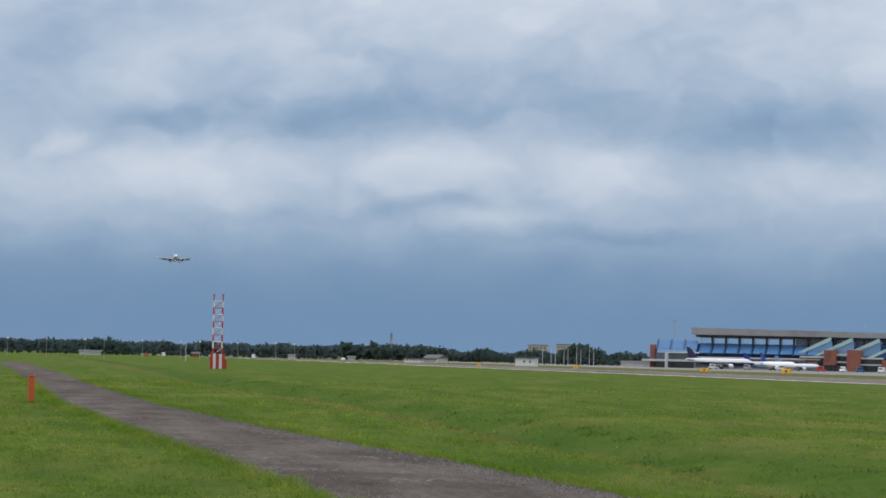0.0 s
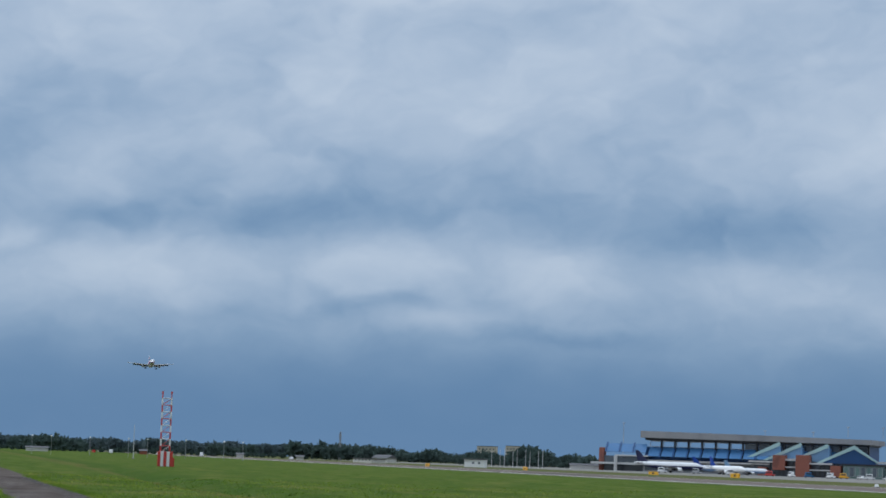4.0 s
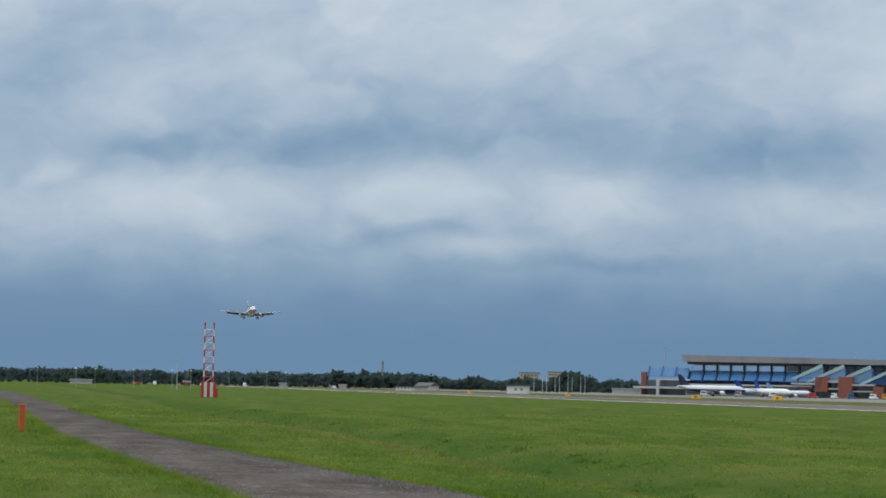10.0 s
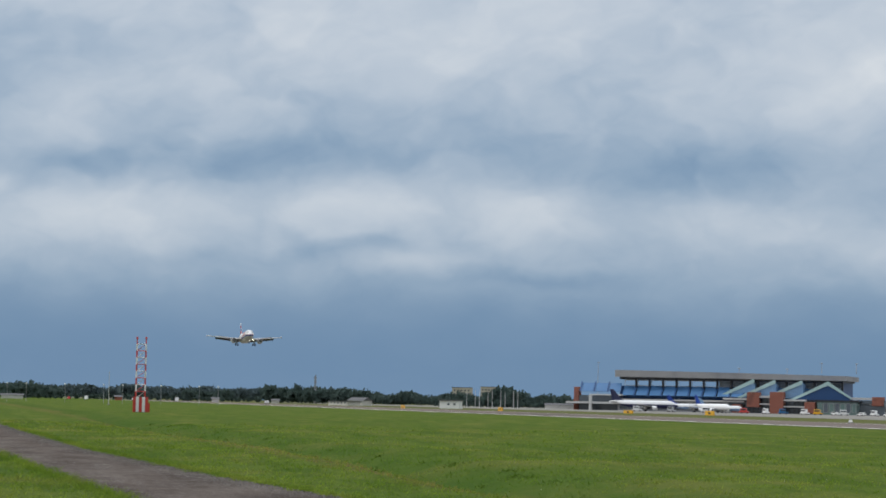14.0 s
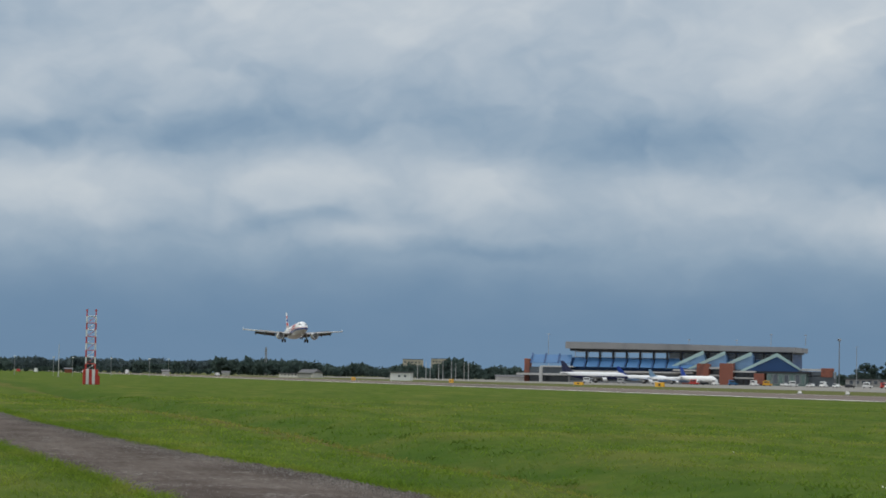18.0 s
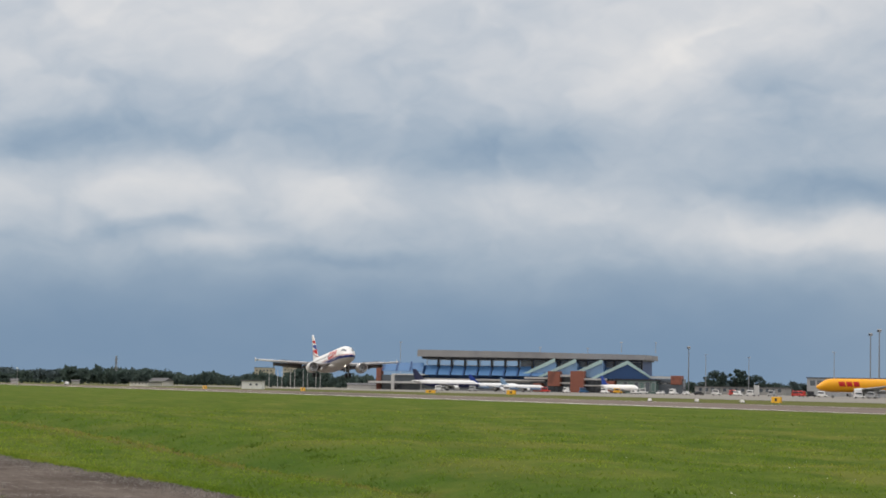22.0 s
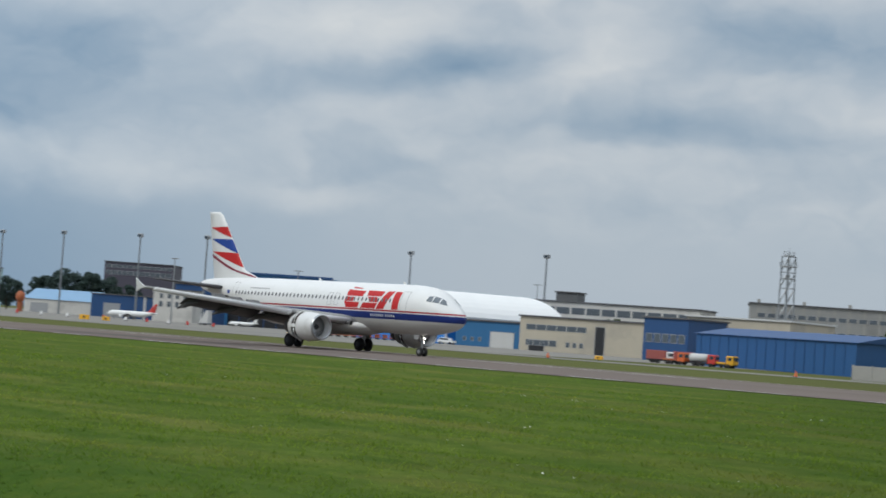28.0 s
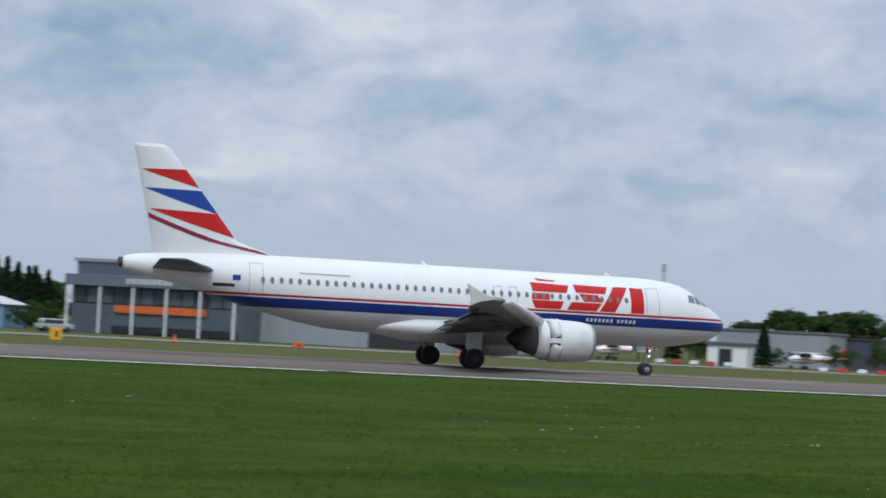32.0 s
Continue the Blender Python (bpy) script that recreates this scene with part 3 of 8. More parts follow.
def body_at(d):
    for a, b in zip(BODY, BODY[1:]):
        if a[0] <= d <= b[0]:
            f = (d - a[0]) / (b[0] - a[0])
            return [a[i] + f * (b[i] - a[i]) for i in (1, 2, 3)]
    return BODY[-1][1:]


def skin(d, z, out=0.0):
    """The half breadth of the body at a distance from the nose and a height."""
    w, top, bot = body_at(d)
    c, h = (top + bot) / 2, (top - bot) / 2
    return w * math.sqrt(max(0.0, 1 - min(1.0, ((z - c) / h) ** 2))) + out


def fuselage(bm, seg=36):
    rings = []
    for d, w_, top, bot in BODY:
        c, h = (top + bot) / 2, (top - bot) / 2
        rings.append([(HALF - d, w_ * math.cos(2 * math.pi * i / seg), c + h * math.sin(2 * math.pi * i / seg)) for i in range(seg)])
    return loft(bm, rings)


def foil(le, te, y, z, thick, twist=0.0):
    """A closed section of a wing in x, z at span y; le and te are distances from the nose."""
    c = te - le
    pts = [(0.0, 0.0), (0.06, 0.42), (0.25, 0.56), (0.55, 0.42), (1.0, 0.03), (1.0, -0.03), (0.55, -0.34), (0.25, -0.44), (0.06, -0.34)]
    return [(HALF - (le + f * c), y, z + g * thick - twist * (f - 0.3) * c) for f, g in pts]


def patch(side, outline, out):
    """A sheet that lies on the body's side; outline in distance from nose and height."""
    bm = bmesh.new()
    bm.faces.new([bm.verts.new((HALF - d, side * skin(d, z, out), z)) for d, z in outline])
    return bm


def curved_patch(side, quads, out):
    """Quads (four corners in distance and height) cut fine enough to follow the body."""
    bm = bmesh.new()
    for a, b, c, d in quads:
        nu = max(2, int(abs(b[0] - a[0]) / 0.6) + 1)
        nv = max(2, int(abs(d[1] - a[1]) / 0.3) + 1)
        g = []
        for j in range(nv + 1):
            row = []
            for i in range(nu + 1):
                u, v = i / nu, j / nv
                p = [(a[k] * (1 - u) + b[k] * u) * (1 - v) + (d[k] * (1 - u) + c[k] * u) * v for k in (0, 1)]
                row.append(bm.verts.new((HALF - p[0], side * skin(p[0], p[1], out), p[1])))
            g.append(row)
        for j in range(nv):
            for i in range(nu):
                bm.faces.new((g[j][i], g[j][i + 1], g[j + 1][i + 1], g[j + 1][i]))
    bmesh.ops.recalc_face_normals(bm, faces=bm.faces[:])
    return bm


def ring_skin(profile, seg=28):
    """A body of revolution about x; profile of (x, radius)."""
    bm = bmesh.new()
    rings = [[(x, r * math.cos(2 * math.pi * i / seg), r * math.sin(2 * math.pi * i / seg)) for i in range(seg)] for x, r in profile]
    return loft(bm, rings, caps=False)


def wheel(parent, x, y, z, r, width, hub=M_METAL):
    tyre = part("tyre", ring_wheel(r, width), M_RUBBER, parent, "black rubber tyre", True, pose(x, y, z))
    part("rim", ring_wheel(r * 0.5, width * 1.04), hub, tyre, "dull metal hub", True)
    return tyre


def ring_wheel(r, width):
    bm = bmesh.new()
    prof = [(-width / 2, r * 0.55), (-width / 2, r * 0.86), (-width * 0.36, r * 0.97), (0, r), (width * 0.36, r * 0.97), (width / 2, r * 0.86), (width / 2, r * 0.55)]
    seg = 24
    rings = [[(rr * math.cos(2 * math.pi * i / seg), yy, rr * math.sin(2 * math.pi * i / seg)) for i in range(seg)] for yy, rr in prof]
    return loft(bm, rings)


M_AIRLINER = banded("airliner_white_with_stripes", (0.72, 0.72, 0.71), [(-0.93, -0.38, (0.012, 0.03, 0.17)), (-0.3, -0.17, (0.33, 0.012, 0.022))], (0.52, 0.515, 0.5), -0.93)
M_WINGTOP = material("wing_grey", (0.3, 0.3, 0.3), (0.23, 0.23, 0.23), 0.55, 0.05, scale=0.6)
# Darker than the wing: the shade beneath it is put into this grey.
M_FLAP = material("shaded_flap_grey", (0.095, 0.093, 0.09), (0.06, 0.06, 0.06), 0.5, 0.1, scale=0.8)
M_LAMP = glow("landing_light", (1.0, 0.93, 0.82), 60.0)
M_NOSELAMP = glow("nose_light", (1.0, 0.9, 0.82), 7.0)
M_FAN = material("fan_blades", (0.09, 0.09, 0.095), (0.04, 0.04, 0.045), 0.4, 0.7, scale=3)
M_CAVITY = material("dark_red_duct", (0.1, 0.012, 0.015), (0.04, 0.008, 0.01), 0.6, scale=1.5)
# Near-white puts the light on the wing's front into the slats' colour.
M_SLAT = material("lit_slat_white", (0.74, 0.74, 0.75), (0.66, 0.66, 0.68), 0.4, 0.0, scale=0.8)
M_TRIM = material("panel_seam", (0.36, 0.36, 0.37), (0.3, 0.3, 0.31), 0.5, scale=2)
M_PANE = material("cabin_pane", (0.19, 0.195, 0.205), (0.13, 0.135, 0.145), 0.2, scale=1.0)
M_LIGHTTEXT = material("pale_lettering", (0.6, 0.62, 0.66), None, 0.5)
M_SUITRED = material("bright_red_paint", (0.5, 0.017, 0.016), (0.43, 0.014, 0.015), 0.45, scale=0.5, spec=0.25)
M_COCKPIT = material("cockpit_glass", (0.09, 0.11, 0.13), (0.16, 0.18, 0.2), 0.12, scale=1.5, spec=0.7)
M_CRIMSON = material("crimson_line", (0.22, 0.008, 0.035), None, 0.5)
M_FINWHITE = material("fin_white", (0.72, 0.72, 0.71), (0.66, 0.66, 0.655), 0.4, scale=0.5)
M_TAILPLANE = material("dark_tailplane_grey", (0.11, 0.112, 0.118), (0.08, 0.082, 0.088), 0.5, scale=0.7)
M_ENGINE = material("engine_white", (0.68, 0.68, 0.67), (0.6, 0.6, 0.59), 0.4, scale=0.9, stain=(0.45, 0.44, 0.42))
M_SUITBLUE = material("bright_blue_paint", (0.018, 0.06, 0.3), (0.016, 0.05, 0.26), 0.45, scale=0.5, spec=0.25)


def fan_blade():
    """One twisted blade of the fan, standing on the engine's axis."""
    bm = bmesh.new()
    loft(bm, [[(-0.8 + o, 0.0 + t * 0.07, r) for o, t in ((0, 1), (0.02, 0), (-0.1, -1.3), (-0.12, -1.0))] for r in (0.25, 0.88)])
    me = mesh_of(bm, "fan_blade")
    me.materials.append(M_METAL)
    return me


BLADE = fan_blade()


def airliner(name, label, full, body, wing_mat, fin_mat, engine_mat, scale=1.0):
    """A twin-jet in its own space: x forward, origin at mid-length on the body's axis. full adds the fine parts."""
    root = thing(name, label, "airplane")
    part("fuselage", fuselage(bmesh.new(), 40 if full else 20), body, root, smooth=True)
    # belly fairing over the wing box
    bm = bmesh.new()
    rings = []
    for d, w_, h in ((10.4, 0.3, 0.1), (11.4, 1.5, 0.55), (13, 2.05, 0.8), (17, 2.15, 0.9), (20.5, 2.0, 0.8), (22.5, 1.2, 0.45), (23.6, 0.3, 0.1)):
        rings.append([(HALF - d, w_ * math.cos(2 * math.pi * i / 18), -1.62 + h * math.sin(2 * math.pi * i / 18)) for i in range(18)])
    part("belly_fairing", loft(bm, rings), M_GREY if not full else engine_mat, root, smooth=True)
    for s in (-1, 1):
        bm = bmesh.new()
        loft(bm, [foil(11.6, 18.7, s * 1.2, -1.25, 0.95), foil(12.7, 18.9, s * 2.2, -1.2, 0.85), foil(15.0, 19.2, s * 6.4, -0.9, 0.55), foil(20.9, 22.7, s * 16.7, 0.0, 0.24)])
        wing = part("wing", bm, wing_mat, root, "grey metal wing", True)
        if full:
            WINGS.append((wing, s))
        if full:
            # flaps hang out behind and below the trailing edge
            for y0, y1, l0, l1, z0, z1 in ((2.4, 6.3, 18.5, 18.8, -1.5, -1.25), (6.6, 12.9, 18.9, 20.9, -1.2, -0.7)):
                bm = bmesh.new()
                loft(bm, [foil(l0, l0 + 1.5, s * y0, z0, 0.26, 0.5), foil(l1, l1 + 1.1, s * y1, z1, 0.18, 0.5)])
                part("flap", bm, M_FLAP, wing, "lowered flap", True)
            bm = bmesh.new()
            loft(bm, [foil(14.5, 15.5, s * 6.6, -1.02, 0.42, 0.3), foil(20.35, 21.0, s * 16.4, -0.1, 0.28, 0.3)])
            part("slat", bm, M_SLAT, wing, "extended pale leading-edge slat", True)
            bm = bmesh.new()
            loft(bm, [foil(11.8, 12.9, s * 2.4, -1.32, 0.45, 0.3), foil(13.75, 14.65, s * 5.2, -1.13, 0.42, 0.3)])
            part("slat", bm, M_SLAT, wing, "extended pale leading-edge slat", True)
            for y, d0, d1, z in ((6.5, 16.8, 20.9, -1.35), (9.6, 18.2, 21.8, -1.12), (12.6, 19.6, 22.7, -0.88)):
                bm = bmesh.new()
                loft(bm, [[(HALF - d, s * y + r * 0.6 * math.cos(a * math.pi / 4), z - f * 0.5 + r * math.sin(a * math.pi / 4)) for a in range(8)]
                          for d, r, f in ((d0, 0.05, 0), (d0 + 0.8, 0.26, 0.05), (d1 - 1.2, 0.28, 0.4), (d1, 0.05, 1.2))])
                part("flap_fairing", bm, M_FLAP, wing, "", True)
            bm = bmesh.new()
            prism(bm, [(HALF - 21.4, 0.02), (HALF - 22.2, 0.32), (HALF - 23.0, 0.74), (HALF - 22.75, 0.0), (HALF - 22.85, -0.4), (HALF - 22.3, -0.16)], s * 16.68, s * 16.78)
            part("wingtip_fence", bm, M_LEAFTRIM, wing)
            for y in (7.4, 8.9, 10.4):
                bm = bmesh.new()
                loft(bm, [[(HALF - 17.6 - 0.3 * (y - 7.4) - 0.0, s * (y + o), -0.62 + 0.06 * (y - 7)) for o in (0, 1.3)] + [(HALF - 18.3 - 0.3 * (y - 7.4), s * (y + o), -0.25 + 0.08 * (y - 7)) for o in (1.3, 0)],
                          [(HALF - 17.63 - 0.3 * (y - 7.4), s * (y + o), -0.67 + 0.06 * (y - 7)) for o in (0, 1.3)] + [(HALF - 18.36 - 0.3 * (y - 7.4), s * (y + o), -0.3 + 0.08 * (y - 7)) for o in (1.3, 0)]])
                part("spoiler", bm, M_FLAP, wing, "raised spoiler panel")
            # Tube added to hide the lamp at wide angles; depth fitted to the camera's view.
            lx, ly, lz = HALF - 11.75, s * 2.5, -1.45
            shell = ring_skin([(-0.62, 0.02), (-0.6, 0.15), (0.22, 0.17), (0.22, 0.155), (-0.56, 0.125)], 14)
            holder = part("light_housing", shell, M_FLAP, wing, "added shroud that hides the landing light from the side", True, pose(lx, ly, lz))
            bm = bmesh.new()
            bmesh.ops.create_circle(bm, cap_ends=True, segments=14, radius=0.12)
            part("landing_light", bm, M_LAMP, holder, "lit landing light", False, pose(-0.54, 0, 0, 0, 90, 0))
        # engine with its cowl, fan, core and the opened reverser doors
        ex, ey, ez = HALF - 11.3, s * 5.75, -1.98
        prof = [(-0.1, 0.9), (0.0, 0.98), (-0.05, 1.03), (-0.5, 1.13), (-1.3, 1.19), (-2.0, 1.18), (-2.22, 1.165)]
        prof_in = [(-2.22, 1.06), (-1.6, 0.98), (-1.0, 0.9), (-0.4, 0.86), (-0.1, 0.9)]
        engine = part("engine", ring_skin(prof + prof_in, 32 if full else 16), engine_mat, root, "white engine nacelle", True, pose(ex, ey, ez))
        bm = bmesh.new()
        bmesh.ops.create_circle(bm, cap_ends=True, segments=24, radius=0.9)
        part("fan", bm, M_FAN, engine, "dark fan disc", False, pose(-0.9, 0, 0, 0, 90, 0))
        if full:
            part("spinner", ring_skin([(-0.45, 0.02), (-0.55, 0.12), (-0.88, 0.27)], 16), M_FAN, engine, "", True)
            for i in range(24):
                part("fan_blade", BLADE, M_METAL, engine, "", False, Matrix.Rotation(2 * math.pi * i / 24, 4, "X"))
            part("intake_lip", ring_skin([(-0.12, 0.89), (0.0, 0.95), (0.02, 1.0), (-0.03, 1.05), (-0.16, 1.075)], 32), M_METAL, engine, "polished intake lip", True)
            part("reverser_duct", ring_skin([(-2.1, 0.9), (-2.5, 0.86), (-3.0, 0.9), (-3.0, 0.86), (-2.1, 0.8)], 24), M_CAVITY, engine, "dark red open reverser duct", True)
            part("rear_cowl", ring_skin([(-2.86, 1.125), (-3.15, 1.07), (-3.5, 0.98), (-3.5, 0.94), (-2.86, 1.02)], 28), engine_mat, engine, "white rear cowl ring", True)
            part("nozzle", ring_skin([(-3.3, 0.9), (-3.9, 0.78), (-4.5, 0.62), (-4.5, 0.58), (-3.3, 0.8)], 24), M_FLAP, engine, "dark metal exhaust nozzle", True)
            for k in range(4):
                a0 = radians(90 * k)
                q = Matrix.Rotation(a0, 4, "X")
                bm = boxes((-2.95, -2.15, -0.15, 0.15, 1.02, 1.145), bevel=0.02)
                part("longeron", bm, engine_mat, engine, "", False, q)
            for k in range(4):
                a0 = radians(45 + 90 * k)
                bm = bmesh.new()
                seg = 6
                rows = []
                for x, r in ((-2.24, 1.15), (-2.84, 1.11)):
                    rows.append([(x + 2.62, r * math.cos(a0 + (i / seg - 0.5) * 1.2), r * math.sin(a0 + (i / seg - 0.5) * 1.2)) for i in range(seg + 1)])
                rows = [[Vector(p) - Vector((0, 1.13 * math.cos(a0), 1.13 * math.sin(a0))) for p in r] for r in rows]
                inner = [[p * 1.0 - Vector((0, 0.07 * math.cos(a0), 0.07 * math.sin(a0))) for p in r] for r in rows]
                loft(bm, [rows[0] + inner[0][::-1], rows[1] + inner[1][::-1]])
                door = part("reverser_door", bm, engine_mat, engine, "pivoting thrust reverser door", True, pose(-2.62, 1.13 * math.cos(a0), 1.13 * math.sin(a0)))
                DOORS.append((door, a0))
        part("exhaust_cone", ring_skin([(-3.6, 0.56), (-4.4, 0.5), (-4.8, 0.36), (-5.1, 0.12), (-5.15, 0.02)], 20), M_DARK, engine, "dark exhaust cone", True)
        bm = bmesh.new()
        loft(bm, [[(ex - 0.9 - f, ey + s * g * 0.2, ez + 1.05) for f, g in ((0, 0), (1.5, 1), (4.0, 0), (1.5, -1))],
                  [(ex - 1.9 - f, ey + s * g * 0.2, -0.75) for f, g in ((0, 0), (1.2, 1), (4.2, 0), (1.2, -1))]])
        part("pylon", bm, engine_mat, root)
        # tailplane
        bm = bmesh.new()
        loft(bm, [foil(32.2, 35.9, s * 0.6, 0.95, 0.4), foil(35.2, 36.8, s * 6.2, 1.35, 0.15)])
        part("tailplane", bm, M_TAILPLANE if full else wing_mat, root, "dark grey horizontal tailplane" if full else "", True)
        # main gear
        gx_, gy_ = HALF - 17.71, s * 3.795
        leg = part("main_gear", tubes(((gx_, gy_, -1.0), (gx_, gy_, -3.25), 0.16, 0.13), ((gx_, gy_ - 0.62, -3.23), (gx_, gy_ + 0.62, -3.23), 0.1),
                                      ((gx_, gy_, -2.4), (gx_ + 0.1, s * 2.2, -1.3), 0.08), ((gx_ - 0.12, gy_, -2.0), (gx_ - 0.3, gy_, -3.1), 0.05)), M_METAL, root, "steel landing gear leg")
        for o in (-0.46, 0.46):
            wheel(leg, gx_, gy_ + o, -3.23, 0.58, 0.42, M_DARK)
        part("gear_door", boxes((gx_ - 0.5, gx_ + 0.5, gy_ + s * 0.22, gy_ + s * 0.27, -2.7, -1.2)), engine_mat, leg)
    # fin, with its three flags and the double line
    def fin_edge(z):
        """Leading and trailing distance at a height, and the half thickness."""
        f = (z - 1.9) / 6.05
        lead = 30.2 + 5.0 * f if f > 0.13 else 28.3 + 2.55 * (f / 0.13)
        return lead, 35.75 + 1.45 * f, 0.24 - 0.13 * f
    zs = [1.7, 1.95, 2.3, 2.7, 4.0, 6.0, 7.7, 7.95]
    bm = bmesh.new()
    rings = []
    for z in zs:
        le, te, th = fin_edge(z)
        if z == zs[-1]:
            le += 0.35
        rings.append([(HALF - (le + f * (te - le)), g * th, z) for f, g in ((0, 0), (0.08, 0.6), (0.3, 1), (0.6, 0.85), (1, 0.08), (1, -0.08), (0.6, -0.85), (0.3, -1), (0.08, -0.6))])
    fin = part("fin", loft(bm, rings), fin_mat, root, "white tail fin with red and blue flags" if full else "", True)
    ng = HALF - 5.07
    leg = part("nose_gear", tubes(((ng, 0, -1.6), (ng, 0, -3.4), 0.11, 0.09), ((ng, -0.32, -3.42), (ng, 0.32, -3.42), 0.07), ((ng, 0, -2.8), (ng + 0.9, 0, -1.8), 0.06)), M_METAL, root, "steel nose gear leg")
    for o in (-0.25, 0.25):
        wheel(leg, ng, o, -3.42, 0.38, 0.22)
    if not full:
        return root
    for o in (-0.3, 0.3):
        part("gear_door", boxes((ng - 0.75, ng - 0.15, o - 0.02, o + 0.02, -2.4, -1.9)), M_WHITE, leg)
    part("light_bracket", boxes((ng + 0.1, ng + 0.16, -0.2, 0.2, -2.45, -2.15), bevel=0.02), M_LEAFTRIM, leg, "pale light bracket")
    for z in (-2.3, -2.62):
        bm = bmesh.new()
        bmesh.ops.create_uvsphere(bm, u_segments=10, v_segments=6, radius=0.06, matrix=pose(ng + 0.22, 0, z))
        part("nose_light", bm, M_NOSELAMP, leg, "lit nose gear light", True)
    for s in (-1, 1):
        def flag(tip, tip_share, low, high, mat, lab, share=0.015, tip_low=None):
            """A painted flag on the fin: from a point near the trailing edge it widens to the leading edge between two heights."""
            bm = bmesh.new()
            rows = []
            for k in range(15):
                f = tip_share + (share - tip_share) * k / 14
                z0 = (tip if tip_low is None else tip_low) + (low - (tip if tip_low is None else tip_low)) * k / 14
                z1 = tip + (high - tip) * k / 14
                row = []
                for z in (z0, (z0 + z1) / 2, z1 + 0.002):
                    le, te, th = fin_edge(z)
                    g = 0.6 * f / 0.08 if f < 0.08 else 0.6 + 0.4 * (f - 0.08) / 0.22 if f < 0.3 else 1 - 0.15 * (f - 0.3) / 0.3 if f <= 0.6 else 0.85 - 0.77 * (f - 0.6) / 0.4
                    row.append(bm.verts.new((HALF - (le + f * (te - le)), s * (g * th + 0.03), z)))
                rows.append(row)
            for p, q in zip(rows, rows[1:]):
                for k in (0, 1):
                    bm.faces.new((p[k], p[k + 1], q[k + 1], q[k]))
            part("tail_flag", bm, mat, fin, lab)
        flag(6.5, 0.95, 5.62, 6.6, M_SUITRED, "red painted flag")
        flag(5.45, 0.96, 4.2, 5.45, M_SUITBLUE, "blue painted flag")
        flag(4.3, 0.96, 2.9, 4.2, M_SUITRED, "red painted flag")
        flag(4.06, 0.985, 1.98, 2.28, M_CRIMSON, "dark red painted line", 0.03, 3.78)
        # cabin windows
        wm = bmesh.new()
        bmesh.ops.create_circle(wm, cap_ends=True, segments=10, radius=1.0)
        for v in wm.verts:
            v.co = Vector((v.co.x * 0.12, 0, v.co.y * 0.18))
        wm = mesh_of(wm, "cabin_window")
        wm.materials.append(M_PANE)
        for i in range(43):
            d = 7.35 + i * 0.533
            z = 0.63
            part("cabin_window", wm, M_PANE, root, "", False, pose(HALF - d, s * skin(d, z, 0.025), z, s * 17.5, 0, 0))
        # doors, as raised rims
        for d, w_, z0, z1 in ((5.6, 0.85, -0.35, 1.45), (30.1, 0.8, -0.2, 1.55), (14.6, 0.55, 0.0, 1.05), (15.55, 0.55, 0.0, 1.05)):
            t = 0.035
            bm = curved_patch(s, [[(d - w_ / 2, z0), (d + w_ / 2, z0), (d + w_ / 2, z0 + t), (d - w_ / 2, z0 + t)], [(d - w_ / 2, z1 - t), (d + w_ / 2, z1 - t), (d + w_ / 2, z1), (d - w_ / 2, z1)],
                                  [(d - w_ / 2, z0), (d - w_ / 2 + t, z0), (d - w_ / 2 + t, z1), (d - w_ / 2, z1)], [(d + w_ / 2 - t, z0), (d + w_ / 2, z0), (d + w_ / 2, z1), (d + w_ / 2 - t, z1)]], 0.012)
            part("cabin_door", bm, M_TRIM, root, "door outline in the white body")
        # cockpit panes
        for q in ([(2.6, 0.7), (3.1, 0.74), (3.04, 1.16), (2.66, 1.18)], [(2.0, 0.62), (2.53, 0.69), (2.58, 1.18), (2.14, 1.06)], [(1.36, 0.47), (1.92, 0.6), (2.05, 1.01), (1.74, 0.84)]):
            part("cockpit_window", curved_patch(s, [q], 0.014), M_COCKPIT, root, "grey cockpit pane")
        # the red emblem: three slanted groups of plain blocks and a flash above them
        for quads in ([[(13.45, 1.4), (11.0, 1.32), (11.2, 0.86), (13.35, 0.86)], [(13.4, 0.78), (12.3, 0.78), (12.3, 0.4), (13.45, 0.4)], [(13.45, 0.36), (11.4, 0.36), (11.6, -0.12), (13.2, -0.12)]],
                      [[(10.7, 1.4), (8.5, 1.36), (8.7, 0.92), (10.6, 0.92)], [(10.4, 0.86), (9.2, 0.86), (8.9, 0.42), (10.1, 0.42)], [(10.9, 0.36), (8.95, 0.36), (9.3, -0.12), (11.2, -0.12)]],
                      [[(8.1, 1.4), (7.2, 1.4), (8.1, -0.12), (9.1, -0.12)], [(7.05, 1.4), (6.2, 1.38), (6.2, -0.12), (7.05, -0.12)]],
                      [[(13.1, 1.66), (11.7, 1.56), (11.9, 1.5), (12.9, 1.5)]]):
            part("emblem", curved_patch(s, quads, 0.01), M_SUITRED, root, "red painted emblem shape")
        for i in range(12):
            d = 6.7 + i * 0.26 + (0.18 if i > 4 else 0)
            part("lettering_bar", curved_patch(s, [[(d, -0.54), (d + 0.15, -0.54), (d + 0.15, -0.74), (d, -0.74)]], 0.012), M_LIGHTTEXT, root, "pale lettering bar")
        part("registration_bar", curved_patch(s, [[(31.3, 0.12), (32.5, 0.12), (32.5, 0.3), (31.3, 0.3)]], 0.012), M_DARK, root, "dark lettering bar")
        part("flag_patch", curved_patch(s, [[(31.0, 0.5), (31.45, 0.5), (31.45, 0.8), (31.0, 0.8)]], 0.012), M_SUITBLUE, root, "small blue flag")
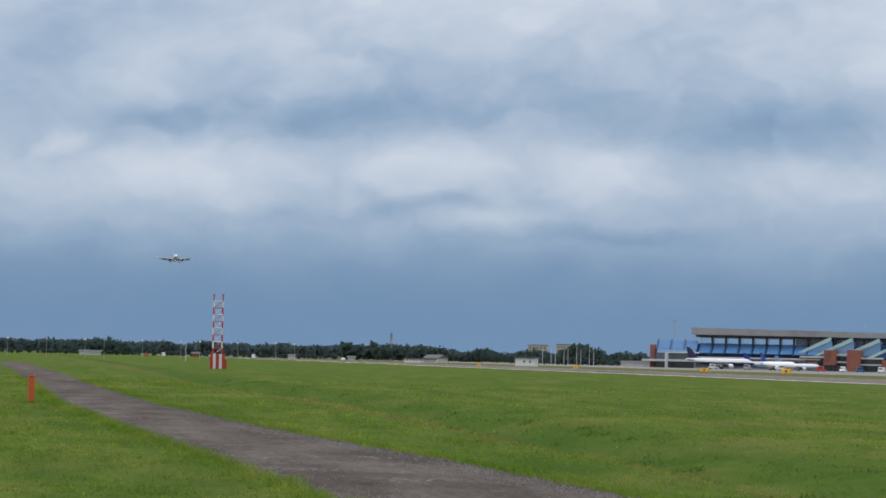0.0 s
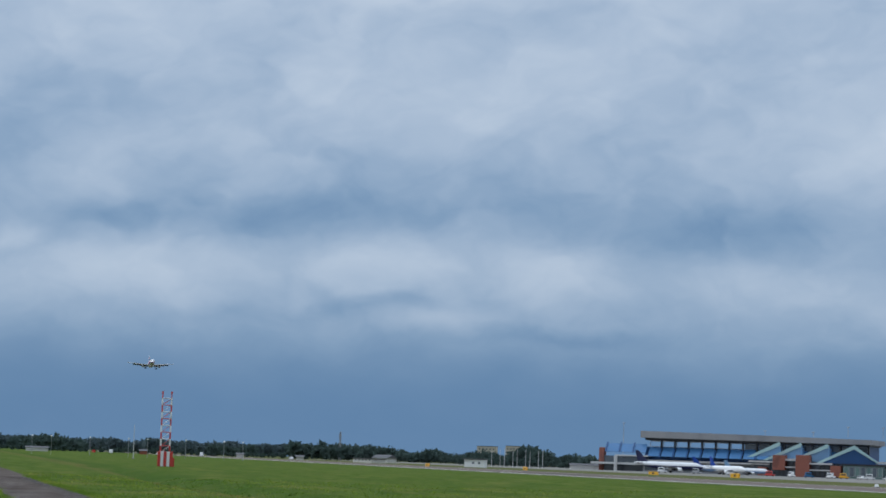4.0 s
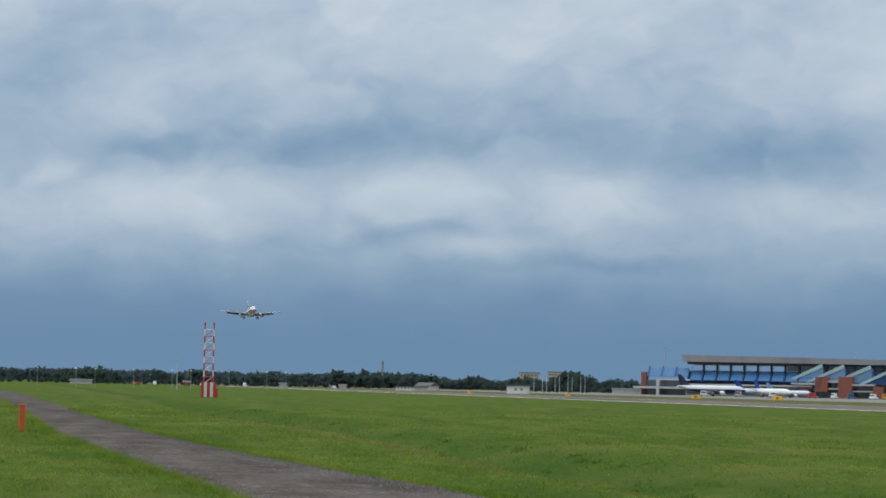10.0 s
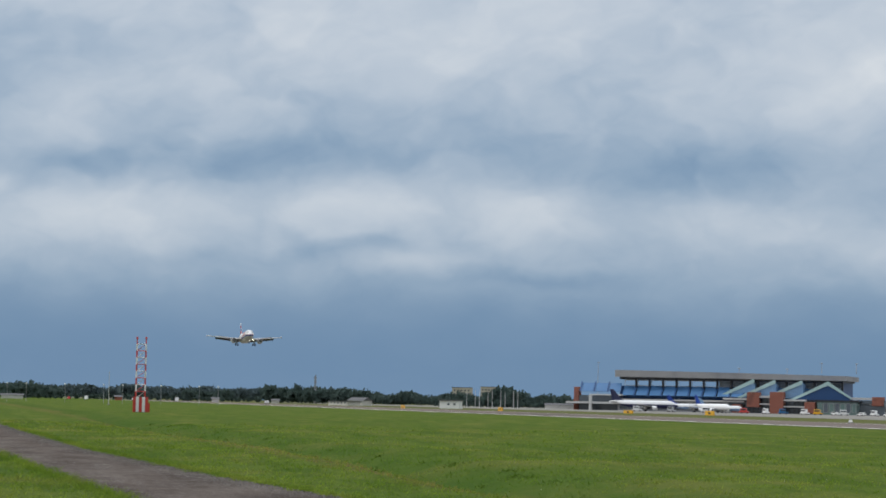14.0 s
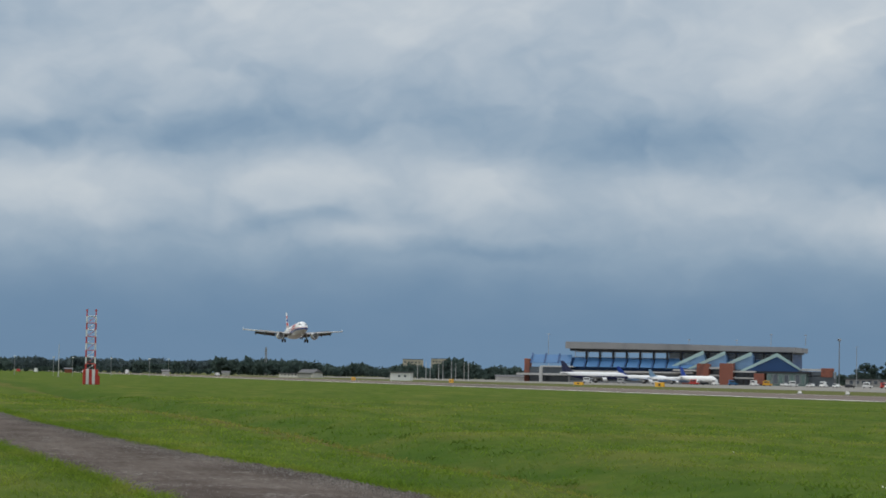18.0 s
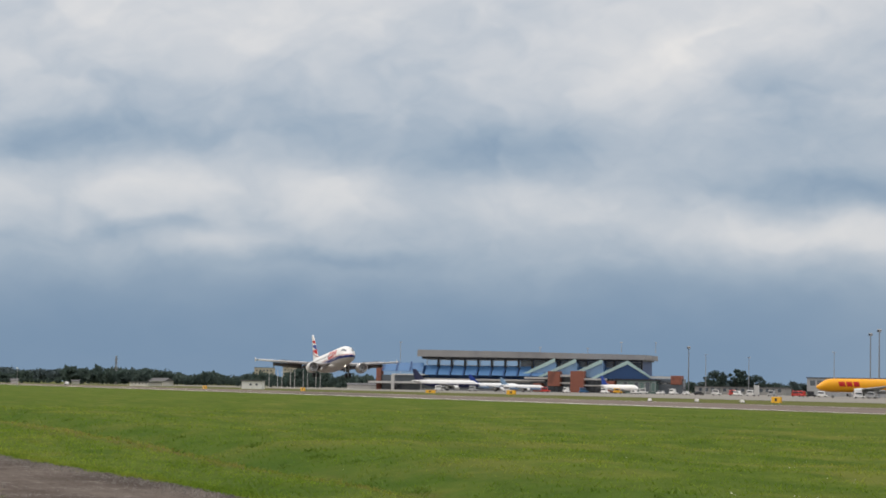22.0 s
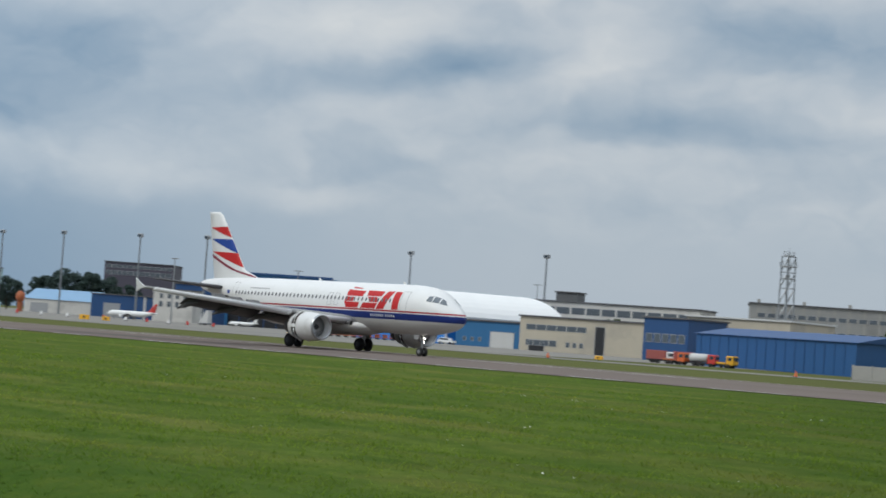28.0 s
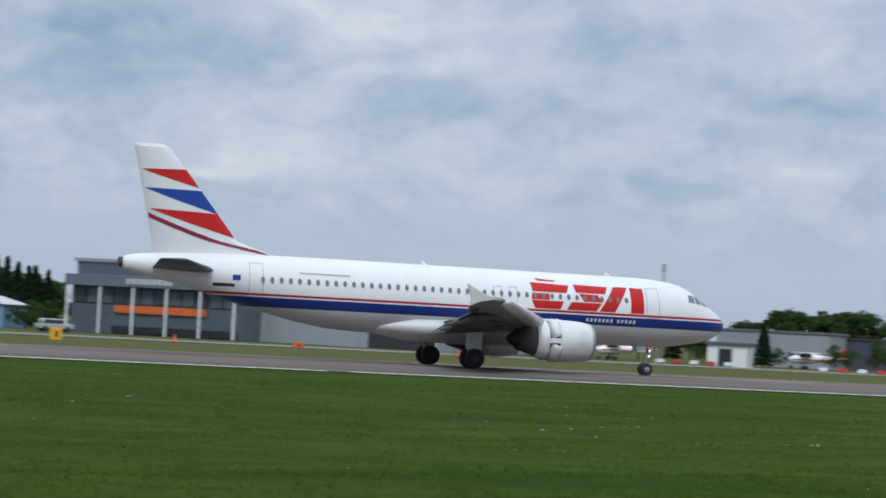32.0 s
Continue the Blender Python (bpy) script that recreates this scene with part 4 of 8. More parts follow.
        part("airline_bar", curved_patch(s, [[(24.6, 1.05), (27.6, 1.05), (27.6, 1.14), (24.6, 1.14)]], 0.012), M_TRIM, root, "faint grey lettering bar")
    for d, h in ((7.6, 0.24), (19.3, 0.26)):
        part("aerial", prism(bmesh.new(), [(HALF - d, 2.02), (HALF - d - 0.4, 2.02), (HALF - d - 0.5, 2.05 + h), (HALF - d - 0.3, 2.05 + h)], -0.02, 0.02), M_WHITE, root)
    part("tail_exhaust", ring_skin([(0.05, 0.3), (-0.16, 0.26), (-0.16, 0.02)], 16), M_DARK, root, "dark auxiliary exhaust", False, pose(-HALF + 0.02, 0, 1.185))
    return root


DOORS, WINGS = [], []
landing_jet = airliner("landing_airliner", "white twin-engine airliner with red and blue tail flags, landing", True, M_AIRLINER, M_WINGTOP, M_FINWHITE, M_ENGINE)


# ---- buildings ----
def building(name, label, t0, t1, r0, r1, height, depth, wall, roof="flat", roof_mat=None, windows=(), doors=(), bands=(), category="building", base=0.0, rise=2.0, overhang=0.4):
    """A house whose front runs from turn t0 to t1. windows: rows (z0, z1, count, from, to, share of glass); doors: (from, to, height, material);
    bands: (from, to, z0, z1, material)."""
    a, b = at(t0, r0), at(t1, r1)
    u = b - a
    L = u.length
    root = thing(name, label, category, (a.x, a.y, base), math.degrees(math.atan2(u.y, u.x)))
    roof_mat = roof_mat or M_ROOFGREY
    o = overhang
    part("wall", boxes((0, L, 0, depth, -0.3, height), bevel=0.03), wall, root)
    if roof == "flat":
        part("roof", boxes((-o, L + o, -o, depth + o, height, height + 0.35), bevel=0.04), roof_mat, root)
    elif roof == "gable_x":     # ridge along the front
        part("roof", ridge_roof(L, depth, height, rise, o), roof_mat, root)
    elif roof == "gable_y":     # gable faces the front
        bm = prism(bmesh.new(), [(-o, height), (L + o, height), (L / 2, height + rise)], -o, depth + o)
        part("roof", bm, roof_mat, root)
        part("gable_wall", prism(bmesh.new(), [(0.1, height), (L - 0.1, height), (L / 2, height + rise - 0.25)], -o - 0.02, -o - 0.005), wall, root)
    elif roof == "arch":        # barrel roof, round end at the front
        n = 18
        arc = [(L / 2 - (L / 2 + o) * math.cos(math.pi * i / n), height + rise * math.sin(math.pi * i / n)) for i in range(n + 1)]
        part("roof", prism(bmesh.new(), arc, -o, depth + o), roof_mat, root, smooth=False)
    elif roof == "barrel_x":    # barrel roof along the front
        n = 14
        bm = bmesh.new()
        arc = [(depth / 2 - (depth / 2) * math.cos(math.pi * i / n), height + rise * math.sin(math.pi * i / n)) for i in range(n + 1)]
        loft(bm, [[(x, y, z) for y, z in arc] for x in (0, L)])
        part("roof", bm, roof_mat, root)
    elif roof == "mono":
        bm = bmesh.new()
        loft(bm, [[(x, -o, height), (x, depth + o, height + rise), (x, depth + o, height + rise + 0.2), (x, -o, height + 0.25)] for x in (-o, L + o)])
        part("roof", bm, roof_mat, root)
    for z0, z1, count, f0, f1, share in windows:
        step = (f1 - f0) * L / count
        wdt = step * share
        frame_mesh = mesh_of(boxes((0, wdt, -0.06, 0.0, 0, z1 - z0), bevel=0.015), "window")
        frame_mesh.materials.append(M_GREY)
        fr = min(0.1, wdt * 0.1)
        pane_mesh = mesh_of(boxes((fr, wdt - fr, -0.075, -0.03, fr, z1 - z0 - fr)), "pane")
        pane_mesh.materials.append(M_WINDOW)
        for i in range(count):
            x = f0 * L + (i + 0.5) * step - wdt / 2
            wd = part("window", frame_mesh, M_GREY, root, "", False, pose(x, 0, z0))
            part("pane", pane_mesh, M_WINDOW, wd)
    for f0, f1, h, mat in doors:
        d = part("door", boxes((f0 * L, f1 * L, -0.05, 0, 0, h), bevel=0.02), mat, root)
        part("door_frame", boxes((f0 * L - 0.12, f0 * L, -0.09, 0, 0, h + 0.12), (f1 * L, f1 * L + 0.12, -0.09, 0, 0, h + 0.12), (f0 * L, f1 * L, -0.09, 0, h, h + 0.12)), M_GREY, d)
    for f0, f1, z0, z1, mat in bands:
        part("facade_band", boxes((f0 * L, f1 * L, -0.07, 0.0, z0, z1)), mat, root)
    return root


def ridge_roof(L, depth, height, rise, o):
    bm = bmesh.new()
    loft(bm, [[(x, -o, height - 0.1), (x, depth / 2, height + rise), (x, depth + o, height - 0.1)] for x in (-o, L + o)])
    return bm


def add(root, name, mat, *bxs, label="", bevel=0.0):
    return part(name, boxes(*bxs, bevel=bevel), mat, root, label)


M_HOUSEWHITE = material("white_house_render", (0.8, 0.79, 0.77), (0.74, 0.73, 0.71), 0.85, scale=0.4)
M_FACTORY = material("stained_factory_panel", (0.33, 0.33, 0.315), (0.26, 0.26, 0.25), 0.9, scale=0.25, stain=(0.2, 0.2, 0.19), bump=0.15)
M_MAROON = material("maroon_panel", (0.17, 0.02, 0.035), (0.14, 0.018, 0.03), 0.6, scale=0.4)
M_PURPLE = material("dark_slate_cladding", (0.075, 0.07, 0.095), (0.06, 0.055, 0.078), 0.6, scale=0.3)
M_OCHRE = material("ochre_render", (0.4, 0.28, 0.11), (0.35, 0.25, 0.1), 0.8, scale=0.5)
M_STEELROOF = material("galvanised_sheet", (0.3, 0.31, 0.32), (0.22, 0.225, 0.23), 0.45, 0.5, scale=0.5, stretch=(4, 0.4, 1), stain=(0.16, 0.13, 0.11))
M_TENT = material("white_roof_membrane", (0.82, 0.82, 0.8), (0.74, 0.74, 0.73), 0.6, scale=0.2)
M_TENTGREY = material("pale_gable_membrane", (0.68, 0.68, 0.66), (0.6, 0.6, 0.58), 0.7, scale=0.3)
M_TARRED = material("tarred_sheet", (0.05, 0.05, 0.055), (0.035, 0.035, 0.04), 0.8, spec=0.2, scale=0.6)
M_SHEDBLUE = material("deep_shed_blue", (0.02, 0.095, 0.26), (0.017, 0.08, 0.22), 0.5, scale=0.5, stretch=(3, 3, 0.3))
M_RUSTORANGE = material("faded_orange", (0.4, 0.12, 0.04), (0.3, 0.09, 0.04), 0.7, scale=1.0)
M_SLATESHED = material("dull_slate_cladding", (0.12, 0.125, 0.13), (0.09, 0.095, 0.1), 0.6, scale=0.4)
M_SKYBLUE = material("pale_blue_sheet", (0.2, 0.34, 0.5), (0.17, 0.3, 0.45), 0.5, scale=0.3)


# ---- the terminal ----
M_PALETEAL = material("pale_blue_steel", (0.4, 0.56, 0.54), (0.34, 0.5, 0.49), 0.5, scale=0.4)
M_PALEGLAZE = material("pale_blue_glazing", (0.2, 0.34, 0.5), (0.16, 0.28, 0.44), 0.4, scale=0.2)
M_OLDBRICK = material("dull_red_brick", (0.3, 0.11, 0.075), (0.23, 0.085, 0.06), 0.9, scale=0.6, bump=0.2, stain=(0.13, 0.06, 0.05))
M_GREENGLASS = material("greenish_glazing", (0.16, 0.24, 0.22), (0.1, 0.16, 0.15), 0.25, scale=0.3)


M_SLAB = material("stained_roof_concrete", (0.33, 0.325, 0.32), (0.25, 0.25, 0.255), 0.9, scale=0.12, stain=(0.19, 0.19, 0.2), stretch=(1, 1, 0.3))


def terminal():
    a, b = at(-74.22, 1215), at(-68.3, 1190)
    u = b - a
    root = thing("airport_terminal", "long terminal with raised concrete roof, slanted blue glazing and brick towers", "terminal", a, math.degrees(math.atan2(u.y, u.x)))
    add(root, "hall_wall", M_DEEPBLUE, (1, 112, 6, 40, 0, 12.4))
    add(root, "upper_wall", M_DEEPBLUE, (51.6, 112, 6, 40, 12.4, 15.6))
    bm = bmesh.new()
    loft(bm, [[(x, 1.5, 16.8 - drop * 0.5), (x, 42, 16.8 - drop * 0.5), (x, 42, top), (x, 1.5, top)] for x, top, drop in ((-0.5, 20.2, 0), (57, 19.6, 0.3), (114.6, 18.8, 0.8))])
    part("roof_slab", bm, M_SLAB, root, "long stained concrete roof slab")
    add(root, "roof_soffit", M_DARK, (1.5, 113, 3.5, 40, 15.6, 16.8))
    for i in range(16):     # clerestory panes between posts
        x = 3.4 + i * 6.85
        if i < 7:           # open frames, with daylight coming through from the far side
            add(root, "clerestory_window", M_LEAFTRIM, (x, x + 5.6, 5.85, 6.0, 12.4, 12.7), (x, x + 5.6, 5.85, 6.0, 15.1, 15.4), (x, x + 0.25, 5.85, 6.0, 12.7, 15.1), (x + 5.35, x + 5.6, 5.85, 6.0, 12.7, 15.1))
        else:
            p = add(root, "clerestory_window", M_GREY, (x, x + 5.6, 5.85, 6.0, 12.6, 15.4))
            part("pane", boxes((x + 0.25, x + 5.35, 5.78, 5.9, 12.85, 15.15)), M_WINDOW, p)
        add(root, "post", M_DARK, (x + 5.75, x + 6.6, 4.2, 6.0, 8.0, 15.6))
    for i in range(16):     # slanted glazing below
        x = 3.2 + i * 6.85
        bm = bmesh.new()
        loft(bm, [[(xx, 0.4, 7.6), (xx, 5.6, 12.2), (xx, 5.6, 12.5), (xx, 0.1, 7.8)] for xx in (x + 0.4, x + 6.0)])
        part("slanted_glazing", bm, M_ROOFBLUE, root, "blue slanted glass panel")
        bm = bmesh.new()
        loft(bm, [[(xx, -0.3, 7.0), (xx, 5.6, 12.4), (xx, 5.6, 13.0), (xx, -0.6, 7.6)] for xx in (x + 6.1, x + 6.75)])
        part("glazing_rib", bm, M_DEEPBLUE, root)
    add(root, "lower_hall", M_GREY, (2, 64, -2, 6, 0, 5.2))
    add(root, "lower_glazing", M_WINDOW, (3, 63, -2.1, -2.0, 0.8, 4.2))
    add(root, "canopy", M_LEAFTRIM, (1, 66, -6, 0, 5.2, 5.9))
    # stepped teal beams over the departure wing, ending in a gable
    for k, (px, lo) in enumerate(((69, 8.0), (80, 8.0), (93.5, 8.0), (107, 7.4))):
        y = 2.0 - k * 2.4
        apex = 15.8 - 0.2 * k
        drop = px + (10.5 if k == 3 else 1.0)
        bm = prism(bmesh.new(), [(px - 17, lo), (px, apex), (drop, lo + (1.0 if k == 3 else 6.0)), (drop, lo - 0.5), (px - 17, lo - 0.5)], y, y + 8)
        part("gable_glazing", bm, M_PALEGLAZE if k < 3 else M_DEEPBLUE, root, "blue gable glazing")
        tail = [(drop + 0.8, lo + 1.0), (drop + 0.8, lo + 0.1), (px, apex - 1.1)] if k == 3 else [(px + 0.8, apex + 0.4), (px + 0.6, apex - 1.0)]
        bm = prism(bmesh.new(), [(px - 18.5, lo - 0.5), (px, apex + 0.8)] + tail + [(px - 16.0, lo - 0.5)], y - 0.5, y - 0.1)
        part("gable_beam", bm, M_PALETEAL, root, "pale teal slanted beam")
    for x0, x1, z0, z1, y in ((68, 74, 3.0, 10.2, -8), (79.6, 86.2, 0, 10.5, -10), (128, 133.5, 4.6, 8.9, -4), (97, 102, 0.6, 5.8, -13), (61, 65, 0, 4.2, -9)):
        add(root, "brick_tower", M_OLDBRICK, (x0, x1, y, y + 6, z0, z1), bevel=0.1, label="red brick stair tower")
    for x0, x1, z0, z1, y in ((74, 80, 7.6, 8.6, -7), (74, 80, 4.2, 4.9, -7), (56, 68, 6.4, 7.2, -7), (86, 97, 6.2, 7.0, -9), (86, 97, 3.2, 3.8, -9), (117, 128, 7.4, 8.5, -3), (117, 128, 4.8, 5.4, -3)):
        add(root, "white_band", M_LEAFTRIM, (x0, x1, y, y + 4, z0, z1))
    for i in range(26):
        x = 66 + i * 2.2
        add(root, "mullion", M_DARK, (x, x + 0.3, -3.3, -3.0, 0.4, 7.0))
    add(root, "departure_hall", M_GREENGLASS, (103, 122, -12, 4, 0, 6.2), label="low hall with greenish glazing")
    add(root, "hall_roof", M_DARK, (102, 123, -12.6, 4, 6.2, 7.0))
    for i in range(7):
        x = 103.4 + i * 2.7
        w_ = add(root, "hall_window", M_GREY, (x, x + 2.2, -12.2, -12.0, 1.0, 5.6))
        part("pane", boxes((x + 0.2, x + 2.0, -12.3, -12.1, 1.2, 5.4)), M_WINDOW if i % 2 else M_GREENGLASS, w_)
    add(root, "gallery_wall", M_WINDOW, (58, 134, -3, 6, 0, 7.2))
    # pavilion with a thin white roof and brick stair at the western end
    add(root, "pavilion", M_WINDOW, (-19, 2, 2, 14, 0, 7.4))
    add(root, "pavilion_roof", M_LEAFTRIM, (-13, 4, 0, 14, 7.4, 8.0))
    add(root, "pavilion_canopy", M_LEAFTRIM, (-24, 4, -5, 2, 3.2, 4.2))
    add(root, "column", M_LEAFTRIM, (-12, -10.6, -5.5, -4, 0, 7.4))
    add(root, "brick_stair", M_OLDBRICK, (-21.5, -19.0, 1, 6, 0, 11.4), bevel=0.1, label="red brick stair tower")
    for i in range(3):
        x = -17.5 + i * 7
        bm = bmesh.new()
        loft(bm, [[(xx, 1, 9.2), (xx, 4, 13.2), (xx, 4, 13.6), (xx, 0.7, 9.4)] for xx in (x, x + 6)])
        part("slanted_glazing", bm, M_ROOFBLUE, root, "blue slanted glass panel")
        bm = bmesh.new()
        loft(bm, [[(xx, 0.6, 9.2), (xx, 4, 13.8), (xx, 4, 14.3), (xx, 0.2, 9.4)] for xx in (x - 0.8, x - 0.1)])
        part("glazing_rib", bm, M_DEEPBLUE, root)
    for x, h in ((-12, 24), (60, 22), (84, 22), (101, 25), (118, 25)):
        part("roof_aerial", tubes(((x, 12, 8 if x < 0 else 20), (x, 12, h), 0.16, 0.1), ((x - 0.7, 12, h), (x + 0.7, 12, h), 0.2), n=6), M_GREY, root)
    return root


terminal()


# ---- hangars and sheds along the apron ----
def large_hangar():
    a, b = at(-53.9, 900), at(-51.2, 890)
    u = b - a
    L = u.length
    root = thing("aircraft_hangar", "tall blue metal hangar with dark panels for its open doorway", "hangar", a, math.degrees(math.atan2(u.y, u.x)))
    bm = bmesh.new()
    loft(bm, [[(-1.5, y, 0), (L + 1.5, y, 0), (L - 0.3, y, 19.4), (0.3, y, 20)] for y in (1.2, 42)])
    part("wall", bm, M_CLADBLUE, root)
    add(root, "side_bay", M_CLADBLUE, (0, 5.0, 0, 1.2, 0, 18.5))
    add(root, "side_bay", M_CLADBLUE, (37, L + 0.5, 0, 1.2, 0, 18.0))
    # Dark panels on the closed wall imitate the unlit interior.
    add(root, "doorway", M_DARK, (4, 37, 0.9, 1.15, 0, 9.0), label="dark panel standing for the shade inside the doorway")
    add(root, "doorway_upper", M_DARK, (13, 28, 0.9, 1.12, 9, 14.6), label="dark panel standing for the shade in the upper doorway")
    add(root, "door_panel", M_DEEPBLUE, (13.2, 27.8, 0.6, 0.85, 13.0, 14.4))
    add(root, "door_beam", M_LEAFTRIM, (13.2, 27.8, 0.5, 0.85, 11.4, 12.2))
    for i in range(7):
        add(root, "door_rail", M_DEEPBLUE, (4.5 + i * 4.7, 4.8 + i * 4.7, 0.6, 0.9, 0, 9.0))
    add(root, "entry_sign", M_LEAFTRIM, (8, 13, 0.5, 0.8, 8.4, 8.9))
    add(root, "side_sign", M_LEAFTRIM, (28, 33, 0.5, 0.8, 8.2, 8.7))
    add(root, "roof_edge", M_DEEPBLUE, (0, L, 0.8, 2, 19.3, 20.1))
    for i in range(14):
        add(root, "lettering_bar", M_SKYBLUE, (1.8 + i * 0.65, 2.2 + i * 0.65, 1.05, 1.19, 17.0, 17.7))
    add(root, "corner_column", M_CONCRETE, (37.5, 39.5, -0.6, 0, 0, 3))
    return root


large_hangar()


def arched_hangar():
    a, b = at(-50.57, 600), at(-48.42, 575)
    u = b - a
    L = u.length
    root = thing("arched_hangar", "white arched fabric hangar on bright blue walls", "hangar", a, math.degrees(math.atan2(u.y, u.x)))
    D = 40.0
    add(root, "wall", M_AZURE, (0, L, 0, D, 0, 6.6), bevel=0.05, label="bright blue panel wall")
    arc = [(L * (0.5 - 0.5 * math.cos(math.pi * (0.1 + 0.8 * i / 16)) / math.cos(math.pi * 0.1)), 6.6 + 6.4 * (math.sin(math.pi * (0.1 + 0.8 * i / 16)) - math.sin(math.pi * 0.1)) / (1 - math.sin(math.pi * 0.1))) for i in range(17)]
    part("roof", prism(bmesh.new(), arc, 0.0, D), M_TENT, root, "taut white membrane roof")
    part("gable", prism(bmesh.new(), arc, -0.15, -0.01), M_TENTGREY, root, "grey-white round gable")
    for x in (-0.1, L - 0.5):
        add(root, "corner_post", M_LEAFTRIM, (x, x + 0.6, -0.1, 0.3, 0, 6.6))
    add(root, "eaves_board", M_LEAFTRIM, (L - 0.05, L + 0.12, 0, D, 6.3, 6.8))
    text = bpy.data.curves.new("lettering", "FONT")
    text.body, text.size, text.extrude = "Tallinn Airport", 1.12, 0.02
    text.materials.append(M_DARK)
    sign = new("lettering", text)
    sign.parent = root
    sign.matrix_local = pose(L * 0.28, -0.18, 9.15, 90, 0, 0)
    sign["label"] = "dark lettering on the gable"
    part("round_badge", prism(bmesh.new(), [(L * 0.66 + 0.55 * math.cos(k * math.pi / 6), 9.5 + 0.55 * math.sin(k * math.pi / 6)) for k in range(12)], -0.2, -0.16), M_DARK, root)
    part("wall_emblem", prism(bmesh.new(), [(3.2, 4.9), (4.6, 4.0), (6.0, 4.9), (5.2, 3.6), (4.6, 2.8), (4.0, 3.6)], -0.05, -0.004), M_DEEPBLUE, root, "dark blue emblem on the wall")
    add(root, "side_annex", M_DEEPBLUE, (L + 0.2, L + 9, 4, D - 4, 0, 4.6), label="dark blue side annex")
    return root


arched_hangar()

R_ = building
R_("apron_office", "low dark office with a long flat roof by the apron", -65.1, -62.7, 1160, 1150, 8.6, 20, M_GREY, windows=((5.0, 7.6, 14, 0.02, 0.98, 0.8),), roof_mat=M_DARK)
R_("tower_block", "old concrete control building with wide glazed top", -62.95, -62.33, 1160, 1155, 15.0, 12, M_CONCRETE, windows=((11.6, 14.2, 6, 0.02, 0.98, 0.85), (7, 9.5, 6, 0.02, 0.98, 0.7)), overhang=1.2)
R_("concrete_store", "low weathered concrete store with flat roof", -67.7, -65.6, 1280, 1270, 3.8, 16, M_FACTORY, windows=((1.5, 3.4, 14, 0.03, 0.97, 0.6),))
R_("teal_offices", "blue-green glazed office block behind trees", -60.15, -59.03, 1150, 1145, 18.7, 18, M_TEAL, windows=((10.5, 13.0, 9, 0.02, 0.98, 0.8), (14.0, 17.4, 9, 0.02, 0.98, 0.8)), roof_mat=M_ROOFGREY)
R_("blue_stores", "white-roofed store with a bright blue front", -60.5, -59.65, 825, 820, 5.2, 10, M_AZURE, roof="mono", roof_mat=M_LEAFTRIM, rise=0.7, bands=((0.0, 1.0, 3.7, 5.2, M_OFFWHITE),))
R_("pale_hangar", "low hangar with pale blue roof and grey walls", -58.3, -56.75, 905, 895, 5.0, 22, M_OFFWHITE, roof="gable_x", roof_mat=M_SKYBLUE, rise=3.8, doors=((0.1, 0.35, 3.4, M_GREY),))
R_("slate_factory", "dark slate-coloured factory block", -56.52, -54.92, 1150, 1145, 25.4, 30, M_PURPLE, windows=((19.5, 21.5, 12, 0.02, 0.98, 0.9), (22.8, 24.2, 12, 0.02, 0.98, 0.9)))
R_("blue_workshop", "low dark blue workshop", -56.77, -55.29, 875, 870, 8.0, 16, M_DEEPBLUE, doors=((0.2, 0.45, 5.0, M_GREY),), bands=((0.82, 0.86, 0, 8, M_LEAFTRIM),))
R_("white_annex", "two-storey off-white annex with square windows", -55.34, -54.41, 852, 848, 11.0, 14, M_OFFWHITE, windows=((5.0, 7.0, 4, 0.1, 0.9, 0.45), (8.0, 9.6, 4, 0.1, 0.9, 0.45)))
R_("blue_block", "tall deep blue clad block", -54.85, -53.98, 868, 864, 13.6, 18, M_DEEPBLUE)
R_("concrete_offices", "pale concrete offices with tall windows", -51.25, -49.2, 765, 755, 12.2, 18, M_CREAM, windows=((2.0, 6.0, 8, 0.05, 0.95, 0.55), (7.6, 9.4, 8, 0.05, 0.95, 0.55)))
R_("blue_gatehouse", "dark blue low annex with white doors", -48.2, -46.6, 568, 556, 5.9, 12, M_CLADBLUE, windows=((1.2, 2.2, 3, 0.08, 0.42, 0.4),), doors=((0.52, 0.86, 3.6, M_LEAFTRIM),))
R_("beige_offices", "long low beige office building", -46.7, -43.7, 548, 536, 7.6, 14, M_CREAM, windows=((4.7, 6.0, 6, 0.05, 0.53, 0.97), (1.2, 2.6, 4, 0.05, 0.3, 0.94), (1.2, 2.4, 3, 0.36, 0.52, 0.6)), doors=((0.6, 0.67, 6.2, M_DARK), (0.08, 0.2, 2.4, M_DARK)))
R_("roof_plant", "second storey of beige offices set back", -46.4, -42.5, 622, 610, 12.6, 16, M_OFFWHITE, windows=((9.6, 11.4, 10, 0.04, 0.96, 0.9),), roof_mat=M_ROOFGREY)
R_("plant_room", "dark grey rooftop plant room block", -45.9, -45.4, 640, 638, 15.4, 6, M_SLATESHED)
R_("deep_blue_offices", "deep blue office wing", -43.8, -42.75, 486, 480, 8.4, 14, M_DEEPBLUE, windows=((3.6, 5.4, 5, 0.05, 0.95, 0.8),))
R_("cream_warehouse", "cream warehouse with a dark ribbon window", -42.8, -40.4, 500, 490, 9.4, 22, M_CREAM, windows=((6.6, 7.6, 8, 0.05, 0.95, 0.95),), roof_mat=M_LEAFTRIM)
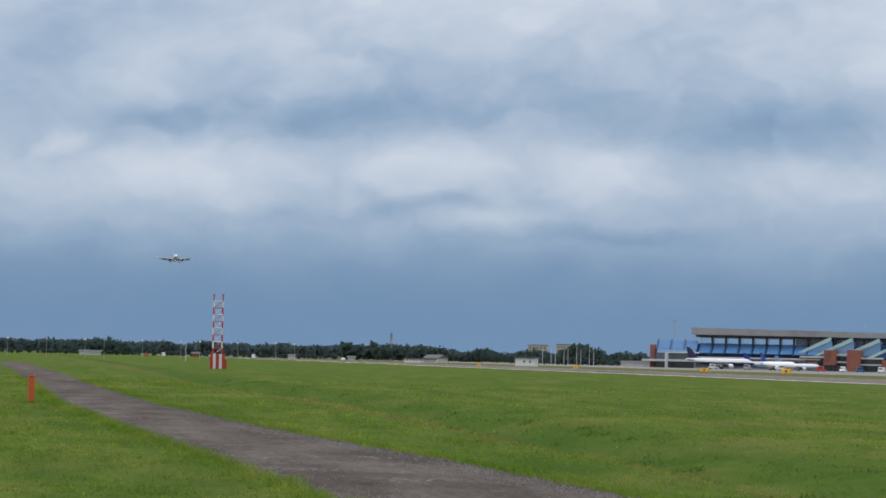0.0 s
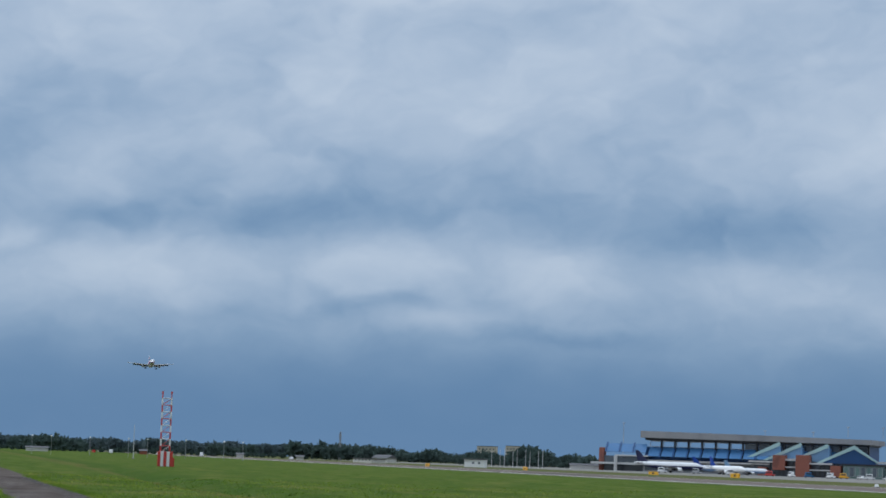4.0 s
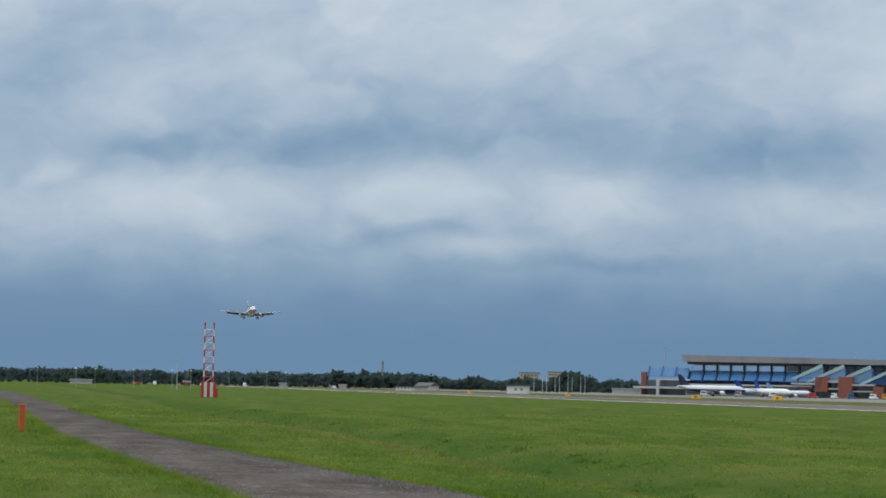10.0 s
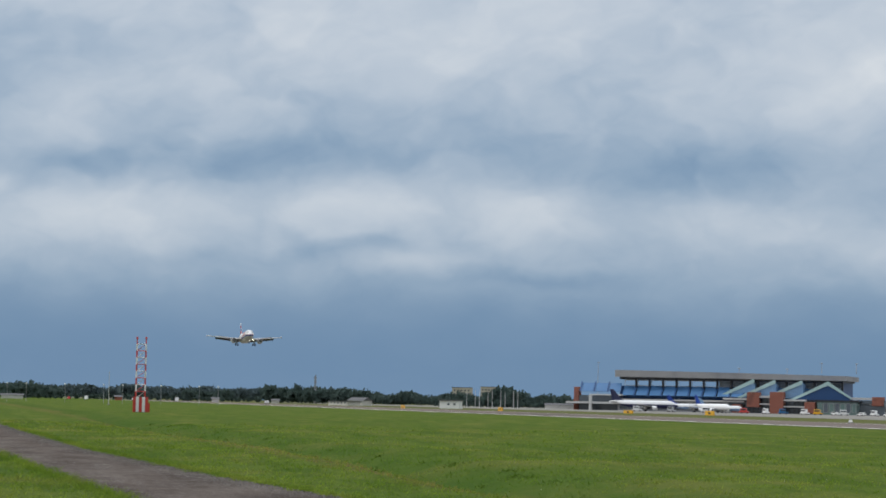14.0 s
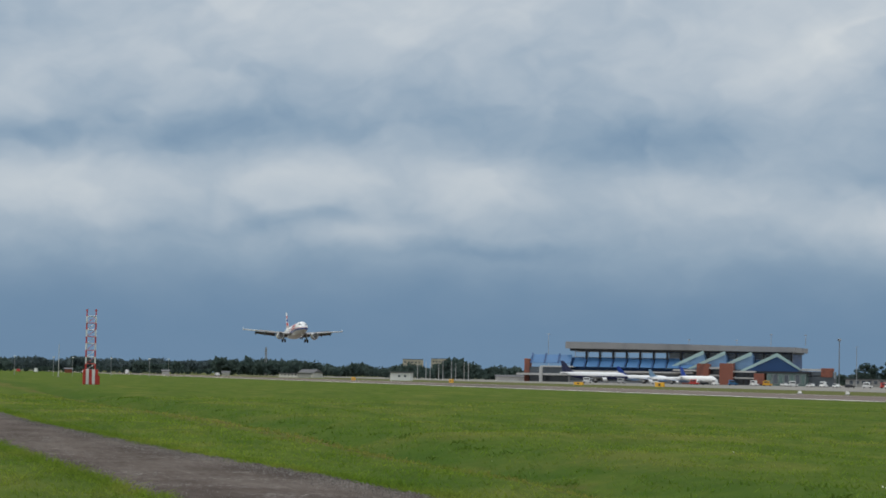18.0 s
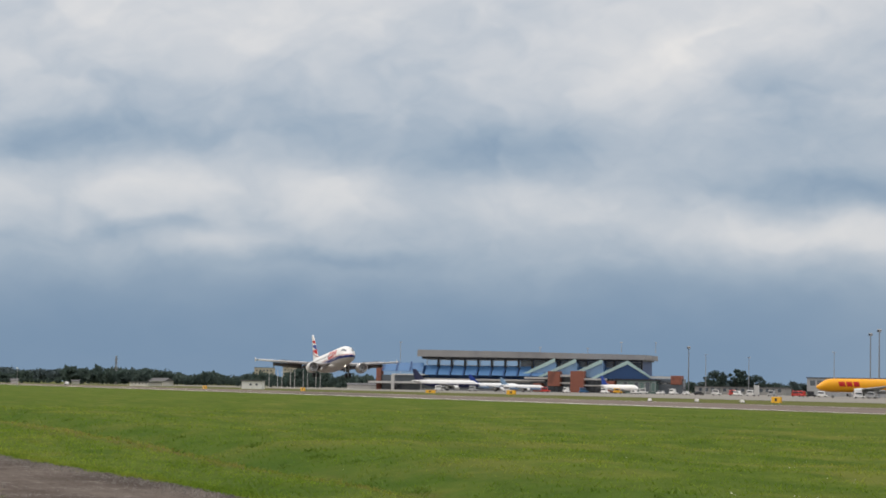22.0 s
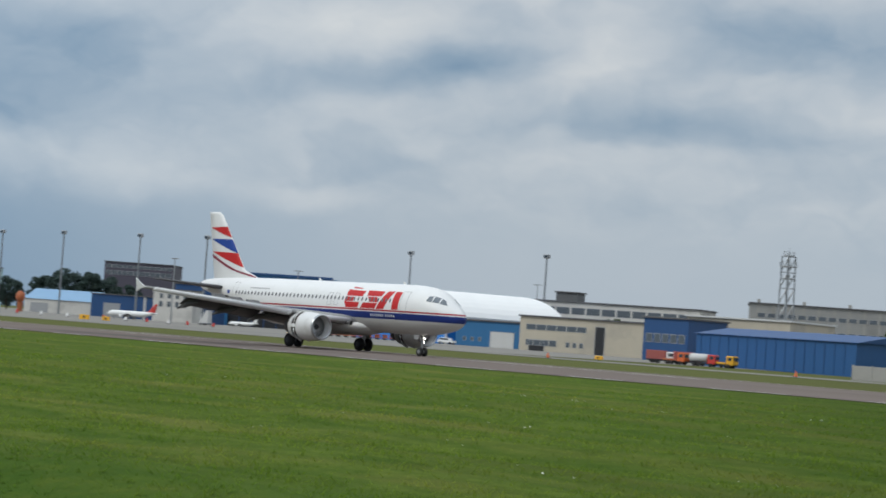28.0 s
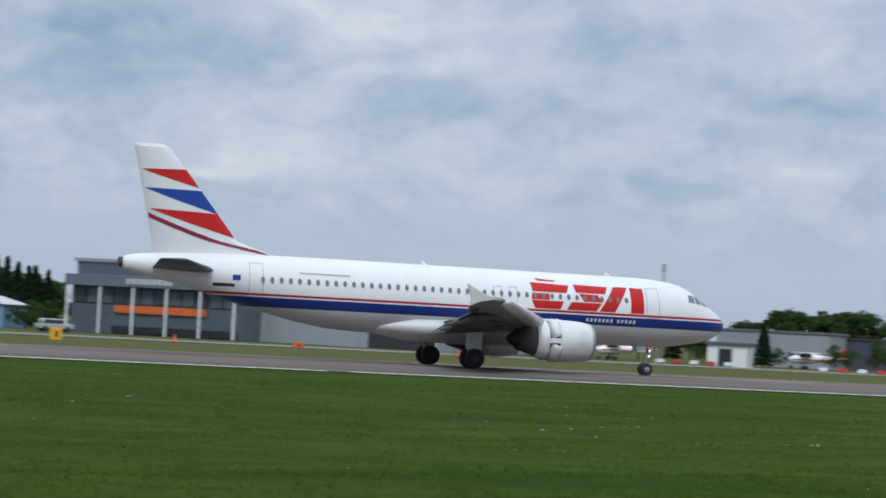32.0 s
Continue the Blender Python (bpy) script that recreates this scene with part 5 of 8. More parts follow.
R_("blue_shed", "long deep blue metal shed with a sloping roof", -42.55, -38.84, 420, 396, 5.6, 16, M_SHEDBLUE, roof="gable_x", roof_mat=M_DEEPBLUE, rise=1.2, bands=tuple((0.03 + 0.06 * i, 0.034 + 0.06 * i, 0.2, 5.3, M_DEEPBLUE) for i in range(16)))
R_("long_factory", "long grey stained factory with ribbon windows and piers", -41.35, -34.05, 620, 626, 15.6, 30, M_FACTORY, windows=((12.2, 13.4, 30, 0.02, 0.98, 0.8), (8.4, 9.6, 30, 0.02, 0.98, 0.8)),
   bands=tuple((0.02 + 0.048 * i, 0.03 + 0.048 * i, 0, 15.9 + (0.9 if i % 3 == 0 else 0), M_CONCRETE) for i in range(21)))
R_("ochre_store", "low store with an ochre yellow front", -37.1, -35.95, 490, 486, 8.6, 14, M_OFFWHITE, bands=((0, 1, 5.9, 8.6, M_OCHRE),), windows=((2.6, 4.4, 4, 0.1, 0.9, 0.5),))
R_("grey_stores", "row of grey stores with a stepped roof", -35.95, -33.0, 500, 488, 7.4, 16, M_CLADGREY, roof="gable_x", roof_mat=M_STEELROOF, rise=1.8, windows=((2.8, 4.2, 5, 0.1, 0.9, 0.4),))
R_("blue_roof_hall", "low hall with a bright blue roof", -34.9, -32.9, 560, 552, 8.8, 18, M_OFFWHITE, roof="mono", roof_mat=M_AZURE, rise=1.6)
R_("brick_plant", "low red-brown brick plant building", -33.1, -31.9, 600, 600, 9.4, 12, M_OLDBRICK, windows=((6.2, 7.4, 6, 0.05, 0.95, 0.4),))
R_("panel_factory", "large grey panelled factory with dark roof monitors", -31.1, -26.9, 570, 575, 15.2, 26, M_FACTORY, bands=((0.12, 0.5, 11.6, 13.4, M_MAROON), (0.5, 0.9, 11.2, 13.0, M_CLADGREY), (0.0, 1.0, 14.2, 14.7, M_CONCRETE)), windows=((9.2, 10.4, 22, 0.03, 0.97, 0.7), (6.4, 7.6, 22, 0.03, 0.97, 0.7), (13.5, 14.1, 16, 0.03, 0.97, 0.5)))
R_("factory_wing", "taller grey factory wing with a dark roof edge", -28.49, -24.14, 566, 690, 16.7, 26, M_FACTORY, bands=tuple((0.03 + 0.094 * i, 0.036 + 0.094 * i, 0, 17.0, M_CONCRETE) for i in range(11)), windows=((13.6, 14.8, 24, 0.03, 0.97, 0.75), (10.4, 11.6, 24, 0.03, 0.97, 0.75)), roof_mat=M_DARK, overhang=0.7)
R_("roof_monitor", "dark roof monitor on the factory", -30.15, -28.25, 590, 593, 17.0, 8, M_ROOFGREY)
R_("brick_stack", "square red-brown brick stack on the factory roof", -27.15, -26.9, 590, 590, 18.4, 3, M_OLDBRICK)
# Its dark door sheets imitate the shade of an open, pillared ground floor.
R_("depot_office", "white depot building with dark red fascia", -28.2, -25.2, 425, 405, 10.6, 18, M_OFFWHITE,
   windows=((6.0, 6.9, 3, 0.05, 0.26, 0.45), (6.0, 6.9, 3, 0.52, 0.74, 0.45)), doors=((0.04, 0.24, 2.7, M_DARK), (0.3, 0.5, 2.7, M_DARK), (0.54, 0.72, 2.7, M_DARK)),
   bands=((0.0, 0.18, 7.6, 9.6, M_MAROON), (0.18, 0.52, 7.7, 9.5, M_WHITE), (0.52, 0.7, 7.6, 9.6, M_MAROON), (0.82, 0.92, 6.2, 8.4, M_MAROON), (0.95, 0.995, 4.6, 8.0, M_MAROON)))
R_("depot_wing", "long low white wing of the depot", -25.2, -22.75, 440, 420, 9.4, 18, M_OFFWHITE, windows=((6.6, 7.3, 9, 0.05, 0.95, 0.3),))
R_("pump_shelter", "open fuel shelter with a dark curved roof", -25.3, -23.2, 300, 292, 0.4, 8, M_CONCRETE, roof="flat")
R_("site_house", "white two-storey house with a grey pitched roof", -33.2, -31.42, 318, 317, 4.7, 8, M_HOUSEWHITE, roof="gable_x", roof_mat=M_ROOFGREY, rise=1.0,
   windows=((3.0, 4.0, 4, 0.06, 0.94, 0.26), (0.9, 1.9, 2, 0.5, 0.94, 0.26)), doors=((0.14, 0.22, 2.0, M_DARK),), overhang=0.5)
R_("house_annex", "small white flat-roofed annex", -33.6, -33.2, 318, 316, 2.7, 5, M_OFFWHITE, doors=((0.3, 0.85, 2.1, M_DARK),))
R_("round_shed", "grey corrugated barrel-roofed shed", -31.3, -29.0, 372, 352, 2.4, 12, M_STEELROOF, roof="barrel_x", roof_mat=M_STEELROOF, rise=3.4)
R_("twin_arch_shed", "pale arched storage shed", -22.62, -21.92, 320, 318, 2.2, 16, M_LEAFTRIM, roof="arch", roof_mat=M_LEAFTRIM, rise=3.6)
R_("steel_barrel_shed", "long corrugated barrel shed", -26.6, -22.75, 345, 330, 2.0, 10, M_STEELROOF, roof="barrel_x", roof_mat=M_STEELROOF, rise=3.2)
R_("site_office", "white two-storey site office with blue stair front", -21.75, -19.4, 305, 296, 5.6, 9, M_OFFWHITE, windows=((3.6, 4.6, 2, 0.04, 0.55, 0.55), (0.9, 1.9, 1, 0.04, 0.28, 0.7), (3.4, 4.4, 1, 0.82, 0.98, 0.6)),
   doors=((0.66, 0.78, 4.6, M_CLADBLUE), (0.45, 0.52, 2.1, M_DARK)))
R_("long_low_works", "long low works with a row of roof lights", -20.6, -15.0, 430, 415, 8.0, 16, M_FACTORY, windows=((4.2, 5.6, 10, 0.03, 0.97, 0.6),))
R_("unfinished_flats", "grey unfinished flats with square windows", -15.1, -12.9, 570, 556, 16.6, 14, M_CREAM, windows=((13.4, 15.0, 5, 0.03, 0.97, 0.45), (10.0, 11.6, 5, 0.03, 0.97, 0.45), (6.6, 8.2, 5, 0.03, 0.97, 0.45)))
R_("flats_wing", "lower grey wing of the flats", -13.9, -11.9, 552, 548, 10.4, 10, M_CONCRETE, windows=((7.2, 8.6, 4, 0.05, 0.95, 0.5), (4.0, 5.4, 4, 0.05, 0.95, 0.5)))
R_("steel_warehouse", "wide grey steel warehouse", -11.8, -7.6, 430, 420, 8.4, 26, M_CLADGREY, doors=((0.5, 0.62, 3.4, M_DARK),), windows=((5.4, 6.2, 10, 0.04, 0.96, 0.4),))
R_("grey_hall", "grey pitched warehouse behind the garage", -8.1, -5.0, 405, 398, 7.4, 24, M_CLADGREY, roof="gable_y", roof_mat=M_CLADGREY, rise=3.6)
# The two dark door sheets imitate the shade inside open bays.
R_("works_garage", "garage with ochre top, maroon sign, roller doors and dark sheets for open bays", -5.9, -0.75, 276, 278, 5.6, 12, M_OFFWHITE, bands=((0.0, 0.2, 3.9, 5.6, M_MAROON), (0.03, 0.16, 4.3, 4.9, M_OFFWHITE), (0.2, 1.0, 4.6, 5.6, M_OCHRE), (0.745, 0.92, 1.5, 1.75, M_GREY), (0.215, 0.37, 1.5, 1.75, M_GREY)),
   doors=((0.02, 0.19, 3.5, M_CLADGREY), (0.215, 0.37, 3.5, M_LEAFTRIM), (0.41, 0.53, 3.5, M_TARRED), (0.57, 0.7, 3.5, M_TARRED), (0.745, 0.92, 3.5, M_LEAFTRIM)), roof_mat=M_MAROON, overhang=0.25)
R_("slate_store", "long dark slate store behind the containers", -1.2, 2.2, 335, 333, 5.2, 12, M_SLATESHED, windows=((2.4, 3.6, 8, 0.04, 0.96, 0.6),))
R_("ochre_garage", "ochre garage with two wide pale doors and a maroon end pier", 1.5, 4.25, 278, 280, 5.7, 12, M_OCHRE, doors=((0.13, 0.5, 4.2, M_LEAFTRIM), (0.55, 0.89, 4.2, M_LEAFTRIM)), bands=((0.93, 1, 0, 5.3, M_MAROON),),
   windows=((1.45, 1.72, 6, 0.16, 0.47, 0.7), (1.45, 1.72, 6, 0.58, 0.86, 0.7)), roof_mat=M_TARRED, overhang=0.1)
R_("blue_annex", "plain deep blue annex beside the ochre garage", 0.95, 1.47, 282, 281, 5.3, 7, M_DEEPBLUE, roof_mat=M_TARRED, overhang=0.1)
R_("blue_house", "small deep blue house with a pale roof", 4.3, 5.4, 300, 296, 3.2, 7, M_DEEPBLUE, roof="gable_x", roof_mat=M_LEAFTRIM, rise=1.2, windows=((0.9, 1.9, 2, 0.4, 0.94, 0.5),))
R_("maroon_store", "maroon and white panelled store", 7.75, 10.5, 300, 288, 3.9, 9, M_MAROON, roof="gable_y", roof_mat=M_ROOFGREY, rise=1.2, doors=((0.04, 0.18, 2.6, M_LEAFTRIM), (0.28, 0.42, 2.6, M_LEAFTRIM), (0.54, 0.66, 2.6, M_OFFWHITE), (0.78, 0.94, 2.6, M_LEAFTRIM)),
   bands=((0, 1, 2.95, 3.15, M_LEAFTRIM),))
R_("grey_lodge", "low grey lodge with a maroon fascia behind the light aircraft", 5.4, 7.7, 325, 322, 3.6, 8, M_SLATESHED, windows=((1.0, 2.2, 6, 0.05, 0.95, 0.6),), bands=((0, 1, 2.7, 3.4, M_MAROON),))
R_("pale_store", "small pale store beside the maroon one", 10.9, 12.2, 310, 306, 2.9, 6, M_SKYBLUE, roof="gable_y", roof_mat=M_LEAFTRIM, rise=1.1)
R_("grey_apron_hangar", "grey flat-roofed hangar with ribbon glazing and a wide dark door", 17.62, 22.4, 292, 280, 8.3, 26, M_CLADGREY, roof_mat=M_ROOFGREY, windows=((6.1, 7.4, 16, 0.08, 0.995, 0.96),),
   bands=((0, 1, 7.45, 8.3, M_CONCRETE), (0, 1, 4.7, 6.0, M_CONCRETE)), doors=((0.02, 0.46, 4.1, M_CLADGREY), (0.66, 0.95, 4.3, M_TARRED)), overhang=0.6)
R_("small_white_kiosk", "small white cabin with a dark door", 28.7, 29.62, 285, 284, 2.5, 3.5, M_WHITE, doors=((0.3, 0.62, 2.0, M_DARK),))
R_("grey_row", "low grey sheds behind the light aircraft", 28.9, 31.5, 335, 330, 4.5, 9, M_CLADGREY, windows=((1.3, 2.2, 3, 0.62, 0.95, 0.6),), roof_mat=M_SLATESHED, overhang=0.15)
R_("dark_shed", "dull dark shed behind the light aircraft", 31.75, 33.6, 338, 334, 4.0, 9, M_PURPLE, roof_mat=M_TARRED, overhang=0.15)


M_SLATE = material("grey_blue_panel", (0.13, 0.16, 0.19), (0.1, 0.125, 0.15), 0.5, scale=0.4)


def airside_office():
    a, b = at(13.65, 297), at(17.62, 285)
    u = b - a
    L = u.length
    root = thing("airside_office", "two-storey glazed office with white posts and an orange band", "office", a, math.degrees(math.atan2(u.y, u.x)))
    add(root, "body", M_WINDOW, (0, L, 1.2, 14, 0, 6.4))
    add(root, "upper_storey", M_CLADGREY, (0, L * 0.75, 2, 12, 7.0, 8.6))
    part("upper_glazing", boxes((0.3, L * 0.73, 1.9, 2.0, 7.2, 8.3)), M_WINDOW, root)
    add(root, "fascia", M_SLATE, (-0.2, L + 0.2, -0.3, 3, 5.7, 7.0), label="grey-blue sign fascia")
    add(root, "roof_edge", M_CLADGREY, (-0.2, L * 0.77, 1.6, 12.4, 8.6, 9.0))
    for i in range(9):
        add(root, "lettering_bar", M_LEAFTRIM, (L * 0.36 + i * 0.72, L * 0.36 + 0.5 + i * 0.72, -0.34, -0.31, 6.05, 6.7))
    add(root, "orange_band", M_ORANGE, (L * 0.27, L * 0.8, 0.8, 1.25, 2.6, 3.5), label="orange balcony band")
    add(root, "dark_base", M_DARK, (L * 0.25, L * 0.98, 0.9, 1.22, 0.2, 1.0))
    for i in range(6):
        x = L * (0.0 + 0.196 * i)
        add(root, "post", M_WHITE, (x, x + 0.22, -0.2, 0.05, 0, 5.7), label="slim white post")
    for i in range(12):
        x = L * (0.02 + 0.08 * i)
        wd = add(root, "window", M_DARK, (x, x + L * 0.07, 1.08, 1.2, 3.6, 5.5))
        part("pane", boxes((x + 0.08, x + L * 0.07 - 0.08, 1.0, 1.12, 3.7, 5.4)), M_WINDOW if i % 3 else M_GLASS, wd)
    return root


airside_office()


# ---- masts, towers, cranes ----
# Blue-grey tone puts the distance haze into the masts' paint.
M_MAST = material("hazed_mast_paint", (0.2, 0.22, 0.235), (0.16, 0.175, 0.19), 0.7, scale=0.5)


def flood_mast(place, h, group="floodlight masts"):
    root = thing("floodlight_mast", "tall grey floodlight mast with a square head", "light mast", place, group=group)
    part("pole", tubes(((0, 0, 0), (0, 0, h - 1), 0.36, 0.22)), M_MAST, root)
    part("head", boxes((-1.0, 1.0, -0.5, 0.5, h - 1.2, h), bevel=0.08), M_GREY, root)
    for k in (-0.6, 0.0, 0.6):
        part("lamp", boxes((k - 0.22, k + 0.22, -0.62, -0.5, h - 1.0, h - 0.3)), M_GLASS, root)
    return root


first = flood_mast(at(-63.65, 1070), 28)
for tn, ds, z in ((-63.45, 1005, 28), (-62.29, 962, 28), (-61.28, 936, 28), (-59.92, 889, 28), (-58.91, 865, 28), (-57.51, 823, 28), (-55.74, 795, 28), (-54.18, 766, 28), (-49.38, 773, 28), (-46.18, 719, 28),
                  (-67.85, 1190, 23.3)):
    if abs(z - 28) < 0.1:
        copy_thing(first, pose(*at(tn, ds)))
    else:
        flood_mast(at(tn, ds), z)


def lamp_post(place, h, arm, group="T-shaped lamp posts"):
    root = thing("lamp_post", "slim grey lamp post with two short arms", "lamp post", place, group=group)
    part("pole", tubes(((0, 0, 0), (0, 0, h), 0.2, 0.12)), M_METAL, root)
    part("arm", boxes((-arm, arm, -0.08, 0.08, h - 0.15, h)), M_METAL, root)
    for s in (-1, 1):
        part("lamp", boxes((s * arm - 0.45, s * arm + 0.45, -0.2, 0.2, h - 0.25, h - 0.05), bevel=0.03), M_GREY, root)
    return root


for tn, ds, h, arm in ((-67.45, 1150, 19, 1.0), (-66.45, 1050, 16.5, 1.2), (-64.48, 1000, 18.5, 1.2), (-54.9, 640, 17.2, 1.2), (-52.0, 600, 15.4, 1.2), (11.33, 330, 14.9, 0.9), (-46.35, 700, 18.5, 1.2)):
    lamp_post(at(tn, ds), h, arm)


# Red paled to put haze into the distant tower's colour.
M_HAZERED = material("hazed_red_paint", (0.36, 0.1, 0.085), (0.3, 0.085, 0.075), 0.7, scale=0.4)


def striped_tower():
    root = thing("control_tower", "red and white striped radio tower with a round head", "tower", at(-62.0, 1050))
    zs = [0, 7, 13, 19, 25]
    for i, (a, b) in enumerate(zip(zs, zs[1:])):
        part("section", tubes(((0, 0, a), (0, 0, b), 1.25 + (0.12 if i == 3 else 0)), n=20), M_HAZERED if i % 2 else M_LEAFTRIM, root, "red section" if i % 2 else "white section")
    return root


striped_tower()


def approach_mast():
    root = thing("antenna_mast", "red and white lattice antenna mast on a panelled base", "antenna mast", at(-85.35, 337))
    m = pose(0, 0, 0, 0, 0, -85)
    n = 8
    for s in (-0.62, 0.62):
        for i in range(n):
            z0, z1 = 1.9 + i * 0.93, 1.9 + (i + 1) * 0.93
            part("leg_section", tubes(((0.0, s, z0), (0.0, s, z1), 0.12), ((0.4, s, z0), (0.4, s, z1), 0.08), n=6), M_RED if i % 2 == 0 else M_WHITE, root)
    for i in range(n + 1):
        z = 1.9 + i * 0.93
        part("cross_brace", tubes(((0.0, -0.62, z), (0.0, 0.62, z), 0.06), ((0.0, -0.62, z), (0.0, 0.62, min(z + 0.93, 9.3)), 0.04), ((0.4, 0.62, z), (0.0, -0.62, z), 0.04), n=5), M_RED if i % 2 else M_WHITE, root)
    for k in range(5):
        y = -1.05 + k * 0.42
        part("base_panel", boxes((0.5, 0.7, y, y + 0.4, 0, 2.05), bevel=0.03), M_RED if k % 2 == 0 else M_WHITE, root, "red base panel" if k % 2 == 0 else "white base panel")
    part("cabinet", boxes((-0.4, 0.5, -0.8, 0.8, 0, 1.9), (-0.5, 0.3, 0.8, 1.3, 0, 1.2)), M_RED, root)
    return root


mast = approach_mast()
for s_ in (-0.62, 0.62):
    part("tip_rod", tubes(((0.0, s_, 9.3), (0.0, s_, 10.1), 0.09), ((0.0, s_, 10.0), (0.0, s_, 10.3), 0.15), n=6), M_RED, mast, "red tip rod")


def lattice_tower(place, h, wdt):
    root = thing("lattice_tower", "tall grey steel lattice tower with platforms", "lattice tower", place)
    k = 7
    for sx in (-1, 1):
        for sy in (-1, 1):
            part("leg", tubes(((sx * wdt / 2, sy * wdt / 2, 0), (sx * wdt * 0.4, sy * wdt * 0.4, h * 0.93), 0.22, 0.16), n=5), M_METAL, root)
    for i in range(k):
        z0, z1 = h * 0.93 * i / k, h * 0.93 * (i + 1) / k
        for sy in (-1, 1):
            q = wdt * 0.45
            part("brace", tubes(((-q, sy * q, z0), (q, sy * q, z1), 0.11), ((-q, sy * q, z1), (q, sy * q, z1), 0.11), ((sy * q, -q, z0), (sy * q, q, z1), 0.09), n=5), M_METAL, root)
    for z, r in ((0.74, 0.62), (0.84, 0.74), (0.93, 0.46)):
        deck = part("platform", tubes(((0, 0, h * z), (0, 0, h * z + 0.25), wdt * r), n=14), M_GREY, root)
        part("railing", tubes(*[((wdt * r * math.cos(k * math.pi / 6), wdt * r * math.sin(k * math.pi / 6), h * z + 0.25), (wdt * r * math.cos(k * math.pi / 6), wdt * r * math.sin(k * math.pi / 6), h * z + 1.2), 0.05) for k in range(12)], n=4), M_METAL, deck)
    part("tip", tubes(((0, 0, h * 0.9), (0, 0, h), 0.12, 0.06)), M_METAL, root)
    return root


lattice_tower(at(-40.53, 560), 27.4, 2.7)
pole = thing("antenna_pole", "thin grey steel antenna pole with a small top", "antenna pole", at(27.6, 330))
part("shaft", tubes(((0, 0, 0), (0, 0, 12.6), 0.2, 0.12), n=8), M_METAL, pole)
part("head", tubes(((0, 0, 12.1), (0, 0, 13.1), 0.32, 0.26), n=8), M_GREY, pole)
part("collar", tubes(((0, 0, 9.2), (0, 0, 9.5), 0.34), n=8), M_GREY, pole)
lattice_tower(at(-81.27, 1500), 17.5, 1.0)


def tower_crane(place, foot, tip, boom):
    root = thing("mobile_crane", "grey crane with a raised lattice boom", "crane", place)
    part("carrier", boxes((-3, 3, -1.3, 1.3, 0.8, 2.2), (1.4, 3, -1.2, 1.2, 2.2, 3.4), bevel=0.05), M_GREY, root)
    a, b = Vector(foot), Vector(tip)
    for o in ((0.45, 0.45), (-0.45, 0.45), (0.45, -0.45), (-0.45, -0.45)):
        d = Vector((o[0], o[1], 0))
        part("boom_chord", tubes((a + d, b + d * 0.6, 0.17), n=5), M_GREY, root)
    for i in range(12):
        p, q = a.lerp(b, i / 12), a.lerp(b, (i + 1) / 12)
        part("boom_brace", tubes((p + Vector((0.4, -0.4, 0)), q + Vector((-0.4, -0.4, 0)), 0.08), (p + Vector((-0.4, 0.4, 0)), q + Vector((0.4, 0.4, 0)), 0.12), n=4), M_GREY, root)
    part("jib", tubes((b, b + Vector(boom), 0.35, 0.2), n=6), M_GREY, root)
    for x in (-2.2, -0.8, 1.6):
        for y in (-1.1, 1.1):
            part("wheel", ring_wheel(0.55, 0.35), M_RUBBER, root, "", True, pose(x, y, 0.55))
    return root


tower_crane(at(-12.75, 450), (0, 0, 2.2), (1.0, 0, 19.5), (-2.2, 0, 2.4))
tower_crane(at(-11.35, 400), (0, 0, 2.2), (4.6, 0, 15.2), (0.8, 0, 0.8))
stack = thing("factory_chimney", "dark slim factory chimney", "chimney", at(-60.2, 1150))
part("shaft", tubes(((0, 0, 0), (0, 0, 23.4), 1.3, 1.1), n=16), M_SLATESHED, stack)
part("cap", tubes(((0, 0, 23.4), (0, 0, 24.2), 1.2, 1.2), n=16), M_ROOFGREY, stack)
post = thing("marker_post", "short orange plastic marker post in the grass", "marker post", at(-89.63, 99))
part("shaft", boxes((-0.13, 0.13, -0.13, 0.13, 0, 1.02), bevel=0.03), M_ORANGE, post)
part("cap", boxes((-0.15, 0.15, -0.15, 0.15, 1.02, 1.07), bevel=0.01), M_ORANGE, post)


# ---- parked and taxiing aircraft ----
M_NAVY = material("navy_paint", (0.02, 0.025, 0.08), None, 0.4)
M_NAVYBELLY = banded("white_over_navy", (0.78, 0.78, 0.78), [(-3.0, 0.0, (0.02, 0.025, 0.08))], (0.02, 0.025, 0.08), 0.0)
M_PALEBELLY = banded("white_over_pale_blue", (0.78, 0.79, 0.8), [(-3.0, -0.3, (0.25, 0.38, 0.6))], (0.25, 0.38, 0.6), -0.3)
M_PLAINJET = banded("plain_white_jet", (0.78, 0.78, 0.77), [], (0.6, 0.6, 0.6), -1.5)
M_FREIGHT = banded("freighter_yellow", (0.78, 0.34, 0.01), [], (0.68, 0.29, 0.01), -1.5)


def parked(name, label, body, fin, turn, dist, heading, size, wing=None, engine=None):
    jet = airliner(name, label, False, body, wing or M_WINGTOP, fin, engine or M_WHITE)
    jet.scale = (size, size, size)
    p = at(turn, dist)
    jet.matrix_world = pose(p.x, p.y, 3.81 * size, 0, 0, heading) @ Matrix.Diagonal((size, size, size, 1))
    return jet


freighter = parked("cargo_airliner", "yellow cargo airliner with red lettering bars, parked on the apron", M_FREIGHT, M_FREIGHT, -63.46, 930, -114, 1.24, M_GREY, M_LEAFTRIM)
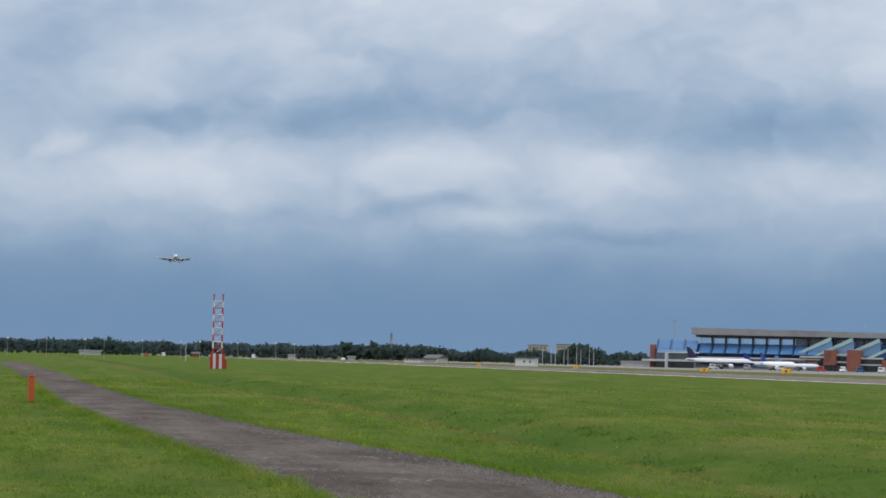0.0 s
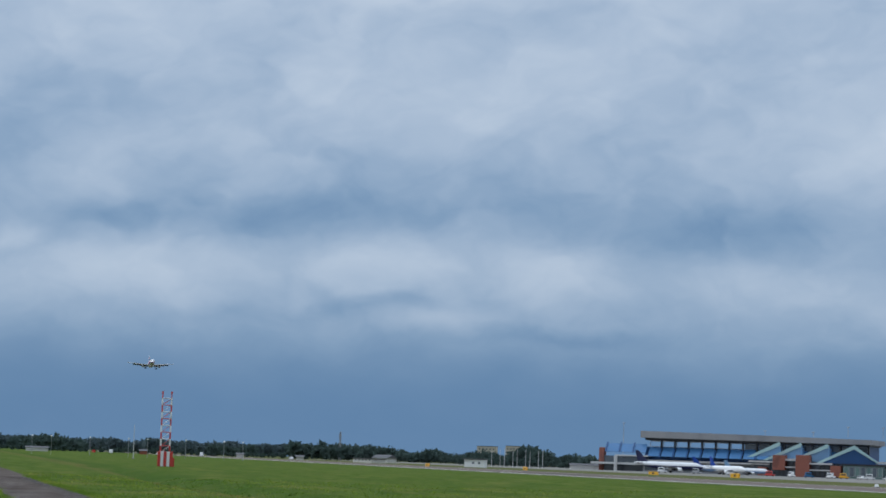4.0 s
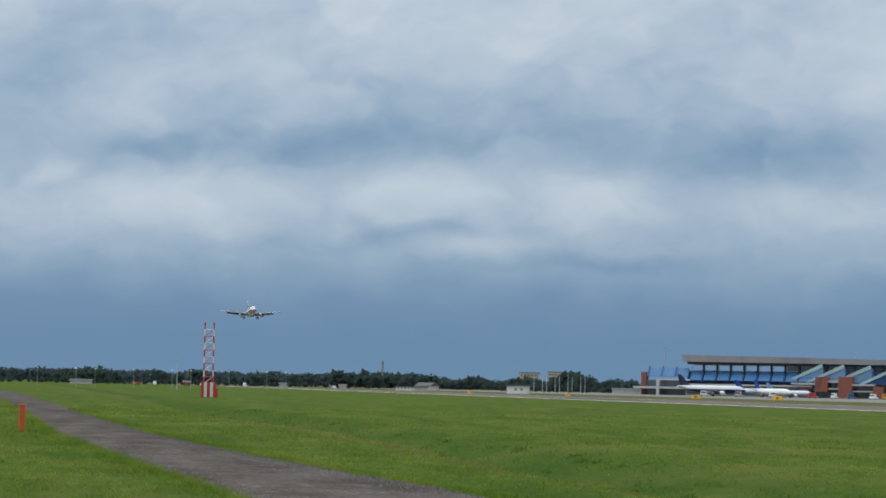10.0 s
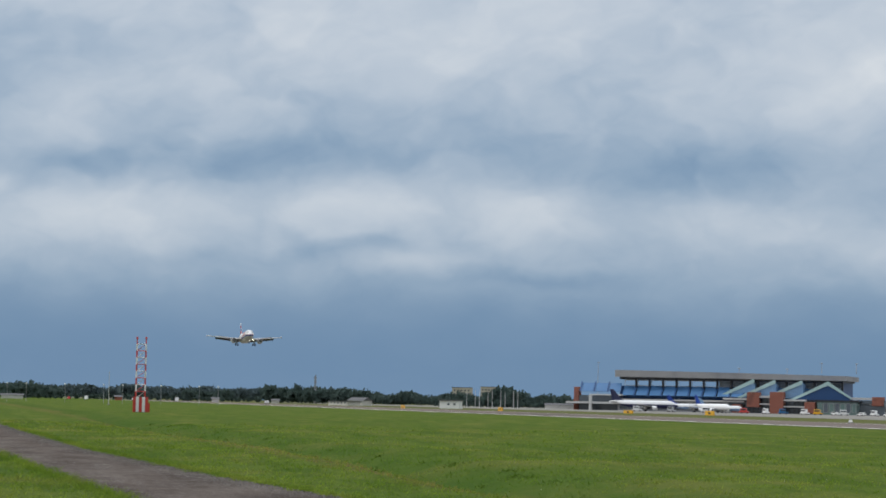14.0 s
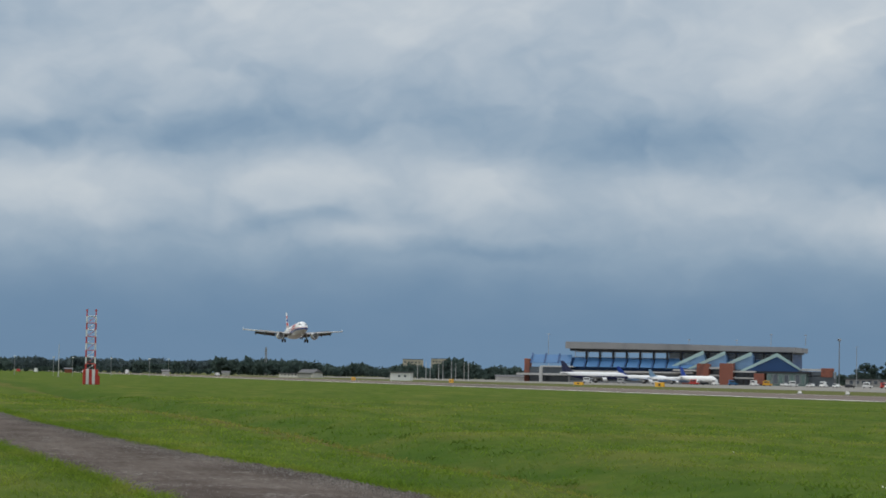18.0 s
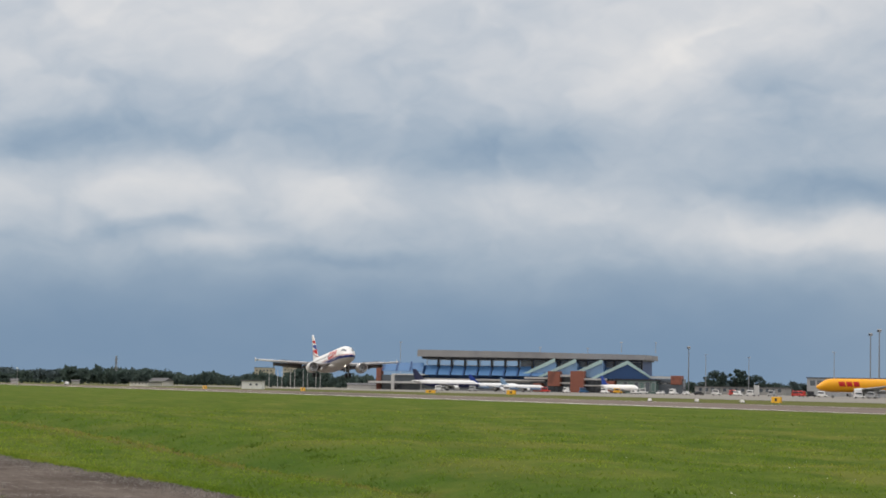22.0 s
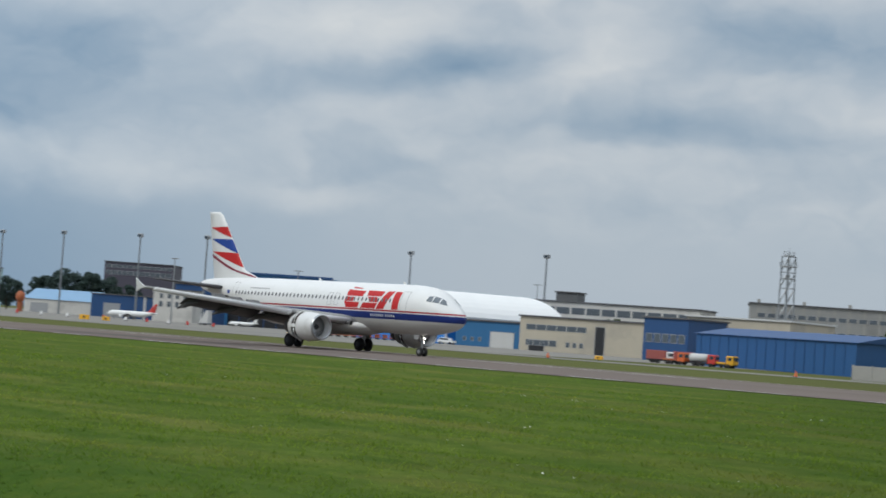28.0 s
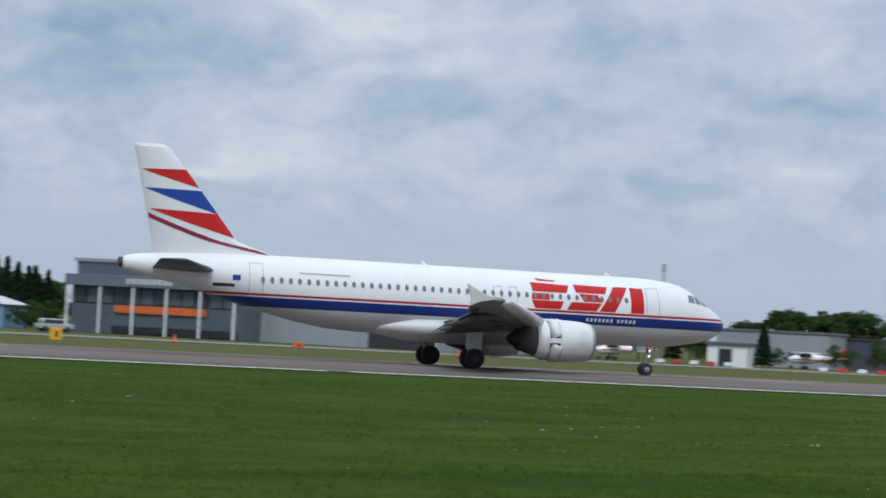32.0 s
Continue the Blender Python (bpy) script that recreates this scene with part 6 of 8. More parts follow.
for side in (1, -1):
    for d0, d1, s0 in ((6.6, 8.5, 0.4), (8.9, 10.7, 0.4), (11.1, 12.8, 0.4)):
        part("lettering_block", curved_patch(side, [[(d0, 1.15), (d1, 1.15), (d1 + s0, -0.35), (d0 + s0, -0.35)]], 0.02), M_SUITRED, freighter, "red block of lettering")
parked("navy_airliner", "white airliner with a navy underside and tail at the terminal", M_NAVYBELLY, M_NAVY, -73.55, 1120, 70, 0.84)
parked("white_airliner", "white airliner with pale blue underside at the terminal", M_PALEBELLY, M_SUITBLUE, -72.4, 1128, 64, 0.66)
parked("pale_blue_airliner", "pale blue regional jet at the terminal", M_PALEBELLY, M_SKYBLUE, -71.75, 1110, 64, 0.56)
parked("red_tailed_plane", "white regional airliner with a red tail on the apron", M_PLAINJET, M_RED, -55.8, 790, -145, 0.46)
parked("business_jet", "small white business jet before the blue hangar", M_PLAINJET, M_WHITE, -53.2, 800, -150, 0.28)
parked("grey_transport", "white airliner far along the apron", M_PLAINJET, M_SKYBLUE, -64.0, 1080, 150, 0.6)
taxiing = parked("taxiing_jet", "white regional jet with a blue tail, taxiing", M_PLAINJET, M_SUITBLUE, -71.6, 1100, 25, 0.68)


def light_plane(turn, dist, heading, fin):
    root = thing("light_aircraft", "small white high-wing aircraft with a red tail" if fin is M_RED else "small white high-wing aircraft", "light aircraft", at(turn, dist), heading, "parked light aircraft")
    bm = bmesh.new()
    loft(bm, [[(x, w_ * math.cos(a * math.pi / 6), 1.25 + h * math.sin(a * math.pi / 6) + up_) for a in range(12)] for x, w_, h, up_ in
              ((2.2, 0.15, 0.15, -0.1), (1.9, 0.42, 0.4, -0.1), (0.8, 0.55, 0.55, 0), (-0.6, 0.55, 0.62, 0.1), (-2.0, 0.35, 0.4, 0.15), (-4.6, 0.1, 0.14, 0.25))])
    part("fuselage", bm, M_WHITE, root, smooth=True)
    part("wing", boxes((-0.6, 0.85, -5.4, 5.4, 1.95, 2.1), bevel=0.05), M_WHITE, root)
    part("stripe", boxes((-4.2, 1.8, -0.57, 0.57, 1.2, 1.28)), M_RED, root, "red side stripe")
    part("cabin_glass", boxes((-0.5, 1.0, -0.56, 0.56, 1.5, 1.85), bevel=0.08), M_GLASS, root)
    part("tailplane", boxes((-4.7, -3.9, -1.7, 1.7, 1.5, 1.57)), M_WHITE, root)
    part("fin", prism(bmesh.new(), [(-3.7, 1.55), (-4.5, 2.75), (-4.95, 2.75), (-4.7, 1.5)], -0.05, 0.05), fin, root)
    for y in (-1.15, 1.15):
        part("strut", tubes(((0.3, y * 0.5, 0.9), (0.3, y * 2.1, 1.95), 0.05), ((0.2, y * 0.4, 0.9), (0.2, y, 0.3), 0.05), n=5), M_GREY, root)
        part("wheel", ring_wheel(0.26, 0.16), M_RUBBER, root, "", True, pose(0.2, y, 0.26))
    part("wheel", ring_wheel(0.24, 0.14), M_RUBBER, root, "", True, pose(1.8, 0, 0.24))
    part("propeller", boxes((2.2, 2.26, -0.9, 0.9, 1.08, 1.2)), M_DARK, root)
    return root


for tn, ds, hd, f in ((26.5, 285, 175, M_RED), (24.0, 290, 200, M_WHITE), (31.0, 300, 160, M_RED), (6.2, 290, 30, M_WHITE), (21.6, 300, 190, M_RED)):
    light_plane(tn, ds, hd, f)


# ---- vehicles ----
def truck(name, label, turn, dist, heading, cab, body, length=7.5, kind_="box", group="trucks by the fence"):
    root = thing(name, label, "truck", at(turn, dist), heading, group)
    part("chassis", boxes((-length / 2, length / 2, -0.9, 0.9, 0.55, 0.85)), M_DARK, root)
    part("cab", boxes((length / 2 - 1.9, length / 2, -1.15, 1.15, 0.6, 2.7), bevel=0.12), cab, root)
    part("windscreen", boxes((length / 2 - 0.05, length / 2 + 0.03, -1.0, 1.0, 1.6, 2.4)), M_GLASS, root)
    part("side_window", boxes((length / 2 - 1.4, length / 2 - 0.4, -1.18, 1.18, 1.65, 2.35)), M_GLASS, root)
    if kind_ == "tank":
        bm = bmesh.new()
        n = 16
        loft(bm, [[(x, 1.15 * k * math.cos(2 * math.pi * i / n), 1.85 + 0.95 * k * math.sin(2 * math.pi * i / n)) for i in range(n)] for x, k in
                  ((-length / 2, 0.7), (-length / 2 + 0.15, 1), (length / 2 - 2.25, 1), (length / 2 - 2.1, 0.7))])
        part("tank", bm, body, root, "rounded tank", True)
    elif kind_ == "flat":
        part("bed", boxes((-length / 2, length / 2 - 2.0, -1.2, 1.2, 0.85, 1.25), bevel=0.03), body, root)
    else:
        part("box_body", boxes((-length / 2, length / 2 - 2.0, -1.2, 1.2, 0.9, 2.9), bevel=0.05), body, root)
    for x in (length / 2 - 1.2, -length / 2 + 1.3, -length / 2 + 2.5):
        for y in (-1.0, 1.0):
            part("wheel", ring_wheel(0.5, 0.3), M_RUBBER, root, "", True, pose(x, y, 0.5))
    return root


def car(label, turn, dist, heading, paint, name="car", tall=0.0, group="cars by the apron"):
    root = thing(name, label, "car" if not tall else "van", at(turn, dist), heading, group)
    part("body", boxes((-2.1, 2.1, -0.85, 0.85, 0.35, 0.95), bevel=0.12), paint, root)
    part("cabin", boxes((-1.7, 1.0, -0.78, 0.78, 0.95, 1.5 + tall), bevel=0.16), paint, root)
    part("side_glass", boxes((-1.4, 0.8, -0.8, 0.8, 1.02 + tall * 0.5, 1.38 + tall * 0.8)), M_GLASS, root)
    for x in (-1.3, 1.3):
        for y in (-0.78, 0.78):
            part("wheel", ring_wheel(0.32, 0.2), M_RUBBER, root, "", True, pose(x, y, 0.32))
    return root


yard = []
yard.append(truck("fire_engine", "red fire engine with a white cab before a blue shed", -43.35, 400, 35, M_WHITE, M_HAZERED, 6.5, group="airport trucks"))
yard.append(truck("tipper_truck", "orange works truck beside the blue shed", -43.0, 396, 8, M_ORANGE, M_RUSTORANGE, 6, "flat", group="airport trucks"))
yard.append(truck("fire_engine", "dull red airport fire engine", -42.72, 398, 50, M_RED, M_HAZERED, 6.5, group="airport trucks"))
yard.append(truck("tank_truck", "white and red tank truck by the blue shed", -42.35, 394, 18, M_RED, M_LEAFTRIM, 6.5, "tank", group="airport trucks"))
yard.append(truck("yellow_tug", "low yellow airport tug truck", -41.8, 392, 10, M_YELLOW, M_YELLOW, 4.4, "flat", group="airport trucks"))
for k in yard:
    k.scale = (0.72, 0.72, 0.72)
small = []
small.append(truck("box_van", "white delivery truck by the white house", -32.5, 276, 25, M_WHITE, M_WHITE, 7, group="fuel trucks"))
small.append(truck("fuel_truck", "small white fuel truck by the fence", -31.75, 275, 30, M_WHITE, M_WHITE, 6, "tank", group="fuel trucks"))
small.append(truck("fuel_truck", "white tank truck with a maroon chassis skirt", -30.6, 275, 22, M_WHITE, M_WHITE, 8, "tank", group="fuel trucks"))
small.append(truck("fuel_truck", "white fuel truck seen from its cab", -29.6, 275, 15, M_WHITE, M_LEAFTRIM, 6, "box", group="fuel trucks"))
for k in small:
    k.scale = (0.68, 0.68, 0.68)
truck("tipper_truck", "white tractor truck with a flat bed on the building site", -15.6, 290, 165, M_WHITE, M_GREY, 8, "flat", group="site trucks")
car("orange site car by the gravel heap", -16.9, 285, 175, M_ORANGE, group="site cars")
for tn, ds, hd, pt, lb in ((-67.9, 1010, 10, M_WHITE, "white car at the terminal"), (-67.6, 1000, 30, M_DARK, "dark car at the terminal"), (-69.1, 1060, 20, M_WHITE, "white car at the terminal"), (-68.5, 1040, 200, M_WHITE, "white car at the terminal"),
                           (-85.5, 1150, 0, M_WHITE, "white car far along the airfield road"), (-82.4, 1100, 0, M_WHITE, "white car far along the airfield road"), (-87.0, 1200, 0, M_RED, "red car far along the airfield road"),
                           (13.4, 275, 5, M_GREY, "grey car beside the glazed office"), (-48.4, 555, 20, M_WHITE, "white car beside the arched hangar"), (-63.0, 905, 0, M_WHITE, "white car under the cargo plane"), (-24.0, 285, 10, M_GREY, "grey car under the shelter")):
    car(lb, tn, ds, hd, pt)
for tn, ds, hd, pt, word in ((-73.7, 1085, 70, M_WHITE, "white"), (-72.9, 1080, 40, M_GREY, "grey"), (-72.1, 1075, 80, M_WHITE, "white"), (-71.2, 1070, 60, M_RED, "red"), (-70.7, 1068, 10, M_WHITE, "white"),
                             (-70.3, 1066, 75, M_CLADBLUE, "blue"), (-69.8, 1064, 30, M_WHITE, "white"), (-69.5, 1070, 60, M_YELLOW, "yellow"), (-68.9, 1050, 70, M_WHITE, "white"), (-68.2, 1046, 20, M_WHITE, "white"),
                             (-67.2, 1030, 60, M_WHITE, "white"), (-66.8, 1022, 75, M_RED, "red"), (-66.4, 1015, 60, M_WHITE, "white"), (-65.9, 1012, 30, M_GREY, "grey"), (-65.35, 1000, 65, M_RED, "red"),
                             (-65.2, 1003, 15, M_RED, "red"), (-65.0, 996, 70, M_DARK, "dark"), (-64.75, 990, 50, M_WHITE, "white"), (-63.9, 900, 70, M_WHITE, "white"), (-63.6, 902, 40, M_GREY, "grey"), (-62.2, 915, 70, M_WHITE, "white")):
    car(word + " service van on the apron", tn, ds, hd, pt, "service_van", 0.9, "apron vehicles")
for tn, ds, hd, lb in ((-86.6, 1180, 0, "white van far along the airfield road"), (-84.5, 1200, 0, "white van far along the airfield road"), (-66.7, 1010, 30, "white van at the terminal")):
    car(lb, tn, ds, hd, M_WHITE, "van", 0.6)


def steps(turn, dist, heading):
    root = thing("boarding_steps", "white mobile boarding steps on the apron", "boarding steps", at(turn, dist), heading, "boarding steps")
    part("frame", prism(bmesh.new(), [(0, 0.6), (3.6, 0.6), (3.6, 4.4), (2.8, 4.4)], -0.9, 0.9), M_LEAFTRIM, root)
    for i in range(10):
        part("tread", boxes((0.1 + i * 0.28, 0.5 + i * 0.28, -0.85, 0.85, 0.75 + i * 0.38, 0.8 + i * 0.38)), M_GREY, root)
    for y in (-0.9, 0.9):
        part("handrail", tubes(((0.2, y, 1.7), (2.9, y, 5.4), 0.06), ((2.9, y, 5.4), (3.6, y, 5.4), 0.06), n=5), M_WHITE, root)
    for x in (0.6, 3.0):
        for y in (-0.8, 0.8):
            part("wheel", ring_wheel(0.35, 0.2), M_RUBBER, root, "", True, pose(x, y, 0.35))
    return root


steps(-66.25, 985, -30)
steps(-54.2, 720, 10)




def trolley_train():
    for i in range(16):
        tn = -51.6 + i * 0.183
        root = thing("baggage_trolley", "orange-red baggage trolley in a parked row", "trolley", at(tn, 560 - i * 1.2), 25, "baggage trolleys")
        part("deck", boxes((-1.3, 1.3, -0.7, 0.7, 0.4, 0.55), bevel=0.02), M_RUSTORANGE if i % 3 else M_HAZERED, root)
        part("end_board", boxes((-1.3, -1.22, -0.7, 0.7, 0.55, 1.2), (1.22, 1.3, -0.7, 0.7, 0.55, 1.2)), M_RUSTORANGE, root)
        part("rail", tubes(((-1.25, -0.68, 1.15), (1.25, -0.68, 1.15), 0.04), n=5), M_HAZERED, root)
        for x in (-0.9, 0.9):
            for y in (-0.6, 0.6):
                part("wheel", ring_wheel(0.2, 0.12), M_RUBBER, root, "", True, pose(x, y, 0.2))


trolley_train()


# ---- signs, markers, tanks, fences ----
def sign_box(x, y, wdt, h, face, heading=0):
    root = thing("taxiway_sign", "yellow box sign on short legs beside the runway" if face is M_YELLOW else "orange box sign on short legs", "sign", (x, y, 0), heading, "taxiway signs")
    part("case", boxes((-wdt / 2, wdt / 2, -0.14, 0.14, 0.25, 0.25 + h), bevel=0.03), face, root)
    part("legend", boxes((-wdt * 0.12, wdt * 0.12, -0.15, -0.13, 0.25 + h * 0.25, 0.25 + h * 0.75)), M_DARK, root, "dark legend panel")
    for s in (-1, 1):
        part("leg", boxes((s * wdt * 0.35 - 0.05, s * wdt * 0.35 + 0.05, -0.05, 0.05, 0, 0.25)), M_METAL, root)
    return root


for tn, ds, wd, hh, fc, hd in ((-72.0, 612, 4.0, 1.1, M_YELLOW, 15), (-65.8, 392, 2.6, 0.95, M_YELLOW, 10), (-52.0, 262, 1.7, 0.9, M_YELLOW, 10), (-14.5, 190, 1.6, 0.8, M_YELLOW, 0), (-1.55, 170, 1.5, 0.85, M_YELLOW, 0),
                              (-0.75, 171, 1.5, 0.75, M_YELLOW, 0), (6.7, 190, 1.3, 0.7, M_YELLOW, 0), (7.1, 192, 1.2, 0.75, M_YELLOW, 0), (13.45, 172, 0.8, 0.85, M_YELLOW, 0), (-56.9, 470, 2.6, 0.9, M_YELLOW, 10), (-56.4, 480, 2.0, 0.8, M_YELLOW, 10),
                              (-79.2, 700, 2.6, 0.9, M_YELLOW, 10), (-76.9, 640, 2.6, 0.9, M_YELLOW, 10), (-73.9, 640, 5.0, 0.8, M_YELLOW, 12), (-31.6, 262, 0.7, 0.6, M_YELLOW, 0), (19.1, 205, 0.9, 0.5, M_ORANGE, 0), (-44.8, 330, 1.4, 0.5, M_YELLOW, 0)):
    p = at(tn, ds)
    sign_box(p.x, p.y, wd, hh, fc, hd)


def board(turn, dist, mat, lab, h=0.8, wdt=0.9):
    root = thing("marker_board", lab, "marker", at(turn, dist), 0, "apron markers")
    part("panel", prism(bmesh.new(), [(-wdt / 2, 0.1), (wdt / 2, 0.1), (wdt * 0.32, h), (-wdt * 0.32, h)], -0.06, 0.06), mat, root)
    part("foot", boxes((-wdt * 0.6, wdt * 0.6, -0.25, 0.25, 0, 0.1), bevel=0.02), M_DARK, root)


for i, tn in enumerate((-59.5, -58.45, -57.9, -58.9, -57.3, -56.45, -55.95, -55.45, -54.95, -54.5, -60.1, -53.9)):
    board(tn, 640 - i * 2, M_WHITE if i % 2 == 0 else M_RED, "white apron marker board" if i % 2 == 0 else "red and dark apron marker board", 1.0, 1.2)
for tn in (-68.75, -67.65, -66.6):
    board(tn, 430, M_WHITE, "white marker board in the grass strip", 0.55, 1.8)
for tn, ds, mt in ((-63.25, 420, M_RED), (-63.05, 425, M_WHITE), (-62.2, 420, M_WHITE), (-61.7, 425, M_WHITE), (-60.05, 395, M_WHITE), (-59.8, 395, M_RED)):
    root = thing("stake", "slim white stake with dark foot" if mt is M_WHITE else "slim red and white stake", "stake", at(tn, ds), 0, "airfield stakes")
    part("shaft", boxes((-0.14, 0.14, -0.14, 0.14, 0, 1.5), bevel=0.02), mt, root)
    part("top", boxes((-0.18, 0.18, -0.18, 0.18, 1.5, 1.75), bevel=0.03), M_WHITE, root)
for tn, ds in ((-30.9, 270), (-29.9, 270), (-28.9, 268), (-27.0, 262), (-37.2, 285), (-35.6, 282), (-22.4, 262), (-46.0, 330), (-40.2, 300), (-33.2, 275), (16.2, 222), (22.9, 225)):
    root = thing("warning_cone", "orange warning cone by the service road", "cone", at(tn, ds), 0, "warning cones")
    part("cone", tubes(((0, 0, 0.06), (0, 0, 0.75), 0.24, 0.06), n=12), M_ORANGE, root)
    part("foot", boxes((-0.3, 0.3, -0.3, 0.3, 0, 0.06)), M_DARK, root)


def barrier_row(t0, t1, ds, n_):
    for i in range(n_):
        tn = t0 + (t1 - t0) * i / n_
        root = thing("road_barrier", "red plastic road barrier" if i % 2 else "white plastic road barrier", "barrier", at(tn, ds), 0, "road barriers")
        part("block", prism(bmesh.new(), [(-0.5, 0), (0.5, 0), (0.42, 0.5), (-0.42, 0.5)], -0.2, 0.2), M_RED if i % 2 else M_WHITE, root)
        part("foot", boxes((-0.55, 0.55, -0.25, 0.25, 0, 0.08)), M_DARK, root)


barrier_row(27.6, 29.6, 282, 5)
barrier_row(31.4, 33.2, 280, 4)
barrier_row(7.4, 9.7, 285, 7)


def storage_tank(turn, dist, length, heading):
    root = thing("storage_tank", "white horizontal fuel tank on concrete feet", "storage tank", at(turn, dist), heading, "fuel tanks")
    n = 20
    bm = bmesh.new()
    loft(bm, [[(x, 1.25 * k * math.cos(2 * math.pi * i / n), 1.6 + 1.25 * k * math.sin(2 * math.pi * i / n)) for i in range(n)] for x, k in
              ((-length / 2 - 0.35, 0.35), (-length / 2 - 0.15, 0.8), (-length / 2, 1), (length / 2, 1), (length / 2 + 0.15, 0.8), (length / 2 + 0.35, 0.35))])
    part("vessel", bm, M_OFFWHITE, root, smooth=True)
    for x in (-length * 0.3, length * 0.3):
        part("foot", boxes((x - 0.25, x + 0.25, -1.0, 1.0, 0, 0.75)), M_CONCRETE, root)
    part("hatch", tubes(((0, 0, 2.8), (0, 0, 3.05), 0.35), n=10), M_GREY, root)


for tn, ds, ln, hd in ((-28.75, 300, 3.6, 20), (-28.2, 302, 3.0, 20), (-26.05, 300, 1.6, 75), (-25.55, 300, 1.6, 75), (-25.85, 304, 2.2, 20), (-24.4, 310, 3.0, 10)):
    storage_tank(tn, ds, ln, hd)
cont = thing("shipping_container", "blue shipping container on the building site", "container", at(-17.1, 300), 0)
part("body", boxes((-1.9, 1.9, 0, 2.4, 1.3, 3.6), bevel=0.04), M_CLADBLUE, cont)
part("support", boxes((-1.8, -1.5, 0.2, 2.2, 0, 1.3), (1.5, 1.8, 0.2, 2.2, 0, 1.3)), M_GREY, cont)
for k in range(3):
    cont = thing("shipping_container", "blue shipping container beside the garage", "container", at(-0.05 + k * 0.55, 296), 0, group="blue containers")
    part("body", boxes((-1.3, 1.3, 0, 5, 0, 2.6), bevel=0.04), M_CLADBLUE, cont)
    part("door_bar", boxes((-0.4, -0.34, -0.06, 0, 0.2, 2.4), (0.34, 0.4, -0.06, 0, 0.2, 2.4)), M_METAL, cont)
# the pump shelter's posts and curved roof
sh = thing("fuel_shelter", "open shelter with a dark barrel roof on posts", "shelter", at(-25.2, 296), math.degrees(math.atan2((at(-23.1, 290) - at(-25.2, 296)).y, (at(-23.1, 290) - at(-25.2, 296)).x)))
bm = bmesh.new()
loft(bm, [[(x, 6 - 6 * math.cos(math.pi * (0.05 + 0.9 * i / 12)), 3.4 + 2.6 * math.sin(math.pi * (0.05 + 0.9 * i / 12))) for i in range(13)] for x in (0, 13)])
part("roof", bm, M_TARRED, sh)
for x in (0.5, 4.5, 8.5, 12.5):
    part("post", boxes((x - 0.12, x + 0.12, 0.4, 0.64, 0, 3.8)), M_GREY, sh)
part("blue_tank", boxes((1.5, 4.0, 3, 5, 0, 2.2), bevel=0.1), M_CLADBLUE, sh, "blue cabinet")


def fence_run(name, label, pts, h, mat, step, thick=0.12, post_mat=None, gap=0.04):
    a, b = Vector(pts[0]), Vector(pts[1])
    u = b - a
    L = u.length
    root = thing(name, label, "fence", a, math.degrees(math.atan2(u.y, u.x)))
    n = int(L / step)
    panel = mesh_of(boxes((0.06, step - gap, -thick / 2, thick / 2, 0.05, h), bevel=0.01), "panel")
    panel.materials.append(mat)
    pm = mesh_of(boxes((-0.07, 0.07, -thick, thick, 0, h + 0.12), bevel=0.01), "post")
    pm.materials.append(post_mat or M_CONCRETE)
    for i in range(n):
        part("panel", panel, mat, root, "", False, pose(i * step, 0, 0))
        part("post", pm, M_CONCRETE, root, "", False, pose(i * step, 0, 0))
    return root


fence_run("concrete_fence", "grey concrete panel fence by the service road", [at(-38.9, 312), at(-34.3, 296)], 1.9, M_CONCRETE, 3.0)
fence_run("mesh_fence", "rusty wire mesh fence by the white house", [at(-34.3, 300), at(-33.5, 302)], 2.2, M_GREY, 1.5)
fence_run("concrete_fence", "grey concrete wall by the fuel yard", [at(-27.9, 306), at(-23.0, 296)], 2.4, M_CONCRETE, 3.0)
fence_run("concrete_fence", "weathered concrete wall on the building site", [at(-19.0, 305), at(-11.5, 288)], 2.4, M_CONCRETE, 3.0)
M_WIRE = material("galvanised_wire", (0.17, 0.18, 0.19), (0.11, 0.115, 0.12), 0.6, 0.3, scale=3)


def wire_fence(label, a, b, h, bay, pitch, thick):
    """Welded wire bays on posts with slanted arms that carry barbed strands."""
    a, b = Vector(a), Vector(b)
    u = b - a
    root = thing("perimeter_fence", label, "fence", a, math.degrees(math.atan2(u.y, u.x)), "perimeter fences")
    bm = bmesh.new()
    k = int(bay / pitch)
    for i in range(k):
        box(bm, i * pitch, i * pitch + thick, -thick / 2, thick / 2, 0.04, h)
    for z in (0.1, h * 0.33, h * 0.66, h - 0.06):
        box(bm, 0, bay, -thick, thick, z, z + 0.03)
    panel = mesh_of(bm, "wire_panel")
    panel.materials.append(M_WIRE)
    post_mesh = mesh_of(boxes((-0.04, 0.04, -0.05, 0.05, 0, h + 0.06), bevel=0.01), "post")
    post_mesh.materials.append(M_METAL)
    arm_mesh = mesh_of(tubes(((0, 0, h), (0, 0.32, h + 0.42), 0.03), n=6), "arm")
    arm_mesh.materials.append(M_METAL)
    strand_mesh = mesh_of(tubes(*[((0, 0.32 * f, h + 0.42 * f), (bay, 0.32 * f, h + 0.42 * f), 0.012) for f in (0.3, 0.65, 1.0)], n=4), "barbed_strand")
    strand_mesh.materials.append(M_WIRE)
    for i in range(int(u.length / bay)):
        for name, me in (("wire_panel", panel), ("post", post_mesh), ("arm", arm_mesh), ("barbed_strand", strand_mesh)):
            part(name, me, M_WIRE, root, "", False, pose(i * bay, 0, 0))
    part("post", post_mesh, M_METAL, root, "", False, pose(int(u.length / bay) * bay, 0, 0))
    return root


